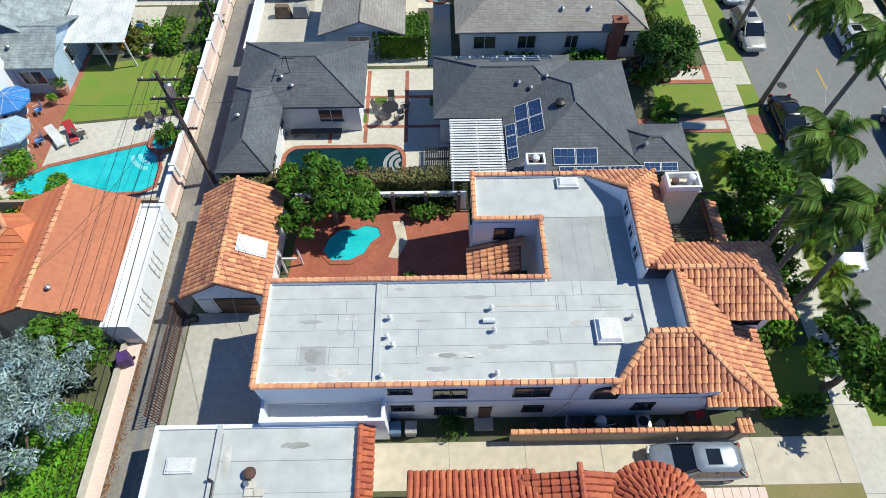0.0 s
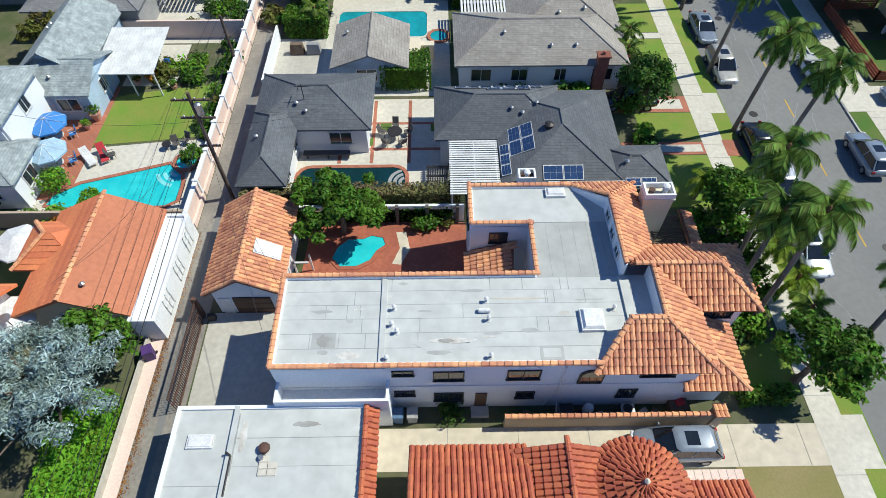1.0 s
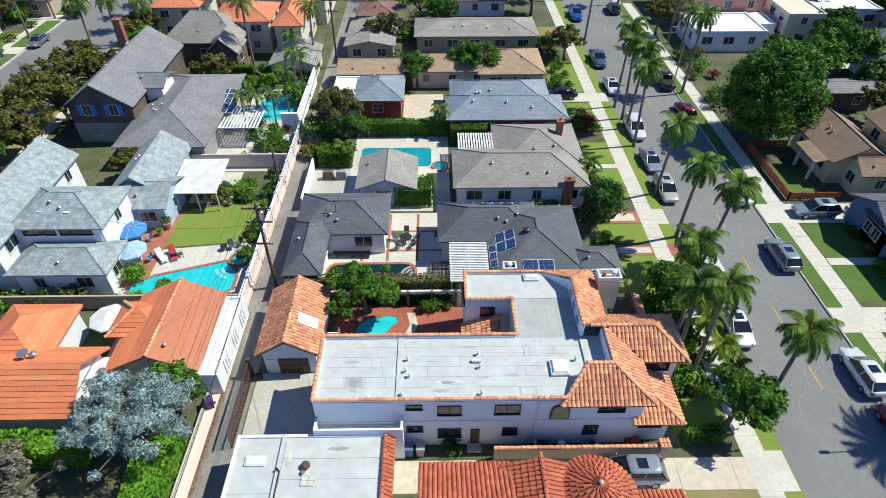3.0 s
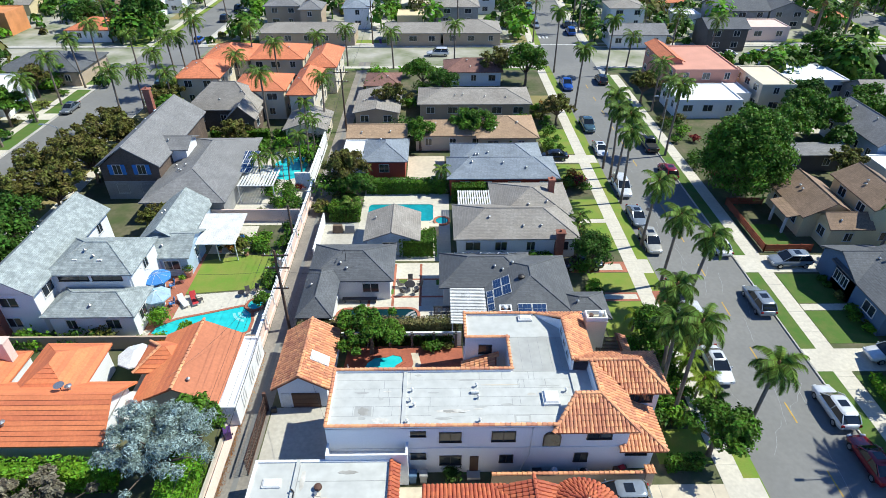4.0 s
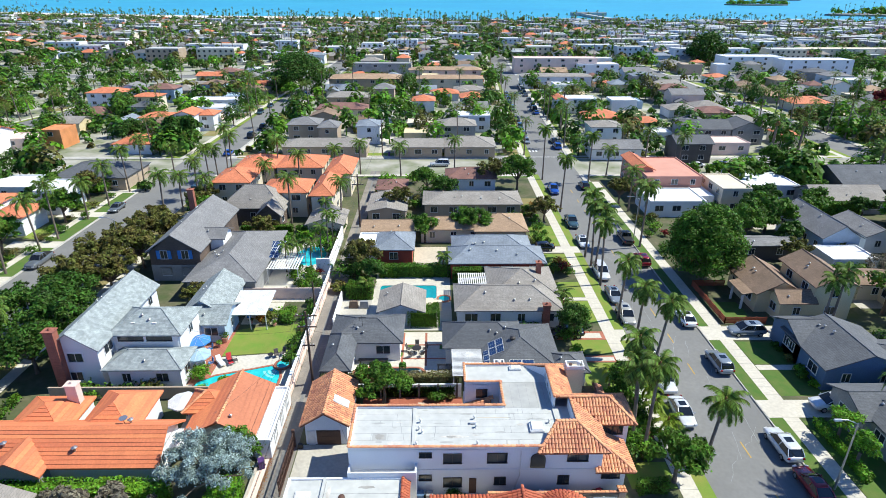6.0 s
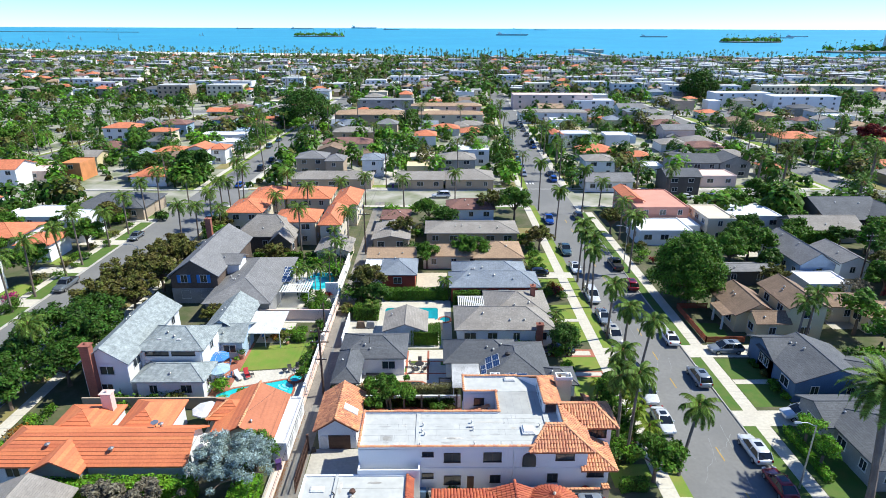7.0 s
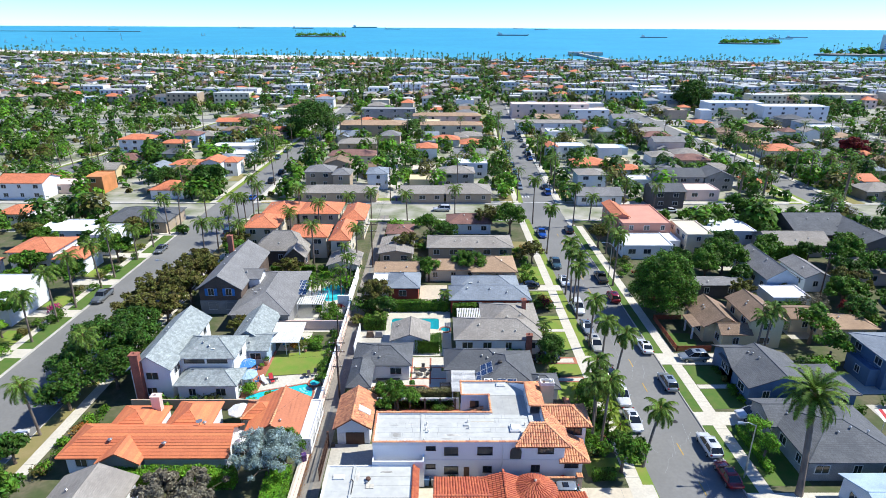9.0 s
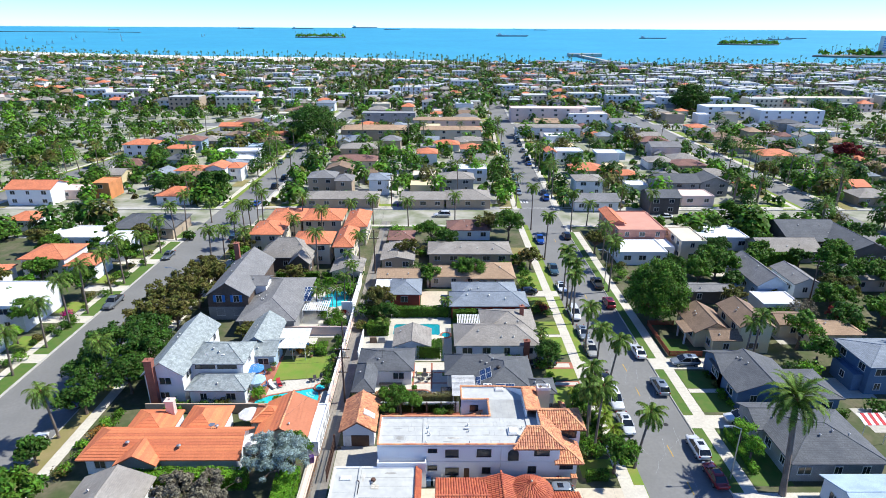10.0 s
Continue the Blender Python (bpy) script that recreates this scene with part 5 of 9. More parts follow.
tile_plane(D, [(15.2, 5.9, 3.0), (8.5, 5.9, 3.0), (8.5, 1.5, 4.4), (15.2, 1.5, 4.4)], True, "tile_red", bud)
part("turret", Geo().lathe(9.6, 5.4, [(2.0, -0.1), (2.0, 4.0)], 20), "white", D)
part("turret_roof", Geo().lathe(9.6, 5.4, [(2.3, 3.75), (2.35, 3.8), (0.1, 5.0)], 28), "tile_under", D)
g, bt = Geo(), barrel(0.30, 0.5)
for ring in range(6):
    rad = 2.2 - ring * 0.38
    cnt = 44 if ring < 2 else 30 if ring < 4 else 16
    for i in range(cnt):
        a = 6.28319 * (i + 0.5 * (ring % 2)) / cnt
        k = 6.28319 * rad / cnt / 0.30
        up = Vector((-math.cos(a) * 0.88, -math.sin(a) * 0.88, 0.47)).normalized()
        side = Vector((-math.sin(a), math.cos(a), 0))
        nn = side.cross(up)
        m = Matrix.Translation((9.6 + rad * math.cos(a), 5.4 + rad * math.sin(a), 3.83 + (2.3 - rad) * 0.533 + 0.03)) @ Matrix((side * k, up, nn)).transposed().to_4x4()
        g.add([m @ Vector(p) for p in bt.v], bt.f)
tagged(part("tile_field", g, "tile_red_join", D), kind="stuff")
part("finial", Geo().lathe(9.6, 5.4, [(0.22, 4.9), (0.16, 5.05), (0.1, 5.15), (0.13, 5.25), (0.03, 5.35)], 10), "cream", D)

# low tiled boundary wall by the driveway
W_ = thing("garden_wall", (9.6, 9.85, 0), "tan stucco garden wall with terracotta coping", "wall")
part("wall", Geo().box(3.9, 9.72, -0.05, 15.3, 9.98, 1.35), "tan", W_)
cap_line(W_, (3.9, 9.85, 1.38), (15.3, 9.85, 1.38), name="coping")
part("pier", Geo().obox(15.6, 9.9, -0.05, 0.6, 0.6, 1.6), "tan", W_)
for i in range(3):
    cap_line(W_, (15.35 + i * 0.25, 9.55, 1.62), (15.35 + i * 0.25, 10.25, 1.62), name="coping")
wl = solo("garden_wall", Geo().box(-9.3, 24.75, -0.05, 2.2, 24.95, 1.7), "white", "white rendered wall behind a pool garden", "wall")
for i in range(6):
    solo("wall_pier", Geo().obox(-8.8 + i * 2.1, 24.72, -0.05, 0.22, 0.3, 1.78), "dark_wall", "dark post in a garden wall", "post", "garden wall posts")

# ---- the grey house with the dark pool ----
house("pool_house", "low white outbuilding with a charcoal hip roof beside a pool", [(-13.1, 31.8, -5.0, 37.6, 2.8, 1.5, "hip", "x"), (-13.1, 26.2, -10.5, 33, 2.8, 1.2, "hip", "y")], "white", "sh_dark", "SE", 4)
E1 = house("bungalow", "single-storey house with a charcoal hip roof and solar panels", [(0.6, 30.6, 9.5, 35.8, 2.8, 1.7, "hip", "x"), (5.2, 25.6, 13.2, 35.2, 2.8, 1.9, "hip", "y"), (12.2, 25.8, 16.1, 29.0, 2.75, 1.0, "hip", "x")], "white", "sh_dark", "SEW", 4)


def solar(root, x0, y0, x1, y1, z0, z1, nx, ny, slope="y"):
    """A tilted array of panels in rows."""
    for i in range(nx):
        for j in range(ny):
            a, b = x0 + (x1 - x0) * i / nx + 0.02, x0 + (x1 - x0) * (i + 1) / nx - 0.02
            c, d = y0 + (y1 - y0) * j / ny + 0.02, y0 + (y1 - y0) * (j + 1) / ny - 0.02
            zz = (lambda x, y: z0 + (z1 - z0) * ((y - y0) / (y1 - y0) if slope == "y" else (x - x0) / (x1 - x0)))
            p = part("solar_panel", Geo().plate([(a, c, zz(a, c)), (b, c, zz(b, c)), (b, d, zz(b, d)), (a, d, zz(a, d))], 0.05), "trim", root)
            e = 0.035
            g = Geo()
            for u in range(3):
                for v in range(2):
                    xa, xb = a + e + (b - a - 2 * e) * u / 3, a + e + (b - a - 2 * e) * (u + 1) / 3 - 0.012
                    ya, yb = c + e + (d - c - 2 * e) * v / 2, c + e + (d - c - 2 * e) * (v + 1) / 2 - 0.012
                    g.add([(xa, ya, zz(xa, ya) + 0.008), (xb, ya, zz(xb, ya) + 0.008), (xb, yb, zz(xb, yb) + 0.008), (xa, yb, zz(xa, yb) + 0.008)], [(0, 1, 2, 3)])
            tagged(part("cells", g, "solar", p), kind="stuff")


solar(E1, 5.5, 28.0, 7.2, 30.8, 3.15, 3.95, 2, 2, "x")
solar(E1, 4.8, 26.3, 5.5, 29.3, 2.95, 3.2, 1, 3, "x")
solar(E1, 7.6, 25.72, 10.4, 26.75, 3.13, 3.57, 2, 1)
solar(E1, 7.9, 24.98, 13.2, 25.66, 2.82, 3.11, 5, 1)
solar(E1, 13.24, 25.3, 15.4, 25.9, 2.88, 3.12, 2, 1)
solar(E1, 1.8, 35.25, 8.6, 35.95, 3.46, 3.07, 7, 1)
solar(E1, 4.2, 34.5, 7.6, 35.2, 3.88, 3.49, 3, 1)
c = part("chimney", Geo().box(5.75, 24.9, 0, 6.85, 25.75, 3.9), "white", E1)
part("chimney_rim", Geo().box(5.72, 24.87, 3.9, 5.84, 25.78, 4.25).box(6.76, 24.87, 3.9, 6.88, 25.78, 4.25).box(5.84, 24.87, 3.9, 6.76, 24.98, 4.25).box(5.84, 25.67, 3.9, 6.76, 25.78, 4.25), "white", c)
part("chimney_floor", Geo().box(5.84, 24.98, 3.9, 6.76, 25.67, 3.93), "rust", c)
part("flue", Geo().lathe(6.3, 25.32, [(0.12, 3.9), (0.12, 4.25), (0.24, 4.3), (0.2, 4.42), (0.06, 4.48)], 12), "trim", c)
part("roof_turbine", Geo().lathe(8.3, 29.8, [(0.2, 3.8), (0.2, 4.2), (0.34, 4.3), (0.34, 4.55), (0.12, 4.65)], 12), "dark_metal", E1)
part("antenna", Geo().path([(-9.6, 33.6, 3.6), (-9.6, 33.6, 5.2)], [0.03, 0.03]).box(-10.1, 33.58, 5.0, -9.1, 33.62, 5.04).box(-9.9, 33.2, 4.8, -9.86, 34.0, 4.84), "dark_metal", E1)


def pergola(x0, y0, x1, y1, z, n, label, along="x", material="trim"):
    root = thing("pergola", ((x0 + x1) / 2, (y0 + y1) / 2, 0), label, "pergola")
    for i in range(n):
        if along == "x":
            c = y0 + (y1 - y0) * (i + 0.5) / n
            part("slat", Geo().box(x0, c - (y1 - y0) / n * 0.3, z, x1, c + (y1 - y0) / n * 0.3, z + 0.05), material, root)
        else:
            c = x0 + (x1 - x0) * (i + 0.5) / n
            part("slat", Geo().box(c - (x1 - x0) / n * 0.3, y0, z, c + (x1 - x0) / n * 0.3, y1, z + 0.05), material, root)
    for a in (0.03, 0.5, 0.94):
        if along == "x":
            part("beam", Geo().box(x0 + (x1 - x0) * a, y0, z - 0.14, x0 + (x1 - x0) * a + 0.09, y1, z), material, root)
        else:
            part("beam", Geo().box(x0, y0 + (y1 - y0) * a, z - 0.14, x1, y0 + (y1 - y0) * a + 0.09, z), material, root)
    for x in (x0 + 0.1, x1 - 0.2):
        for y in (y0 + 0.1, y1 - 0.2):
            part("post", Geo().box(x, y, -0.05, x + 0.1, y + 0.1, z - 0.14), material, root)
    return root


pergola(1.2, 24.8, 4.7, 30.1, 2.75, 24, "white slatted pergola beside a charcoal roof")
pergola(-0.45, 26.6, 1.15, 28.6, 1.7, 13, "dark slatted trellis beside a pool terrace", "y", "dark_metal")
gb = thing("barbecue", (0.35, 26.0, 0), "brick barbecue counter with a steel grill", "barbecue")
part("counter", Geo().box(-0.2, 25.7, -0.02, 0.9, 26.35, 0.85), "brick", gb)
part("counter_top", Geo().box(-0.24, 25.66, 0.85, 0.94, 26.39, 0.92), "brick_pave", gb)
part("grill", Geo().obox(0.35, 26.0, 0.92, 0.55, 0.3, 0.08, 0, 0.03), "metal", gb)
walkway("front_patio", 12.2, 5.6, 16.6, 7.3, "pale_pink", "pale pink tiled patio beside a driveway", 0.45, 0.03)
bush(1.1, 10.6, 0.7, 0.9, "leaf_dark", "dark green shrub in a narrow side yard", 500, 0.11, 77)
# ---- the warm grey house ----
F1 = house("bungalow", "white single-storey house with a warm grey hip roof", [(2.3, 39.3, 15.9, 46.2, 2.8, 1.8, "hip", "x"), (7.2, 43, 16.2, 51.8, 2.8, 2.0, "hip", "x")], "white", "sh_warm", "SEW", 5)
chimney(F1, 14.0, 39.0, 0.9, 0.7, 0, 3.6)
chimney(F1, 14.3, 48.2, 0.7, 0.7, 3.5, 5.4)
pergola(2.6, 46.7, 7.4, 50.3, 2.7, 16, "white slatted patio cover", "y")
F2 = house("shed", "pale blue shed with a warm grey gable roof and skylight", [(-8.1, 39.8, -2.4, 45.3, 2.3, 1.2, "gable", "y")], "paleblue", "sh_warm", "S", 1, "shed")
part("skylight", Geo().plate([(-6.9, 43.5, 2.75), (-5.6, 43.5, 3.35), (-5.6, 44.3, 3.35), (-6.9, 44.3, 2.75)], 0.03), "glass", F2)
solo("playhouse", Geo().box(-2.0, 41.0, -0.02, -1.0, 44.5, 1.7).box(-1.0, 43.8, -0.02, 0.2, 44.5, 1.4), "cream", "small yellow timber garden store", "shed")
# ---- beyond ----
house("bungalow", "low red-walled house with a blue-grey roof", [(1.8, 53.8, 16.2, 59.5, 2.8, 1.6, "hip", "x"), (2.4, 57, 14.7, 64.2, 2.8, 1.8, "hip", "x")], "redwall", "sh_blue", "SE", 5)
G2 = house("cottage", "small red cottage with a blue-grey hip roof", [(-10.2, 59.0, -4.5, 65.8, 2.8, 1.4, "hip", "y"), (-13.6, 60.5, -10.2, 65.8, 2.9, 0, "flat", "x", "membrane", "white")], "redwall", "sh_blue", "S", 2)
house("garage", "low garage with a tan gable roof", [(-13.4, 67.4, -4.9, 72.2, 2.6, 1.1, "gable", "x")], "cream", "sh_tan", "S", 2, "garage")
house("bungalow", "low house with tan shingle hip roofs", [(-3.2, 68, 8, 73.5, 2.7, 1.3, "hip", "x"), (6.5, 66.8, 15.3, 75.0, 2.8, 1.7, "hip", "x")], "cream", "sh_tan", "SE", 4)
house("bungalow", "low house with a weathered grey roof and white vents", [(-2.8, 80.8, 16.2, 88.5, 2.8, 1.2, "hip", "x"), (-13.6, 77.5, -6.5, 87.5, 2.6, 0.8, "gable", "y")], "tan", "sh_warm", "SE", 6)
house("bungalow", "house with a maroon shingle roof near the corner", [(2.0, 97.5, 12.8, 104.5, 2.9, 1.6, "hip", "x"), (-13.0, 90.5, -7, 97.0, 2.7, 1.2, "hip", "x")], "white", "sh_maroon", "SE", 3)
# ---- west of the alley ----
house("side_annex", "white annex with a worn flat roof beside the alley", [(-18.0, 15.6, -16.45, 23.8, 2.3, 0, "flat", "y", "membrane_grey")], "white", "membrane_grey", "", 0, "annex")
for y in (17.5, 20.0, 22.3):
    wroot = solo("lattice", Geo().box(-16.42, y - 0.5, 0.6, -16.39, y + 0.5, 0.68).box(-16.42, y - 0.5, 2.0, -16.39, y + 0.5, 2.08).box(-16.42, y - 0.5, 0.6, -16.39, y - 0.42, 2.08).box(-16.42, y + 0.42, 0.6, -16.39, y + 0.5, 2.08).box(-16.42, y - 0.04, 0.6, -16.39, y + 0.04, 2.08).box(-16.42, y - 0.5, 1.3, -16.39, y + 0.5, 1.38), "trim", "pale green wall lattice", "lattice", "lattices on the annex")

J1 = thing("orange_tile_house", (-34, 16, 0), "white house with a broad orange flat-tile roof", "house")
part("wall", Geo().box(-44.6, 12.4, -0.1, -25.9, 17.6, 2.7).box(-34.5, 17.6, -0.1, -29.6, 22.0, 2.7).box(-41.5, 17.6, -0.1, -36.0, 21.2, 2.7), "white", J1)


def course_roof(root, pts, step=0.40):
    """A roof plane laid in stepped courses of flat tiles."""
    a, b = Vector(pts[0]), Vector(pts[1])
    part("roof", Geo().plate(pts, 0.14), "orange_tile", root)
    top = pts[2:][::-1] if len(pts) == 4 else [pts[2], pts[2]]
    c, d = Vector(top[0]), Vector(top[1])
    rows = int(((c + d) / 2 - (a + b) / 2).length / step)
    nrm = (b - a).cross(c - a).normalized()
    if nrm.z < 0:
        nrm = -nrm
    for j in range(rows):
        k0, k1 = j / rows, min(1, (j + 1.06) / rows)
        p, q, r, s = a.lerp(c, k0), b.lerp(d, k0), b.lerp(d, k1), a.lerp(c, k1)
        vs = [p + nrm * 0.01, q + nrm * 0.01, r + nrm * 0.01, s + nrm * 0.01, p + nrm * 0.075, q + nrm * 0.075, r + nrm * 0.03, s + nrm * 0.03]
        part("tile_course", Geo().add(vs, [(0, 1, 5, 4), (1, 2, 6, 5), (2, 3, 7, 6), (3, 0, 4, 7), (4, 5, 6, 7)]), "orange_tile", root)


H1 = thing("orange_roof_house", (-21.3, 20, 0), "house with a salmon rolled roof and an orange tiled slope", "house")
part("wall", Geo().box(-24.4, 16.4, -0.1, -18.0, 23.7, 2.35).box(-25.6, 19.7, -0.1, -24.4, 22.5, 2.4), "cream", H1)
for y in (16.4, 23.6):
    part("gable_wall", Geo().add([(-24.4, y, 2.3), (-18.0, y, 2.3), (-21.3, y, 3.95), (-24.4, y + 0.1, 2.3), (-18.0, y + 0.1, 2.3), (-21.3, y + 0.1, 3.95)], [(0, 1, 2), (5, 4, 3), (0, 3, 4, 1), (1, 4, 5, 2), (2, 5, 3, 0)]), "cream", H1)
part("roof", Geo().plate([(-17.9, 15.9, 2.42), (-17.9, 24.1, 2.42), (-21.3, 24.1, 4.12), (-21.3, 15.9, 4.12)], 0.14), "salmon_roof", H1, "smooth salmon rolled roofing")
course_roof(H1, [(-25.0, 24.1, 2.3), (-25.0, 15.9, 2.3), (-21.3, 15.9, 4.12), (-21.3, 24.1, 4.12)], 0.33)
for p in roof_faces(-26.1, 19.2, -21.9, 23.0, 2.5, 1.25, "hip", "x")[0]:
    course_roof(H1, p, 0.33)
cap_line(H1, (-21.3, 15.9, 4.12), (-21.3, 24.1, 4.12))
cap_line(H1, (-26.1, 19.2, 2.52), (-24.2, 21.1, 3.75))
cap_line(H1, (-26.1, 23.0, 2.52), (-24.2, 21.1, 3.75))
pipes(H1, [(-20.4, 17.2, 3.6)])
windows_on(H1, -24.4, 16.4, -18.2, 23.7, 0, 2.4, "S")

course_roof(J1, [(-45.3, 11.7, 2.7), (-25.2, 11.7, 2.7), (-25.3, 14.9, 4.7), (-42.2, 14.9, 4.7)])
course_roof(J1, [(-25.2, 18.0, 2.7), (-45.3, 18.0, 2.7), (-42.2, 14.9, 4.7), (-25.3, 14.9, 4.7)])
course_roof(J1, [(-45.3, 18.0, 2.7), (-45.3, 11.7, 2.7), (-42.2, 14.9, 4.7)])
planes, ends, rd = roof_faces(-34.9, 15.5, -29.2, 22.4, 2.9, 1.7, "hip", "y")
for p in planes:
    course_roof(J1, p)
planes, ends, rd = roof_faces(-41.9, 15.5, -35.8, 21.6, 2.8, 1.5, "hip", "y")
for p in planes:
    course_roof(J1, p)
planes, ends, rd = roof_faces(-40.2, 10.6, -35.0, 15.0, 2.75, 1.5, "gable", "y")
for p in planes:
    course_roof(J1, p)
part("gable_wall", Geo().add([(-39.8, 11.0, -0.1), (-35.4, 11.0, -0.1), (-35.4, 11.0, 2.8), (-37.6, 11.0, 4.0), (-39.8, 11.0, 2.8), (-39.8, 12.4, -0.1), (-35.4, 12.4, -0.1), (-35.4, 12.4, 2.8), (-37.6, 12.4, 4.0), (-39.8, 12.4, 2.8)],
     [(0, 1, 2, 3, 4), (9, 8, 7, 6, 5), (1, 6, 7, 2), (0, 4, 9, 5), (2, 7, 8, 3), (3, 8, 9, 4)]), "greywall", J1)
window(J1, -37.6, 11.0, 1.6, 1.8, 1.0)
part("gable_wall", Geo().add([(-25.9, 12.4, 2.6), (-25.9, 17.6, 2.6), (-25.9, 14.9, 4.5), (-26.1, 12.4, 2.6), (-26.1, 17.6, 2.6), (-26.1, 14.9, 4.5)], [(0, 1, 2), (5, 4, 3), (0, 2, 5, 3), (1, 4, 5, 2)]), "white", J1)
for y in (13.6, 16.2):
    window(J1, -25.9, y, 1.6, 1.0, 1.1, "E")
windows_on(J1, -44.6, 12.4, -41.0, 17, 0, 2.7, "S")
chimney(J1, -37.0, 20.3, 1.1, 0.8, 0, 5.3, "pale_pink")
pipes(J1, [(-29.3, 16.0, 4.2), (-39.5, 13.4, 3.8), (-33, 13.0, 3.6)], 0.12, 0.3)

K1 = house("two_storey_house", "large white house with mottled grey shingle roofs", [(-43.6, 27.0, -38.2, 42.0, 5.0, 2.2, "gable", "y"), (-38.4, 30.2, -30.4, 36.0, 5.0, 1.7, "hip", "x"), (-37.2, 26.4, -29.2, 30.2, 2.9, 1.2, "hip", "x")], "white", "sh_mottled", "SE", 5)
part("wall", Geo().box(-37.6, 30.1, 2.9, -30.6, 30.3, 4.9), "white", K1)
for i in range(2):
    window(K1, -36.0 + i * 3.3, 30.1, 4.45, 2.8, 0.7, "S", "dark_metal", 2)
chimney(K1, -42.4, 26.6, 1.1, 0.9, 0, 7.6)
for x, y, z in ((-42.2, 33, 5.9), (-39.6, 29, 5.9), (-40, 38, 6.2), (-36, 31.5, 5.7), (-33.5, 31.4, 5.7)):
    part("roof_light", Geo().obox(x, y, z, 0.5, 0.6, 0.12), "trim", K1)
house("wing_house", "white wing with mottled grey shingle roofs and a blue gable", [(-33.4, 38.5, -28.4, 47.2, 2.9, 2.0, "gable", "y"), (-31.5, 36.0, -27.4, 41.0, 2.8, 1.3, "gable", "x")], "paleblue", "sh_mottled", "SE", 3)
aw = thing("patio_cover", (-25.2, 41.6, 0), "white corrugated patio cover on slim posts", "awning")
for i in range(20):
    x = -27.9 + i * 0.25
    part("panel", Geo().plate([(x, 38.7, 2.45), (x + 0.22, 38.7, 2.45), (x + 0.22, 44.6, 2.95), (x, 44.6, 2.95)], 0.05), "trim", aw)
for x in (-27.4, -25.2, -23.1):
    part("post", Geo().box(x, 38.9, -0.02, x + 0.1, 39.0, 2.4), "trim", aw)
part("beam", Geo().box(-27.9, 38.8, 2.3, -22.9, 38.95, 2.42), "trim", aw)

L1 = house("two_storey_house", "large house with brown shake gable and blue shutters", [(-44.2, 53.4, -36.6, 71.5, 5.0, 2.8, "gable", "y", None, "shakewall"), (-36.6, 47.5, -26.8, 66.0, 3.0, 2.0, "hip", "y"), (-38.0, 58.0, -34.5, 62.0, 5.2, 1.0, "gable", "x", None, "white")], "greywall", "sh_grey", "", 5)
for x in (-42.0, -38.8):
    window(L1, x, 53.4, 4.4, 1.0, 1.3)
    for s in (-1, 1):
        part("shutter", Geo().box(x + s * 0.85 - 0.25, 53.3, 3.7, x + s * 0.85 + 0.25, 53.42, 5.1), "blue_cloth", L1)
    window(L1, x, 53.4, 1.6, 1.4, 1.3)
part("wall_band", Geo().box(-44.22, 53.33, -0.1, -36.58, 53.4, 2.7), "greywall", L1)
solar(L1, -27.8, 55.0, -25.2, 61.0, 3.1, 3.4, 3, 5)
chimney(L1, -43.5, 70.0, 1.0, 0.8, 4, 9.3)
pergola(-26.4, 52.0, -21.5, 58.0, 2.6, 12, "white open pergola by a pool", "y")
house("corner_house", "brown brick house with a steep grey-brown roof", [(-41.0, 76.5, -29.8, 84.0, 3.6, 3.4, "hip", "x"), (-33.5, 73.5, -29.5, 78, 3.2, 2.2, "gable", "y")], "shakewall", "sh_warm", "SE", 2)
OC = "two-storey cream building with an orange tile roof"
for b in ((-46.4, 87.5, -39.0, 97.0, "y"), (-45.0, 98.0, -36.5, 108.0, "y"), (-34.6, 81.0, -26.0, 89.0, "x"), (-36.0, 98.5, -26.0, 108.0, "x"), (-24.6, 79.0, -20.6, 91.5, "y"), (-24.2, 93.5, -19.0, 105.5, "y")):
    house("apartment_building", OC, [(b[0], b[1], b[2], b[3], 5.2, 1.7, "hip", b[4])], "cream", "orange_roof", "SE", 2, "building", "orange-roofed apartments")
house("garage", "low garage with a grey-brown roof by the alley", [(-23.8, 70.5, -17.6, 77.5, 2.6, 1.2, "gable", "y")], "cream", "sh_warm", "S", 1, "garage")

# ---- across the street ----
R1 = house("bungalow", "yellow house with brown shingle gable roofs and porch", [(44.2, 43.2, 50.5, 51.4, 3.0, 1.9, "gable", "y"), (50.6, 41.0, 56.0, 49.4, 5.2, 1.6, "gable", "y"), (46, 40.5, 50.4, 43.5, 3.0, 1.2, "gable", "x")], "yellow", "sh_brown", "SW", 4)
for y in (44.0, 47.0):
    part("porch_post", Geo().box(42.6, y, -0.05, 42.85, y + 0.25, 2.6), "trim", R1)
part("porch_roof", Geo().plate([(42.2, 43.4, 2.7), (44.4, 43.4, 3.1), (44.4, 47.8, 3.1), (42.2, 47.8, 2.7)], 0.12), "sh_brown", R1)
fe = thing("fence", (41.5, 45, 0), "red-stained timber fence round a front yard", "fence")
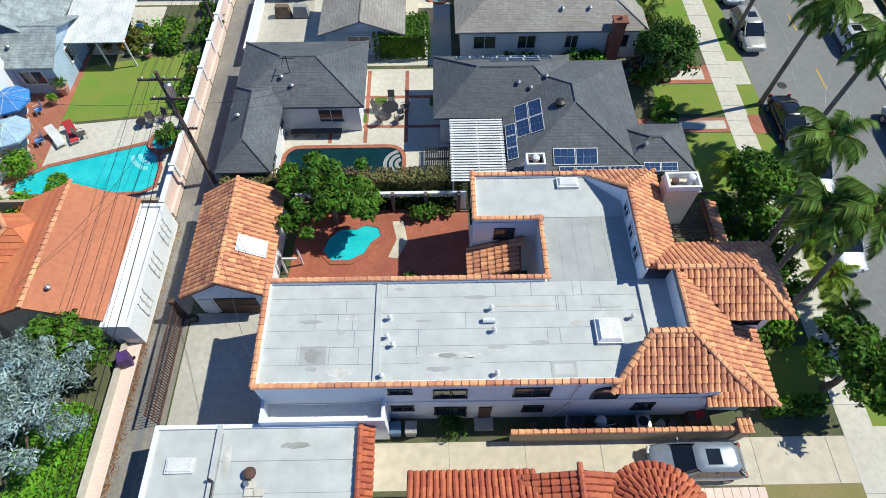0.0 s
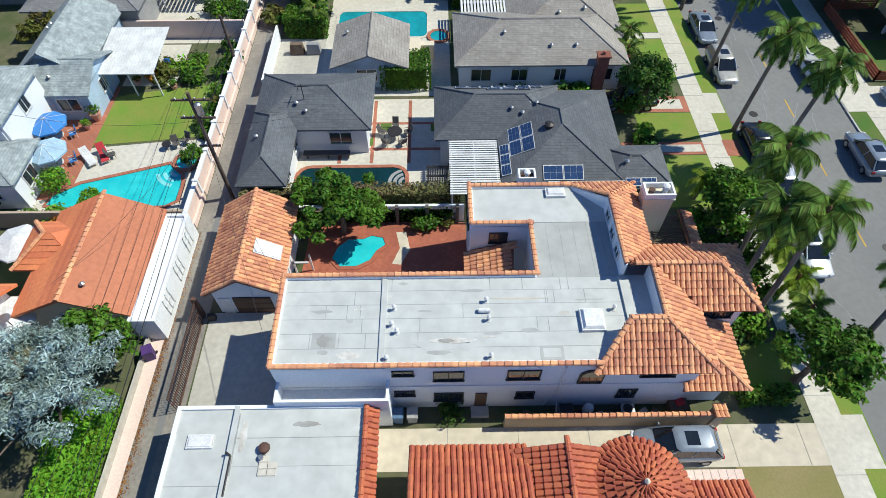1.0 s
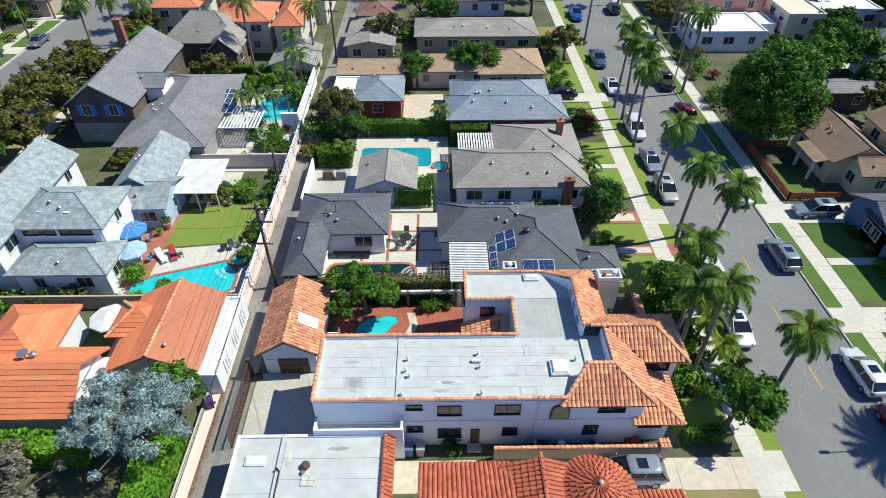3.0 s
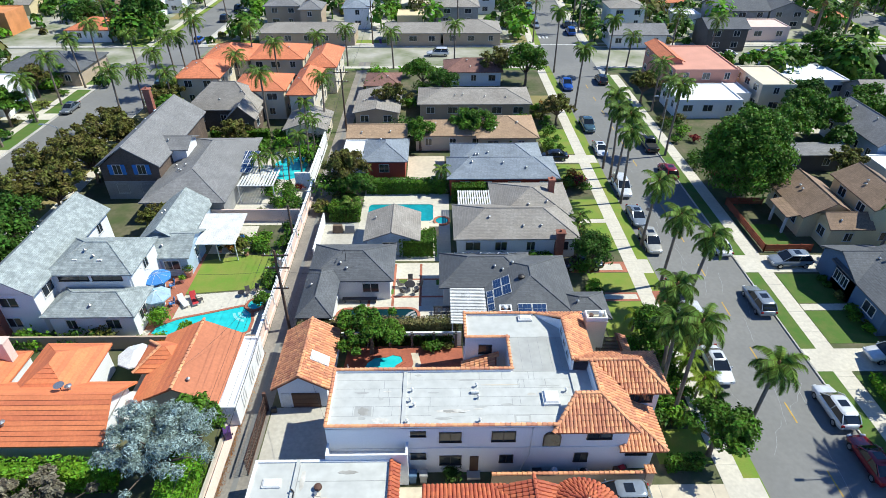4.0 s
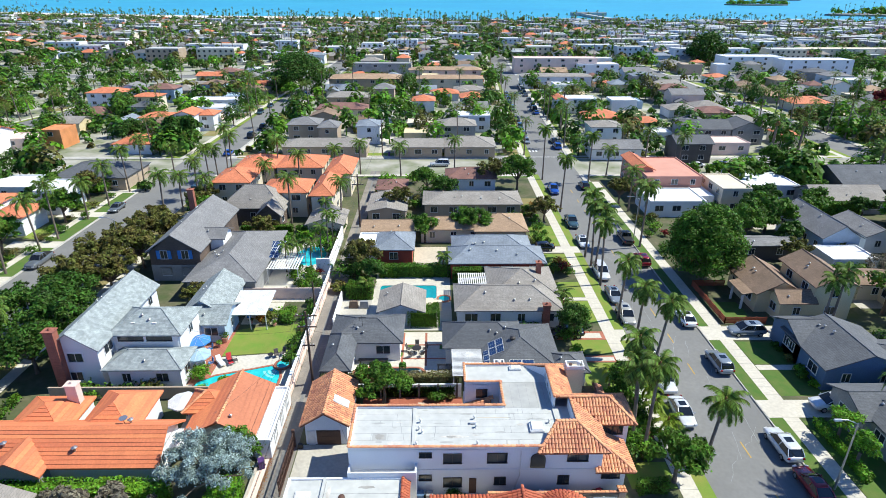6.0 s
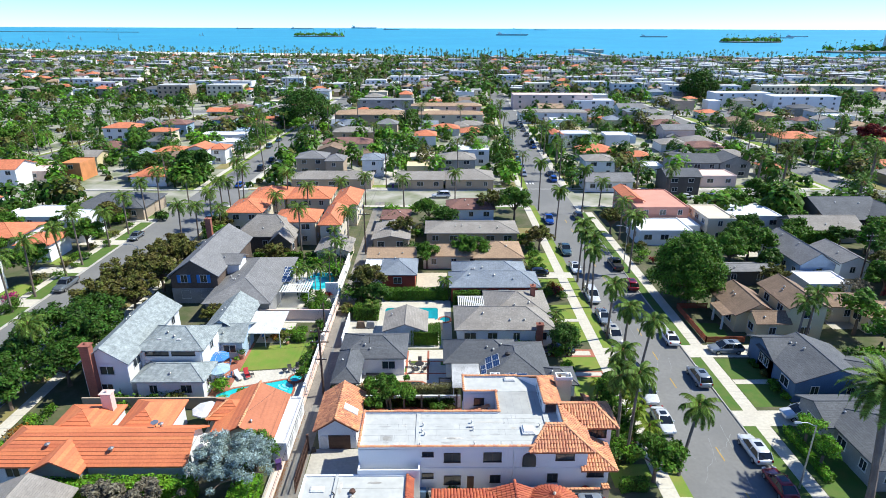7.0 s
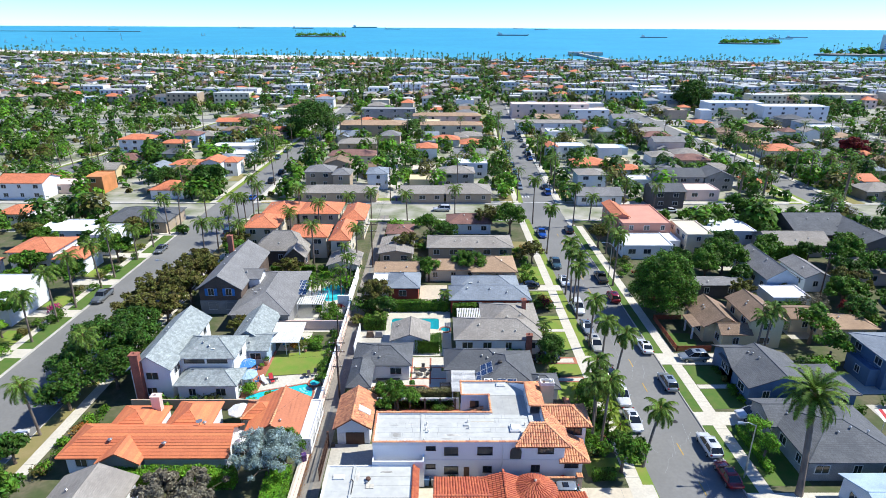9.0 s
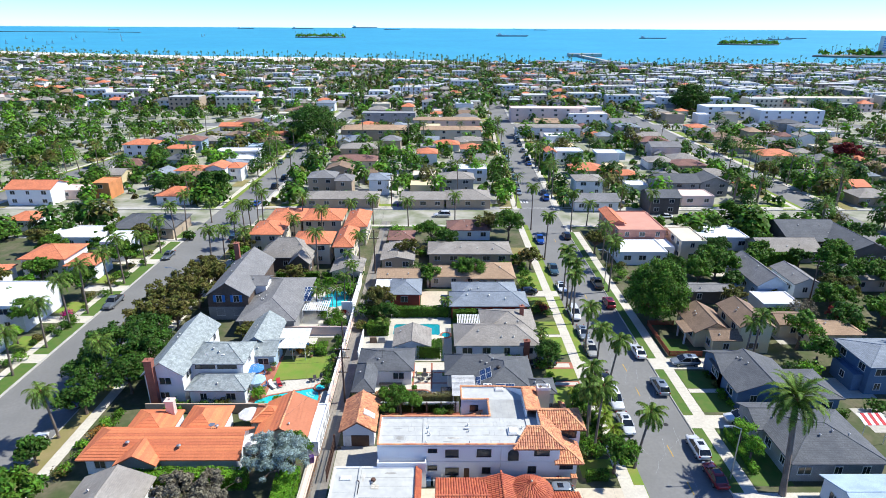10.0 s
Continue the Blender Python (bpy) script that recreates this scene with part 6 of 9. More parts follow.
for (x0, y0), (x1, y1) in (((38.6, 40.0), (38.6, 51.0)), ((38.6, 40.0), (44.2, 40.0)), ((38.6, 51.0), (43.5, 51.0))):
    n = int(math.hypot(x1 - x0, y1 - y0) / 1.4)
    for i in range(n + 1):
        x, y = x0 + (x1 - x0) * i / n, y0 + (y1 - y0) * i / n
        part("post", Geo().obox(x, y, -0.05, 0.12, 0.12, 1.15), "redwood", fe)
    for z in (0.12, 0.36, 0.6, 0.84):
        part("rail", Geo().box(min(x0, x1) - 0.03, min(y0, y1) - 0.03, z, max(x0, x1) + 0.03, max(y0, y1) + 0.03, z + 0.19), "redwood", fe)
R2 = house("bungalow", "dark blue house with a charcoal gable roof", [(43.0, 25.6, 52.3, 34.0, 3.0, 1.9, "gable", "y"), (43.0, 30.5, 47.8, 36.6, 3.0, 1.6, "gable", "x"), (50.0, 24.0, 57.0, 31.0, 3.0, 1.2, "hip", "x")], "bluewall", "sh_dark", "SW", 4)
R3 = house("bungalow", "grey house with a charcoal roof and white gable trim", [(42.6, 10.8, 54.0, 20.8, 3.0, 2.0, "hip", "x"), (41.8, 17.4, 47.0, 22.6, 2.9, 1.3, "gable", "x")], "greywall", "sh_dark", "SW", 5)
house("bungalow", "white house with a pale blue-grey gable roof", [(45.0, 0.5, 56.0, 8.4, 2.9, 1.5, "gable", "x")], "white", "paleblue", "SW", 2)
house("two_storey_house", "dark blue two-storey house with balcony and grey roof", [(64.5, 29.0, 75.0, 37.0, 5.0, 1.4, "hip", "x", "sh_blue"), (63.0, 30, 64.5, 35, 2.9, 0, "flat", "x", "membrane")], "bluewall", "sh_grey", "SW", 2)
house("bungalow", "house with a tan shingle roof behind a hedge", [(64.0, 42.6, 73.0, 47.6, 2.9, 1.2, "hip", "x", "sh_tan"), (60.8, 46.4, 66.0, 51.0, 2.8, 0.9, "gable", "x", "sh_brown")], "cream", "sh_brown", "SW", 2)
house("two_storey_house", "blue-walled house with a grey gable roof and skylights", [(63.8, 60.5, 70.0, 74.0, 4.0, 2.2, "gable", "y")], "paleblue", "sh_grey", "SW", 2)
house("garage", "garage with a worn pale flat roof", [(61.8, 54.2, 69.0, 59.8, 3.0, 0, "flat", "x", "membrane")], "white", "membrane", "S", 0, "garage")
house("garage", "dark garage with a low grey roof", [(50.0, 60.4, 59.0, 64.0, 2.8, 0.6, "gable", "x")], "dark_wall", "sh_grey", "S", 1, "garage")
house("garage", "white garage with a grey gable roof", [(73, 63, 78, 72, 3.2, 1.3, "gable", "y")], "white", "sh_grey", "SW", 1, "garage")
house("apartment_building", "pink two-storey stucco building with tile trim", [(44.0, 90.0, 55.8, 105.5, 5.6, 0, "flat", "x", "membrane"), (43.4, 94.0, 46.6, 105.8, 5.9, 0.9, "gable", "y", "orange_roof")], "pink", "membrane", "SW", 0, "building")
house("apartment_building", "cream two-storey flat-roofed stucco building", [(57.0, 83.0, 63.0, 93.5, 5.2, 0, "flat", "x", "membrane")], "cream", "membrane", "SW", 0, "building")
house("bungalow", "white single-storey stucco house with flat roofs", [(41.8, 80.5, 53.0, 89.0, 3.4, 0, "flat", "x", "membrane"), (53, 84, 56, 93, 3.3, 0, "flat", "x", "membrane")], "white", "membrane", "SW", 0)
house("bungalow", "white flat-roofed house with red trim", [(65, 90, 77, 101, 3.6, 0, "flat", "x", "membrane")], "white", "membrane", "SW", 0)
house("bungalow", "dark craftsman house with broad charcoal gables", [(86, 88, 100, 104, 3.4, 3.0, "gable", "x"), (95, 80, 106, 96, 3.4, 2.6, "gable", "y")], "dark_wall", "sh_dark", "SW", 2)
house("bungalow", "grey house with a low brown-grey roof", [(76, 82, 90, 90, 3.0, 2.0, "gable", "x")], "greywall", "sh_warm", "SW", 2)

# ---- walls and fences beside the alley ----
wl = thing("alley_wall", (-17.0, 30, 0), "white and pink rendered wall along an alley", "wall")
for i in range(10):
    y = 24.4 + i * 3.1
    part("wall_panel", Geo().box(-17.15, y, -0.05, -16.95, y + 2.9, 1.55), "pale_pink", wl)
    part("wall_coping", Geo().box(-17.2, y, 1.55, -16.9, y + 2.9, 1.68), "white", wl)
    part("pier", Geo().box(-17.25, y + 2.9, -0.05, -16.85, y + 3.1, 1.8), "white", wl)
    part("plinth", Geo().box(-16.93, y, -0.05, -16.75, y + 2.9, 0.5), "pale_pink", wl)
wl = thing("alley_wall", (-17.0, 0, 0), "white rendered wall along an alley", "wall")
part("wall_panel", Geo().box(-17.6, -20, -0.05, -17.45, 15.5, 0.5), "concrete", wl)
wl = thing("alley_wall", (-17.0, 62, 0), "tall white wall beside a pool yard", "wall")
part("wall_panel", Geo().box(-17.6, 56, -0.05, -17.35, 70, 2.4), "white", wl)
part("wall_panel", Geo().box(-19.5, 55.6, -0.05, -17.35, 56, 2.6), "white", wl)
solo("yard_wall", Geo().box(-14.3, 38.9, -0.05, -14.15, 46.8, 1.6), "white", "white yard wall beside the alley", "wall")
solo("yard_wall", Geo().box(-43, 24.6, -0.05, -17.3, 24.8, 1.6), "tan", "grey-brown block wall between two gardens", "wall")
solo("yard_wall", Geo().box(-29.0, 47.3, -0.05, -17.3, 47.5, 1.8), "pale_pink", "pale pink wall behind a lawn", "wall")
gt = thing("sliding_gate", (-14.6, 14, 0), "rusty steel sliding gate with mesh bars", "gate")
part("gate_frame", Geo().box(-14.65, 10.9, 0.05, -14.57, 17.1, 0.13).box(-14.65, 10.9, 1.72, -14.57, 17.1, 1.8).box(-14.65, 10.9, 0.9, -14.57, 17.1, 0.96), "rust", gt)
for i in range(42):
    y = 10.9 + i * 0.15
    part("bar", Geo().box(-14.63, y, 0.1, -14.59, y + 0.035, 1.9), "rust", gt)
part("gate_post", Geo().box(-14.75, 17.1, -0.05, -14.5, 17.35, 2.1), "rust", gt)
solo("gate_motor", Geo().obox(-14.0, 17.0, 0, 0.5, 0.35, 0.5, 0.2, 0.04), "dark_metal", "dark gate motor box beside a gate", "box")


# ---- poles, wires, lamps ----
def pole(x, y, h, arms, label):
    root = thing("utility_pole", (x, y, 0), label, "utility pole", "utility poles")
    part("shaft", Geo().tube((x, y, -0.2), (x, y, h), 0.16, 0.11, 9), "pole_wood", root)
    for z, l in arms:
        part("crossarm", Geo().box(x - l / 2, y - 0.06, z, x + l / 2, y + 0.06, z + 0.12), "pole_wood", root)
        for i in range(4):
            u = x - l / 2 + l * (i + 0.5) / 4
            part("insulator", Geo().lathe(u, y, [(0.04, z + 0.12), (0.05, z + 0.2), (0.03, z + 0.26)], 7), "trim", root)
    return root


P1 = pole(-14.75, 27.2, 9.6, ((9.0, 2.4), (7.6, 2.2), (5.2, 1.4)), "tall timber utility pole with crossarms and transformer")
part("transformer", Geo().lathe(-14.4, 27.1, [(0.2, 8.0), (0.22, 8.1), (0.22, 8.8), (0.1, 8.9)], 10), "metal", P1)
pole(-15.0, 75.5, 10.5, ((9.9, 2.4), (8.4, 2.2)), "tall timber utility pole with crossarms")
pole(-15.0, 121.0 + 6, 10.5, ((9.9, 2.4), (8.4, 2.2)), "tall timber utility pole with crossarms")
pole(-14.9, -22, 10, ((9.4, 2.4), (8.0, 2.2)), "tall timber utility pole with crossarms")
pole(73.5, 58.5, 10.5, ((9.9, 2.2), (9.0, 1.6)), "dark timber utility pole behind houses")
pole(-17.2, 42.1, 5.5, (), "short timber pole beside an alley wall")
g = Geo()
for (xa, ya, za), (xb, yb, zb) in (((-14.9, -22, 9.5), (-14.75, 27.2, 9.1)), ((-14.75, 27.2, 9.1), (-15, 75.5, 10)), ((-15, 75.5, 10), (-15, 127, 10))):
    for off in (-1.0, -0.4, 0.4, 1.0):
        pts = []
        for i in range(13):
            k = i / 12
            pts.append((xa + (xb - xa) * k + off, ya + (yb - ya) * k, za + (zb - za) * k - 1.2 * 4 * k * (1 - k) + 0.15))
        g.path(pts, [0.012] * 13, 3)
    pts = [(xa + (xb - xa) * i / 12, ya + (yb - ya) * i / 12, (za + (zb - za) * i / 12) - 2.0 - 1.4 * 4 * i / 12 * (1 - i / 12)) for i in range(13)]
    g.path(pts, [0.025] * 13, 3)
for tx, ty, tz in ((-9, 17, 3.9), (-22, 17, 4.2), (-31, 31, 5.2), (-8, 33, 3.8), (-8, 11, 5.4)):
    pts = [(-14.75 + (tx + 14.75) * i / 10, 27.2 + (ty - 27.2) * i / 10, 7.4 + (tz - 7.4) * i / 10 - 0.8 * 4 * i / 10 * (1 - i / 10)) for i in range(11)]
    g.path(pts, [0.012] * 11, 3)
solo("overhead_wires", g, "dark_metal", "thin dark overhead wires above the alley", "wires", kind="structure")


def street_lamp(x, y, h, arm, turn, label="pale metal street lamp with a curved arm"):
    root = thing("street_lamp", (x, y, 0), label, "street lamp", "street lamps")
    c, s = math.cos(turn), math.sin(turn)
    part("pole", Geo().tube((x, y, -0.1), (x, y, h), 0.1, 0.06, 8), "metal", root)
    part("arm", Geo().path([(x, y, h - 0.1), (x + c * arm * 0.5, y + s * arm * 0.5, h + 0.35), (x + c * arm, y + s * arm, h + 0.4)], [0.045, 0.04, 0.035]), "metal", root)
    part("lamp_head", Geo().obox(x + c * arm, y + s * arm, h + 0.32, 0.7, 0.26, 0.14, turn, 0.05), "metal", root)


street_lamp(35.6, 11.3, 7.6, 1.9, math.pi)
street_lamp(35.6, 70, 7.6, 1.9, math.pi)
street_lamp(-52.2, 60, 7.6, 1.9, math.pi)
street_lamp(-52.2, 28, 5.0, 0.3, math.pi)

house("bungalow", "low house with grey-brown shingle gable roofs", [(-42.0, -3.0, -34.5, 8.4, 2.8, 1.8, "gable", "y"), (-36, -3, -29, 4.5, 2.8, 1.5, "gable", "x")], "white", "sh_warm", "S", 2)

# ---- trees ----
tree(-6.3, 23.9, 4.6, 3.4, "leaf", "broad bright green tree beside a small pool", 13500, 0.133, 2, rz=1.5)
tree(20.4, 24.2, 4.6, 2.5, "leaf", "dense rounded green tree in a front garden", 12000, 0.125, 3, rz=2.0)
tree(21.3, 12.3, 5.0, 2.6, "leaf", "loose green street tree beside the pavement", 9750, 0.14, 4, rz=1.7, clumps=20)
tree(17.0, 36.4, 5.0, 2.2, "leaf_dark", "dark airy tree beside a brick drive", 8250, 0.125, 5, rz=2.0, clumps=22)
tree(-19.3, 14.0, 4.8, 2.0, "leaf", "rounded green tree beside the alley", 9750, 0.133, 6, rz=2.0)
tree(-20.3, 10.6, 6.4, 3.6, "leaf_silver", "silvery blue-leaved tree with twisted branches", 30000, 0.115, 7, rz=2.4, clumps=30)
tree(-28.6, 5.6, 4.8, 4.4, "leaf_bare", "wide grey-brown tree with fine bare twigs", 21000, 0.156, 8, rz=2.2, clumps=30)
tree(40.4, 52.6, 12.4, 4.6, "leaf", "very large dense egg-shaped green tree", 44000, 0.18, 9, rz=6.0, clumps=70)
for i, (x, y, h, r) in enumerate(((-53.0, 30.5, 7.0, 4.2), (-47.5, 29.5, 6.4, 4.2), (-53.5, 37.5, 7.4, 4.6), (-47.6, 36.0, 7.6, 4.4), (-50.0, 42.0, 7.0, 4.2), (-51.5, 24.5, 5.6, 3.4))):
    tree(x, y, h, r, "leaf_dark", "wide dark green ficus with a joined canopy", 8500, 0.19, 500 + i, rz=h * 0.40, clumps=18, group="ficus row")
for i, (x, y, h, r) in enumerate(((-53.0, 48.0, 6.4, 3.8), (-48.6, 49.5, 6.0, 3.6), (-52.5, 55.5, 6.8, 4.0), (-48.0, 58.0, 6.6, 3.8), (-51.5, 63.0, 6.6, 3.8), (-47.0, 66.5, 6.0, 3.2), (-50.5, 70, 6, 3.2))):
    tree(x, y, h, r, "leaf_olive", "olive-brown spreading street tree", 7000, 0.2, 520 + i, rz=h * 0.40, clumps=16, group="olive street trees")
tree(-12.4, 55.0, 6.2, 2.4, "leaf_olive", "tall olive-green tree at the alley edge", 9750, 0.156, 14, rz=2.8)
tree(-10.5, 51.8, 4.5, 2.3, "leaf_dark", "dark shrubby tree behind a pool", 5000, 0.156, 15)
tree(-2.5, 68.0, 5.2, 2.7, "leaf", "dense rounded green tree in a yard", 5000, 0.156, 16, rz=1.9)
tree(6.0, 70.5, 5.8, 3.7, "leaf", "dense rounded green tree in a yard", 9000, 0.172, 17, rz=2.2)
tree(20.5, 78.0, 5.0, 2.6, "leaf_olive", "bushy grey-green tree by the pavement", 5000, 0.172, 18)
tree(17.6, 97.0, 8.4, 3.9, "leaf", "bright green ivy-covered tree", 11250, 0.203, 20, rz=3.4)
tree(12.6, 99.5, 6.8, 3.2, "leaf_olive", "olive-green garden tree near a corner", 5000, 0.187, 21)
tree(60.5, 72.0, 7.5, 4.4, "leaf", "large green garden tree behind houses", 13500, 0.218, 22, rz=3.2)
tree(55.5, 69.0, 6.5, 4.2, "leaf", "large green garden tree behind houses", 12000, 0.218, 23, rz=2.8)
tree(62.0, 78.5, 6.0, 3.2, "leaf_dark", "dark green garden tree behind houses", 9000, 0.203, 24)
tree(57.5, 57.0, 5.0, 2.6, "leaf_olive", "grey-green garden tree behind houses", 5000, 0.172, 25)
tree(76.0, 56.0, 6.0, 4.0, "leaf", "large green garden tree behind houses", 10500, 0.218, 26)
tree(80.0, 60.0, 6.0, 3.4, "leaf_olive", "olive-green garden tree behind houses", 9000, 0.203, 27)
tree(74.0, 51.0, 4.0, 2.0, "leaf_red", "red-leaved ornamental tree behind houses", 3500, 0.14, 28)
tree(68.0, 52.0, 4.5, 2.6, "leaf_bare", "leafless tree with fine grey twigs", 3000, 0.094, 29)
tree(39.6, 17.4, 4.0, 1.7, "leaf_bright", "young light green street tree", 2200, 0.125, 30, rz=1.3)
tree(39.3, 14.0, 4.0, 1.6, "leaf_bright", "young light green street tree", 2200, 0.125, 31, rz=1.3)
tree(44.6, 17.2, 3.0, 1.3, "leaf_rust", "rust-coloured shrubby tree before a porch", 2600, 0.109, 32)
tree(-7.5, 83.0, 5.5, 3.0, "leaf_olive", "open grey-green garden tree", 4500, 0.172, 33)
tree(-2.5, 94.0, 6.4, 3.2, "leaf", "dense green garden tree", 5000, 0.187, 34)
tree(1.5, 90.5, 5.6, 3.0, "leaf_dark", "dark rounded garden tree", 4000, 0.172, 35)
tree(-34.4, 45.0, 3.6, 1.7, "leaf_olive", "small open tree in a courtyard", 3500, 0.125, 36)
tree(-17.9, 30.2, 2.4, 0.9, "leaf", "small leafy tree beside a spa", 2700, 0.094, 37, name="small_tree")
tree(-24.6, 26.5, 1.6, 1.0, "leaf_bright", "low leafy plant at the pool edge", 1500, 0.094, 38, name="small_tree")
for i, (x, y, h, r, m) in enumerate(((-73, 62, 7, 3.6, "leaf"), (-76, 50, 6, 3.2, "leaf"), (-72, 78, 6.5, 3.2, "leaf"), (-80, 40, 6, 3.0, "leaf_dark"), (-75, 92, 6, 3.0, "leaf_olive"),
                                  (-72, 136, 9, 5.8, "leaf_dark"), (-87, 136, 8, 4.5, "leaf_dark"), (-78, 84, 5, 2.6, "leaf"), (-88, 58, 5, 3, "leaf_bright"), (-92, 84, 6, 3.4, "leaf"), (-75, 30, 5, 2.8, "leaf_olive"), (-86, 70, 6, 3.4, "leaf"), (38, 88, 6, 2.6, "leaf_olive"), (57.5, 100, 6, 2.4, "leaf"),
                                  (-159, 183, 8, 5, "leaf"), (-132, 181, 7, 4, "leaf"), (167, 188, 9, 6, "leaf_red"), (-59, 214, 7, 3.6, "leaf_bright"), (118, 160, 7, 4, "leaf_olive"), (82, 110, 7, 3.5, "leaf"), (90, 76, 7, 4, "leaf"), (84, 66, 6, 4, "leaf_dark"), (-32, 70, 4, 2.5, "leaf_olive"), (52, 74.5, 5, 3, "leaf_dark"),
                                  (66, 84, 6, 4, "leaf_dark"), (72, 77, 5.5, 3.6, "leaf"), (82, 50, 6, 4, "leaf"), (95, 62, 6, 4.5, "leaf"), (-52, 14, 4.0, 1.6, "leaf_dark"), (-49, 4, 7, 4.2, "leaf"), (46, 60, 5, 2.5, "leaf_olive"))):
    tree(x, y, h, r, m, "leafy garden tree standing among houses", min(6500, int(1400 + 280 * r * r)), 0.25 if r < 5 else 0.42, 60 + i)

rg = random.Random(63)
BEDS = ((-104, 18, -73, 106, 52), (58, 36, 110, 104, 38), (76, 12, 112, 60, 22), (-48, 72, -46.2, 108, 5))
for x0, y0, x1, y1, n in BEDS:
    for i in range(n):
        x, y, r = rg.uniform(x0, x1), rg.uniform(y0, y1), rg.choice((1.3, 1.6, 2.0, 2.5, 3.0))
        tree(x, y, r * rg.uniform(1.6, 2.2) + 1.0, r, rg.choice(("leaf", "leaf", "leaf_dark", "leaf_dark", "leaf_olive", "leaf_bright")), "bushy garden tree among the houses", int(260 + 240 * r * r), 0.26, 1500 + i + int(x0), clumps=9)
tree(-59.5, 234.0, 15.8, 10.0, "leaf_dark", "huge dark dome-shaped tree beside the street", 15000, 0.4, 91, rz=7.3, clumps=70)
tree(164.0, 341.5, 17.2, 9.8, "leaf_dark", "huge dark rounded tree among flat-roofed blocks", 9000, 0.55, 92, rz=8.0, clumps=70)
# hedges and shrubs
hedge(-13.2, 25.15, 2.0, 26.4, 2.5, "hedge_brown", "tall hedge browned by the sun on top", 70)
hedge(-12.8, 24.6, 1.5, 25.1, 1.6, "hedge", "green creeper on a garden wall", 60, seed=5)
hedge(-4.3, 39.3, -0.2, 42.3, 2.3, "hedge", "tall clipped green hedge beside a shed", 60, seed=6)
hedge(-9.6, 54.0, 1.5, 55.6, 2.0, "hedge", "long clipped green hedge beside a pool", 50, 0.13, seed=7)
hedge(2.0, 51.8, 6.6, 53.4, 2.4, "hedge", "clipped green hedge beside a garden", 50, 0.13, seed=8)
hedge(-13.6, 46.9, -9.9, 49.2, 2.2, "hedge", "clipped green hedge beside a garden", 50, 0.13, seed=9)
hedge(-20.4, -4.0, -17.75, 11.6, 2.0, "leaf_bright", "long bright green hedge along the alley", 60, seed=10)
hedge(-39.5, 9.6, -24.0, 11.2, 2.2, "leaf_bright", "clipped yellow-green hedge before a house", 50, 0.13, seed=11)
hedge(17.6, 10.6, 20.2, 11.6, 1.4, "hedge", "clipped green hedge beside a garden", 70, seed=12)
hedge(43.8, 23.9, 47.5, 24.5, 0.9, "hedge", "low clipped green hedge by a drive", 60, seed=13)
hedge(38.6, 12.0, 39.5, 20.0, 0.9, "leaf_bright", "low clipped hedge along the pavement", 60, seed=14)
hedge(48.5, 8.9, 56, 9.8, 1.6, "hedge", "clipped green hedge beside a garden", 50, seed=15)
hedge(46, 22.8, 58, 23.6, 1.5, "hedge", "clipped green hedge beside a wall", 45, seed=16)
hedge(-36.5, 72.0, -27.0, 73.2, 1.6, "hedge", "clipped green hedge beside a garden", 40, 0.16, seed=17)
hedge(80, 92, 84, 104, 3.0, "hedge", "tall green hedge behind the houses", 25, 0.25, seed=18)
hedge(66, 80, 84, 81.5, 3.0, "hedge", "tall green hedge behind the houses", 25, 0.25, seed=19)
hedge(-92, 96, -75, 98, 2.6, "leaf_bright", "tall green hedge along a side street", 25, 0.25, seed=20)
spots = []
rb = random.Random(21)
for x0, y0, x1, y1, n, h in ((17.4, 15.0, 21.3, 24.5, 26, 1.1), (15.8, 31.0, 17.2, 46, 12, 1.2), (-19.0, 33.5, -17.6, 46, 12, 0.9), (-25.5, 40.6, -19.0, 43.5, 16, 0.9), (-30.5, 25.0, -22, 25.8, 8, 0.9),
                        (16.0, 53, 20.5, 58, 8, 1.3), (42.2, 24.8, 43.4, 35, 10, 0.7), (-27, 24.0, -24, 25.0, 4, 0.8), (-40, 24.9, -31, 26.0, 8, 1.3), (17, 66, 20, 92, 16, 1.3), (38.3, 52, 42, 80, 18, 1.4),
                        (-49, 12, -45.6, 24, 8, 1.2), (-1.5, 24.2, 1.6, 24.7, 4, 0.8), (-49, 72, -46, 108, 14, 1.4), (-72, 20, -69, 104, 30, 1.2), (-24, 48.5, -18.5, 57, 16, 1.3), (2.5, 38.0, 15, 38.7, 10, 0.8)):
    for i in range(n):
        spots.append((rb.uniform(x0, x1), rb.uniform(y0, y1), h * rb.uniform(0.6, 1.3)))
for i, (x, y, h) in enumerate(spots):
    m = rb.choice(("leaf", "leaf_dark", "leaf_bright", "leaf", "hedge", "leaf_olive"))
    if rb.random() < 0.06:
        m = rb.choice(("bougainvillea", "leaf_red", "leaf_rust"))
    word = {"bougainvillea": "magenta flowering shrub", "leaf_red": "red-leaved shrub", "leaf_rust": "rust-coloured shrub", "leaf_dark": "dark green rounded shrub", "leaf_bright": "light green leafy shrub", "leaf_olive": "olive-green garden shrub"}.get(m, "rounded green garden shrub")
    bush(x, y, h * rb.uniform(0.7, 1.0), h, m, word + " in a planted bed", 300, 0.155, 100 + i)
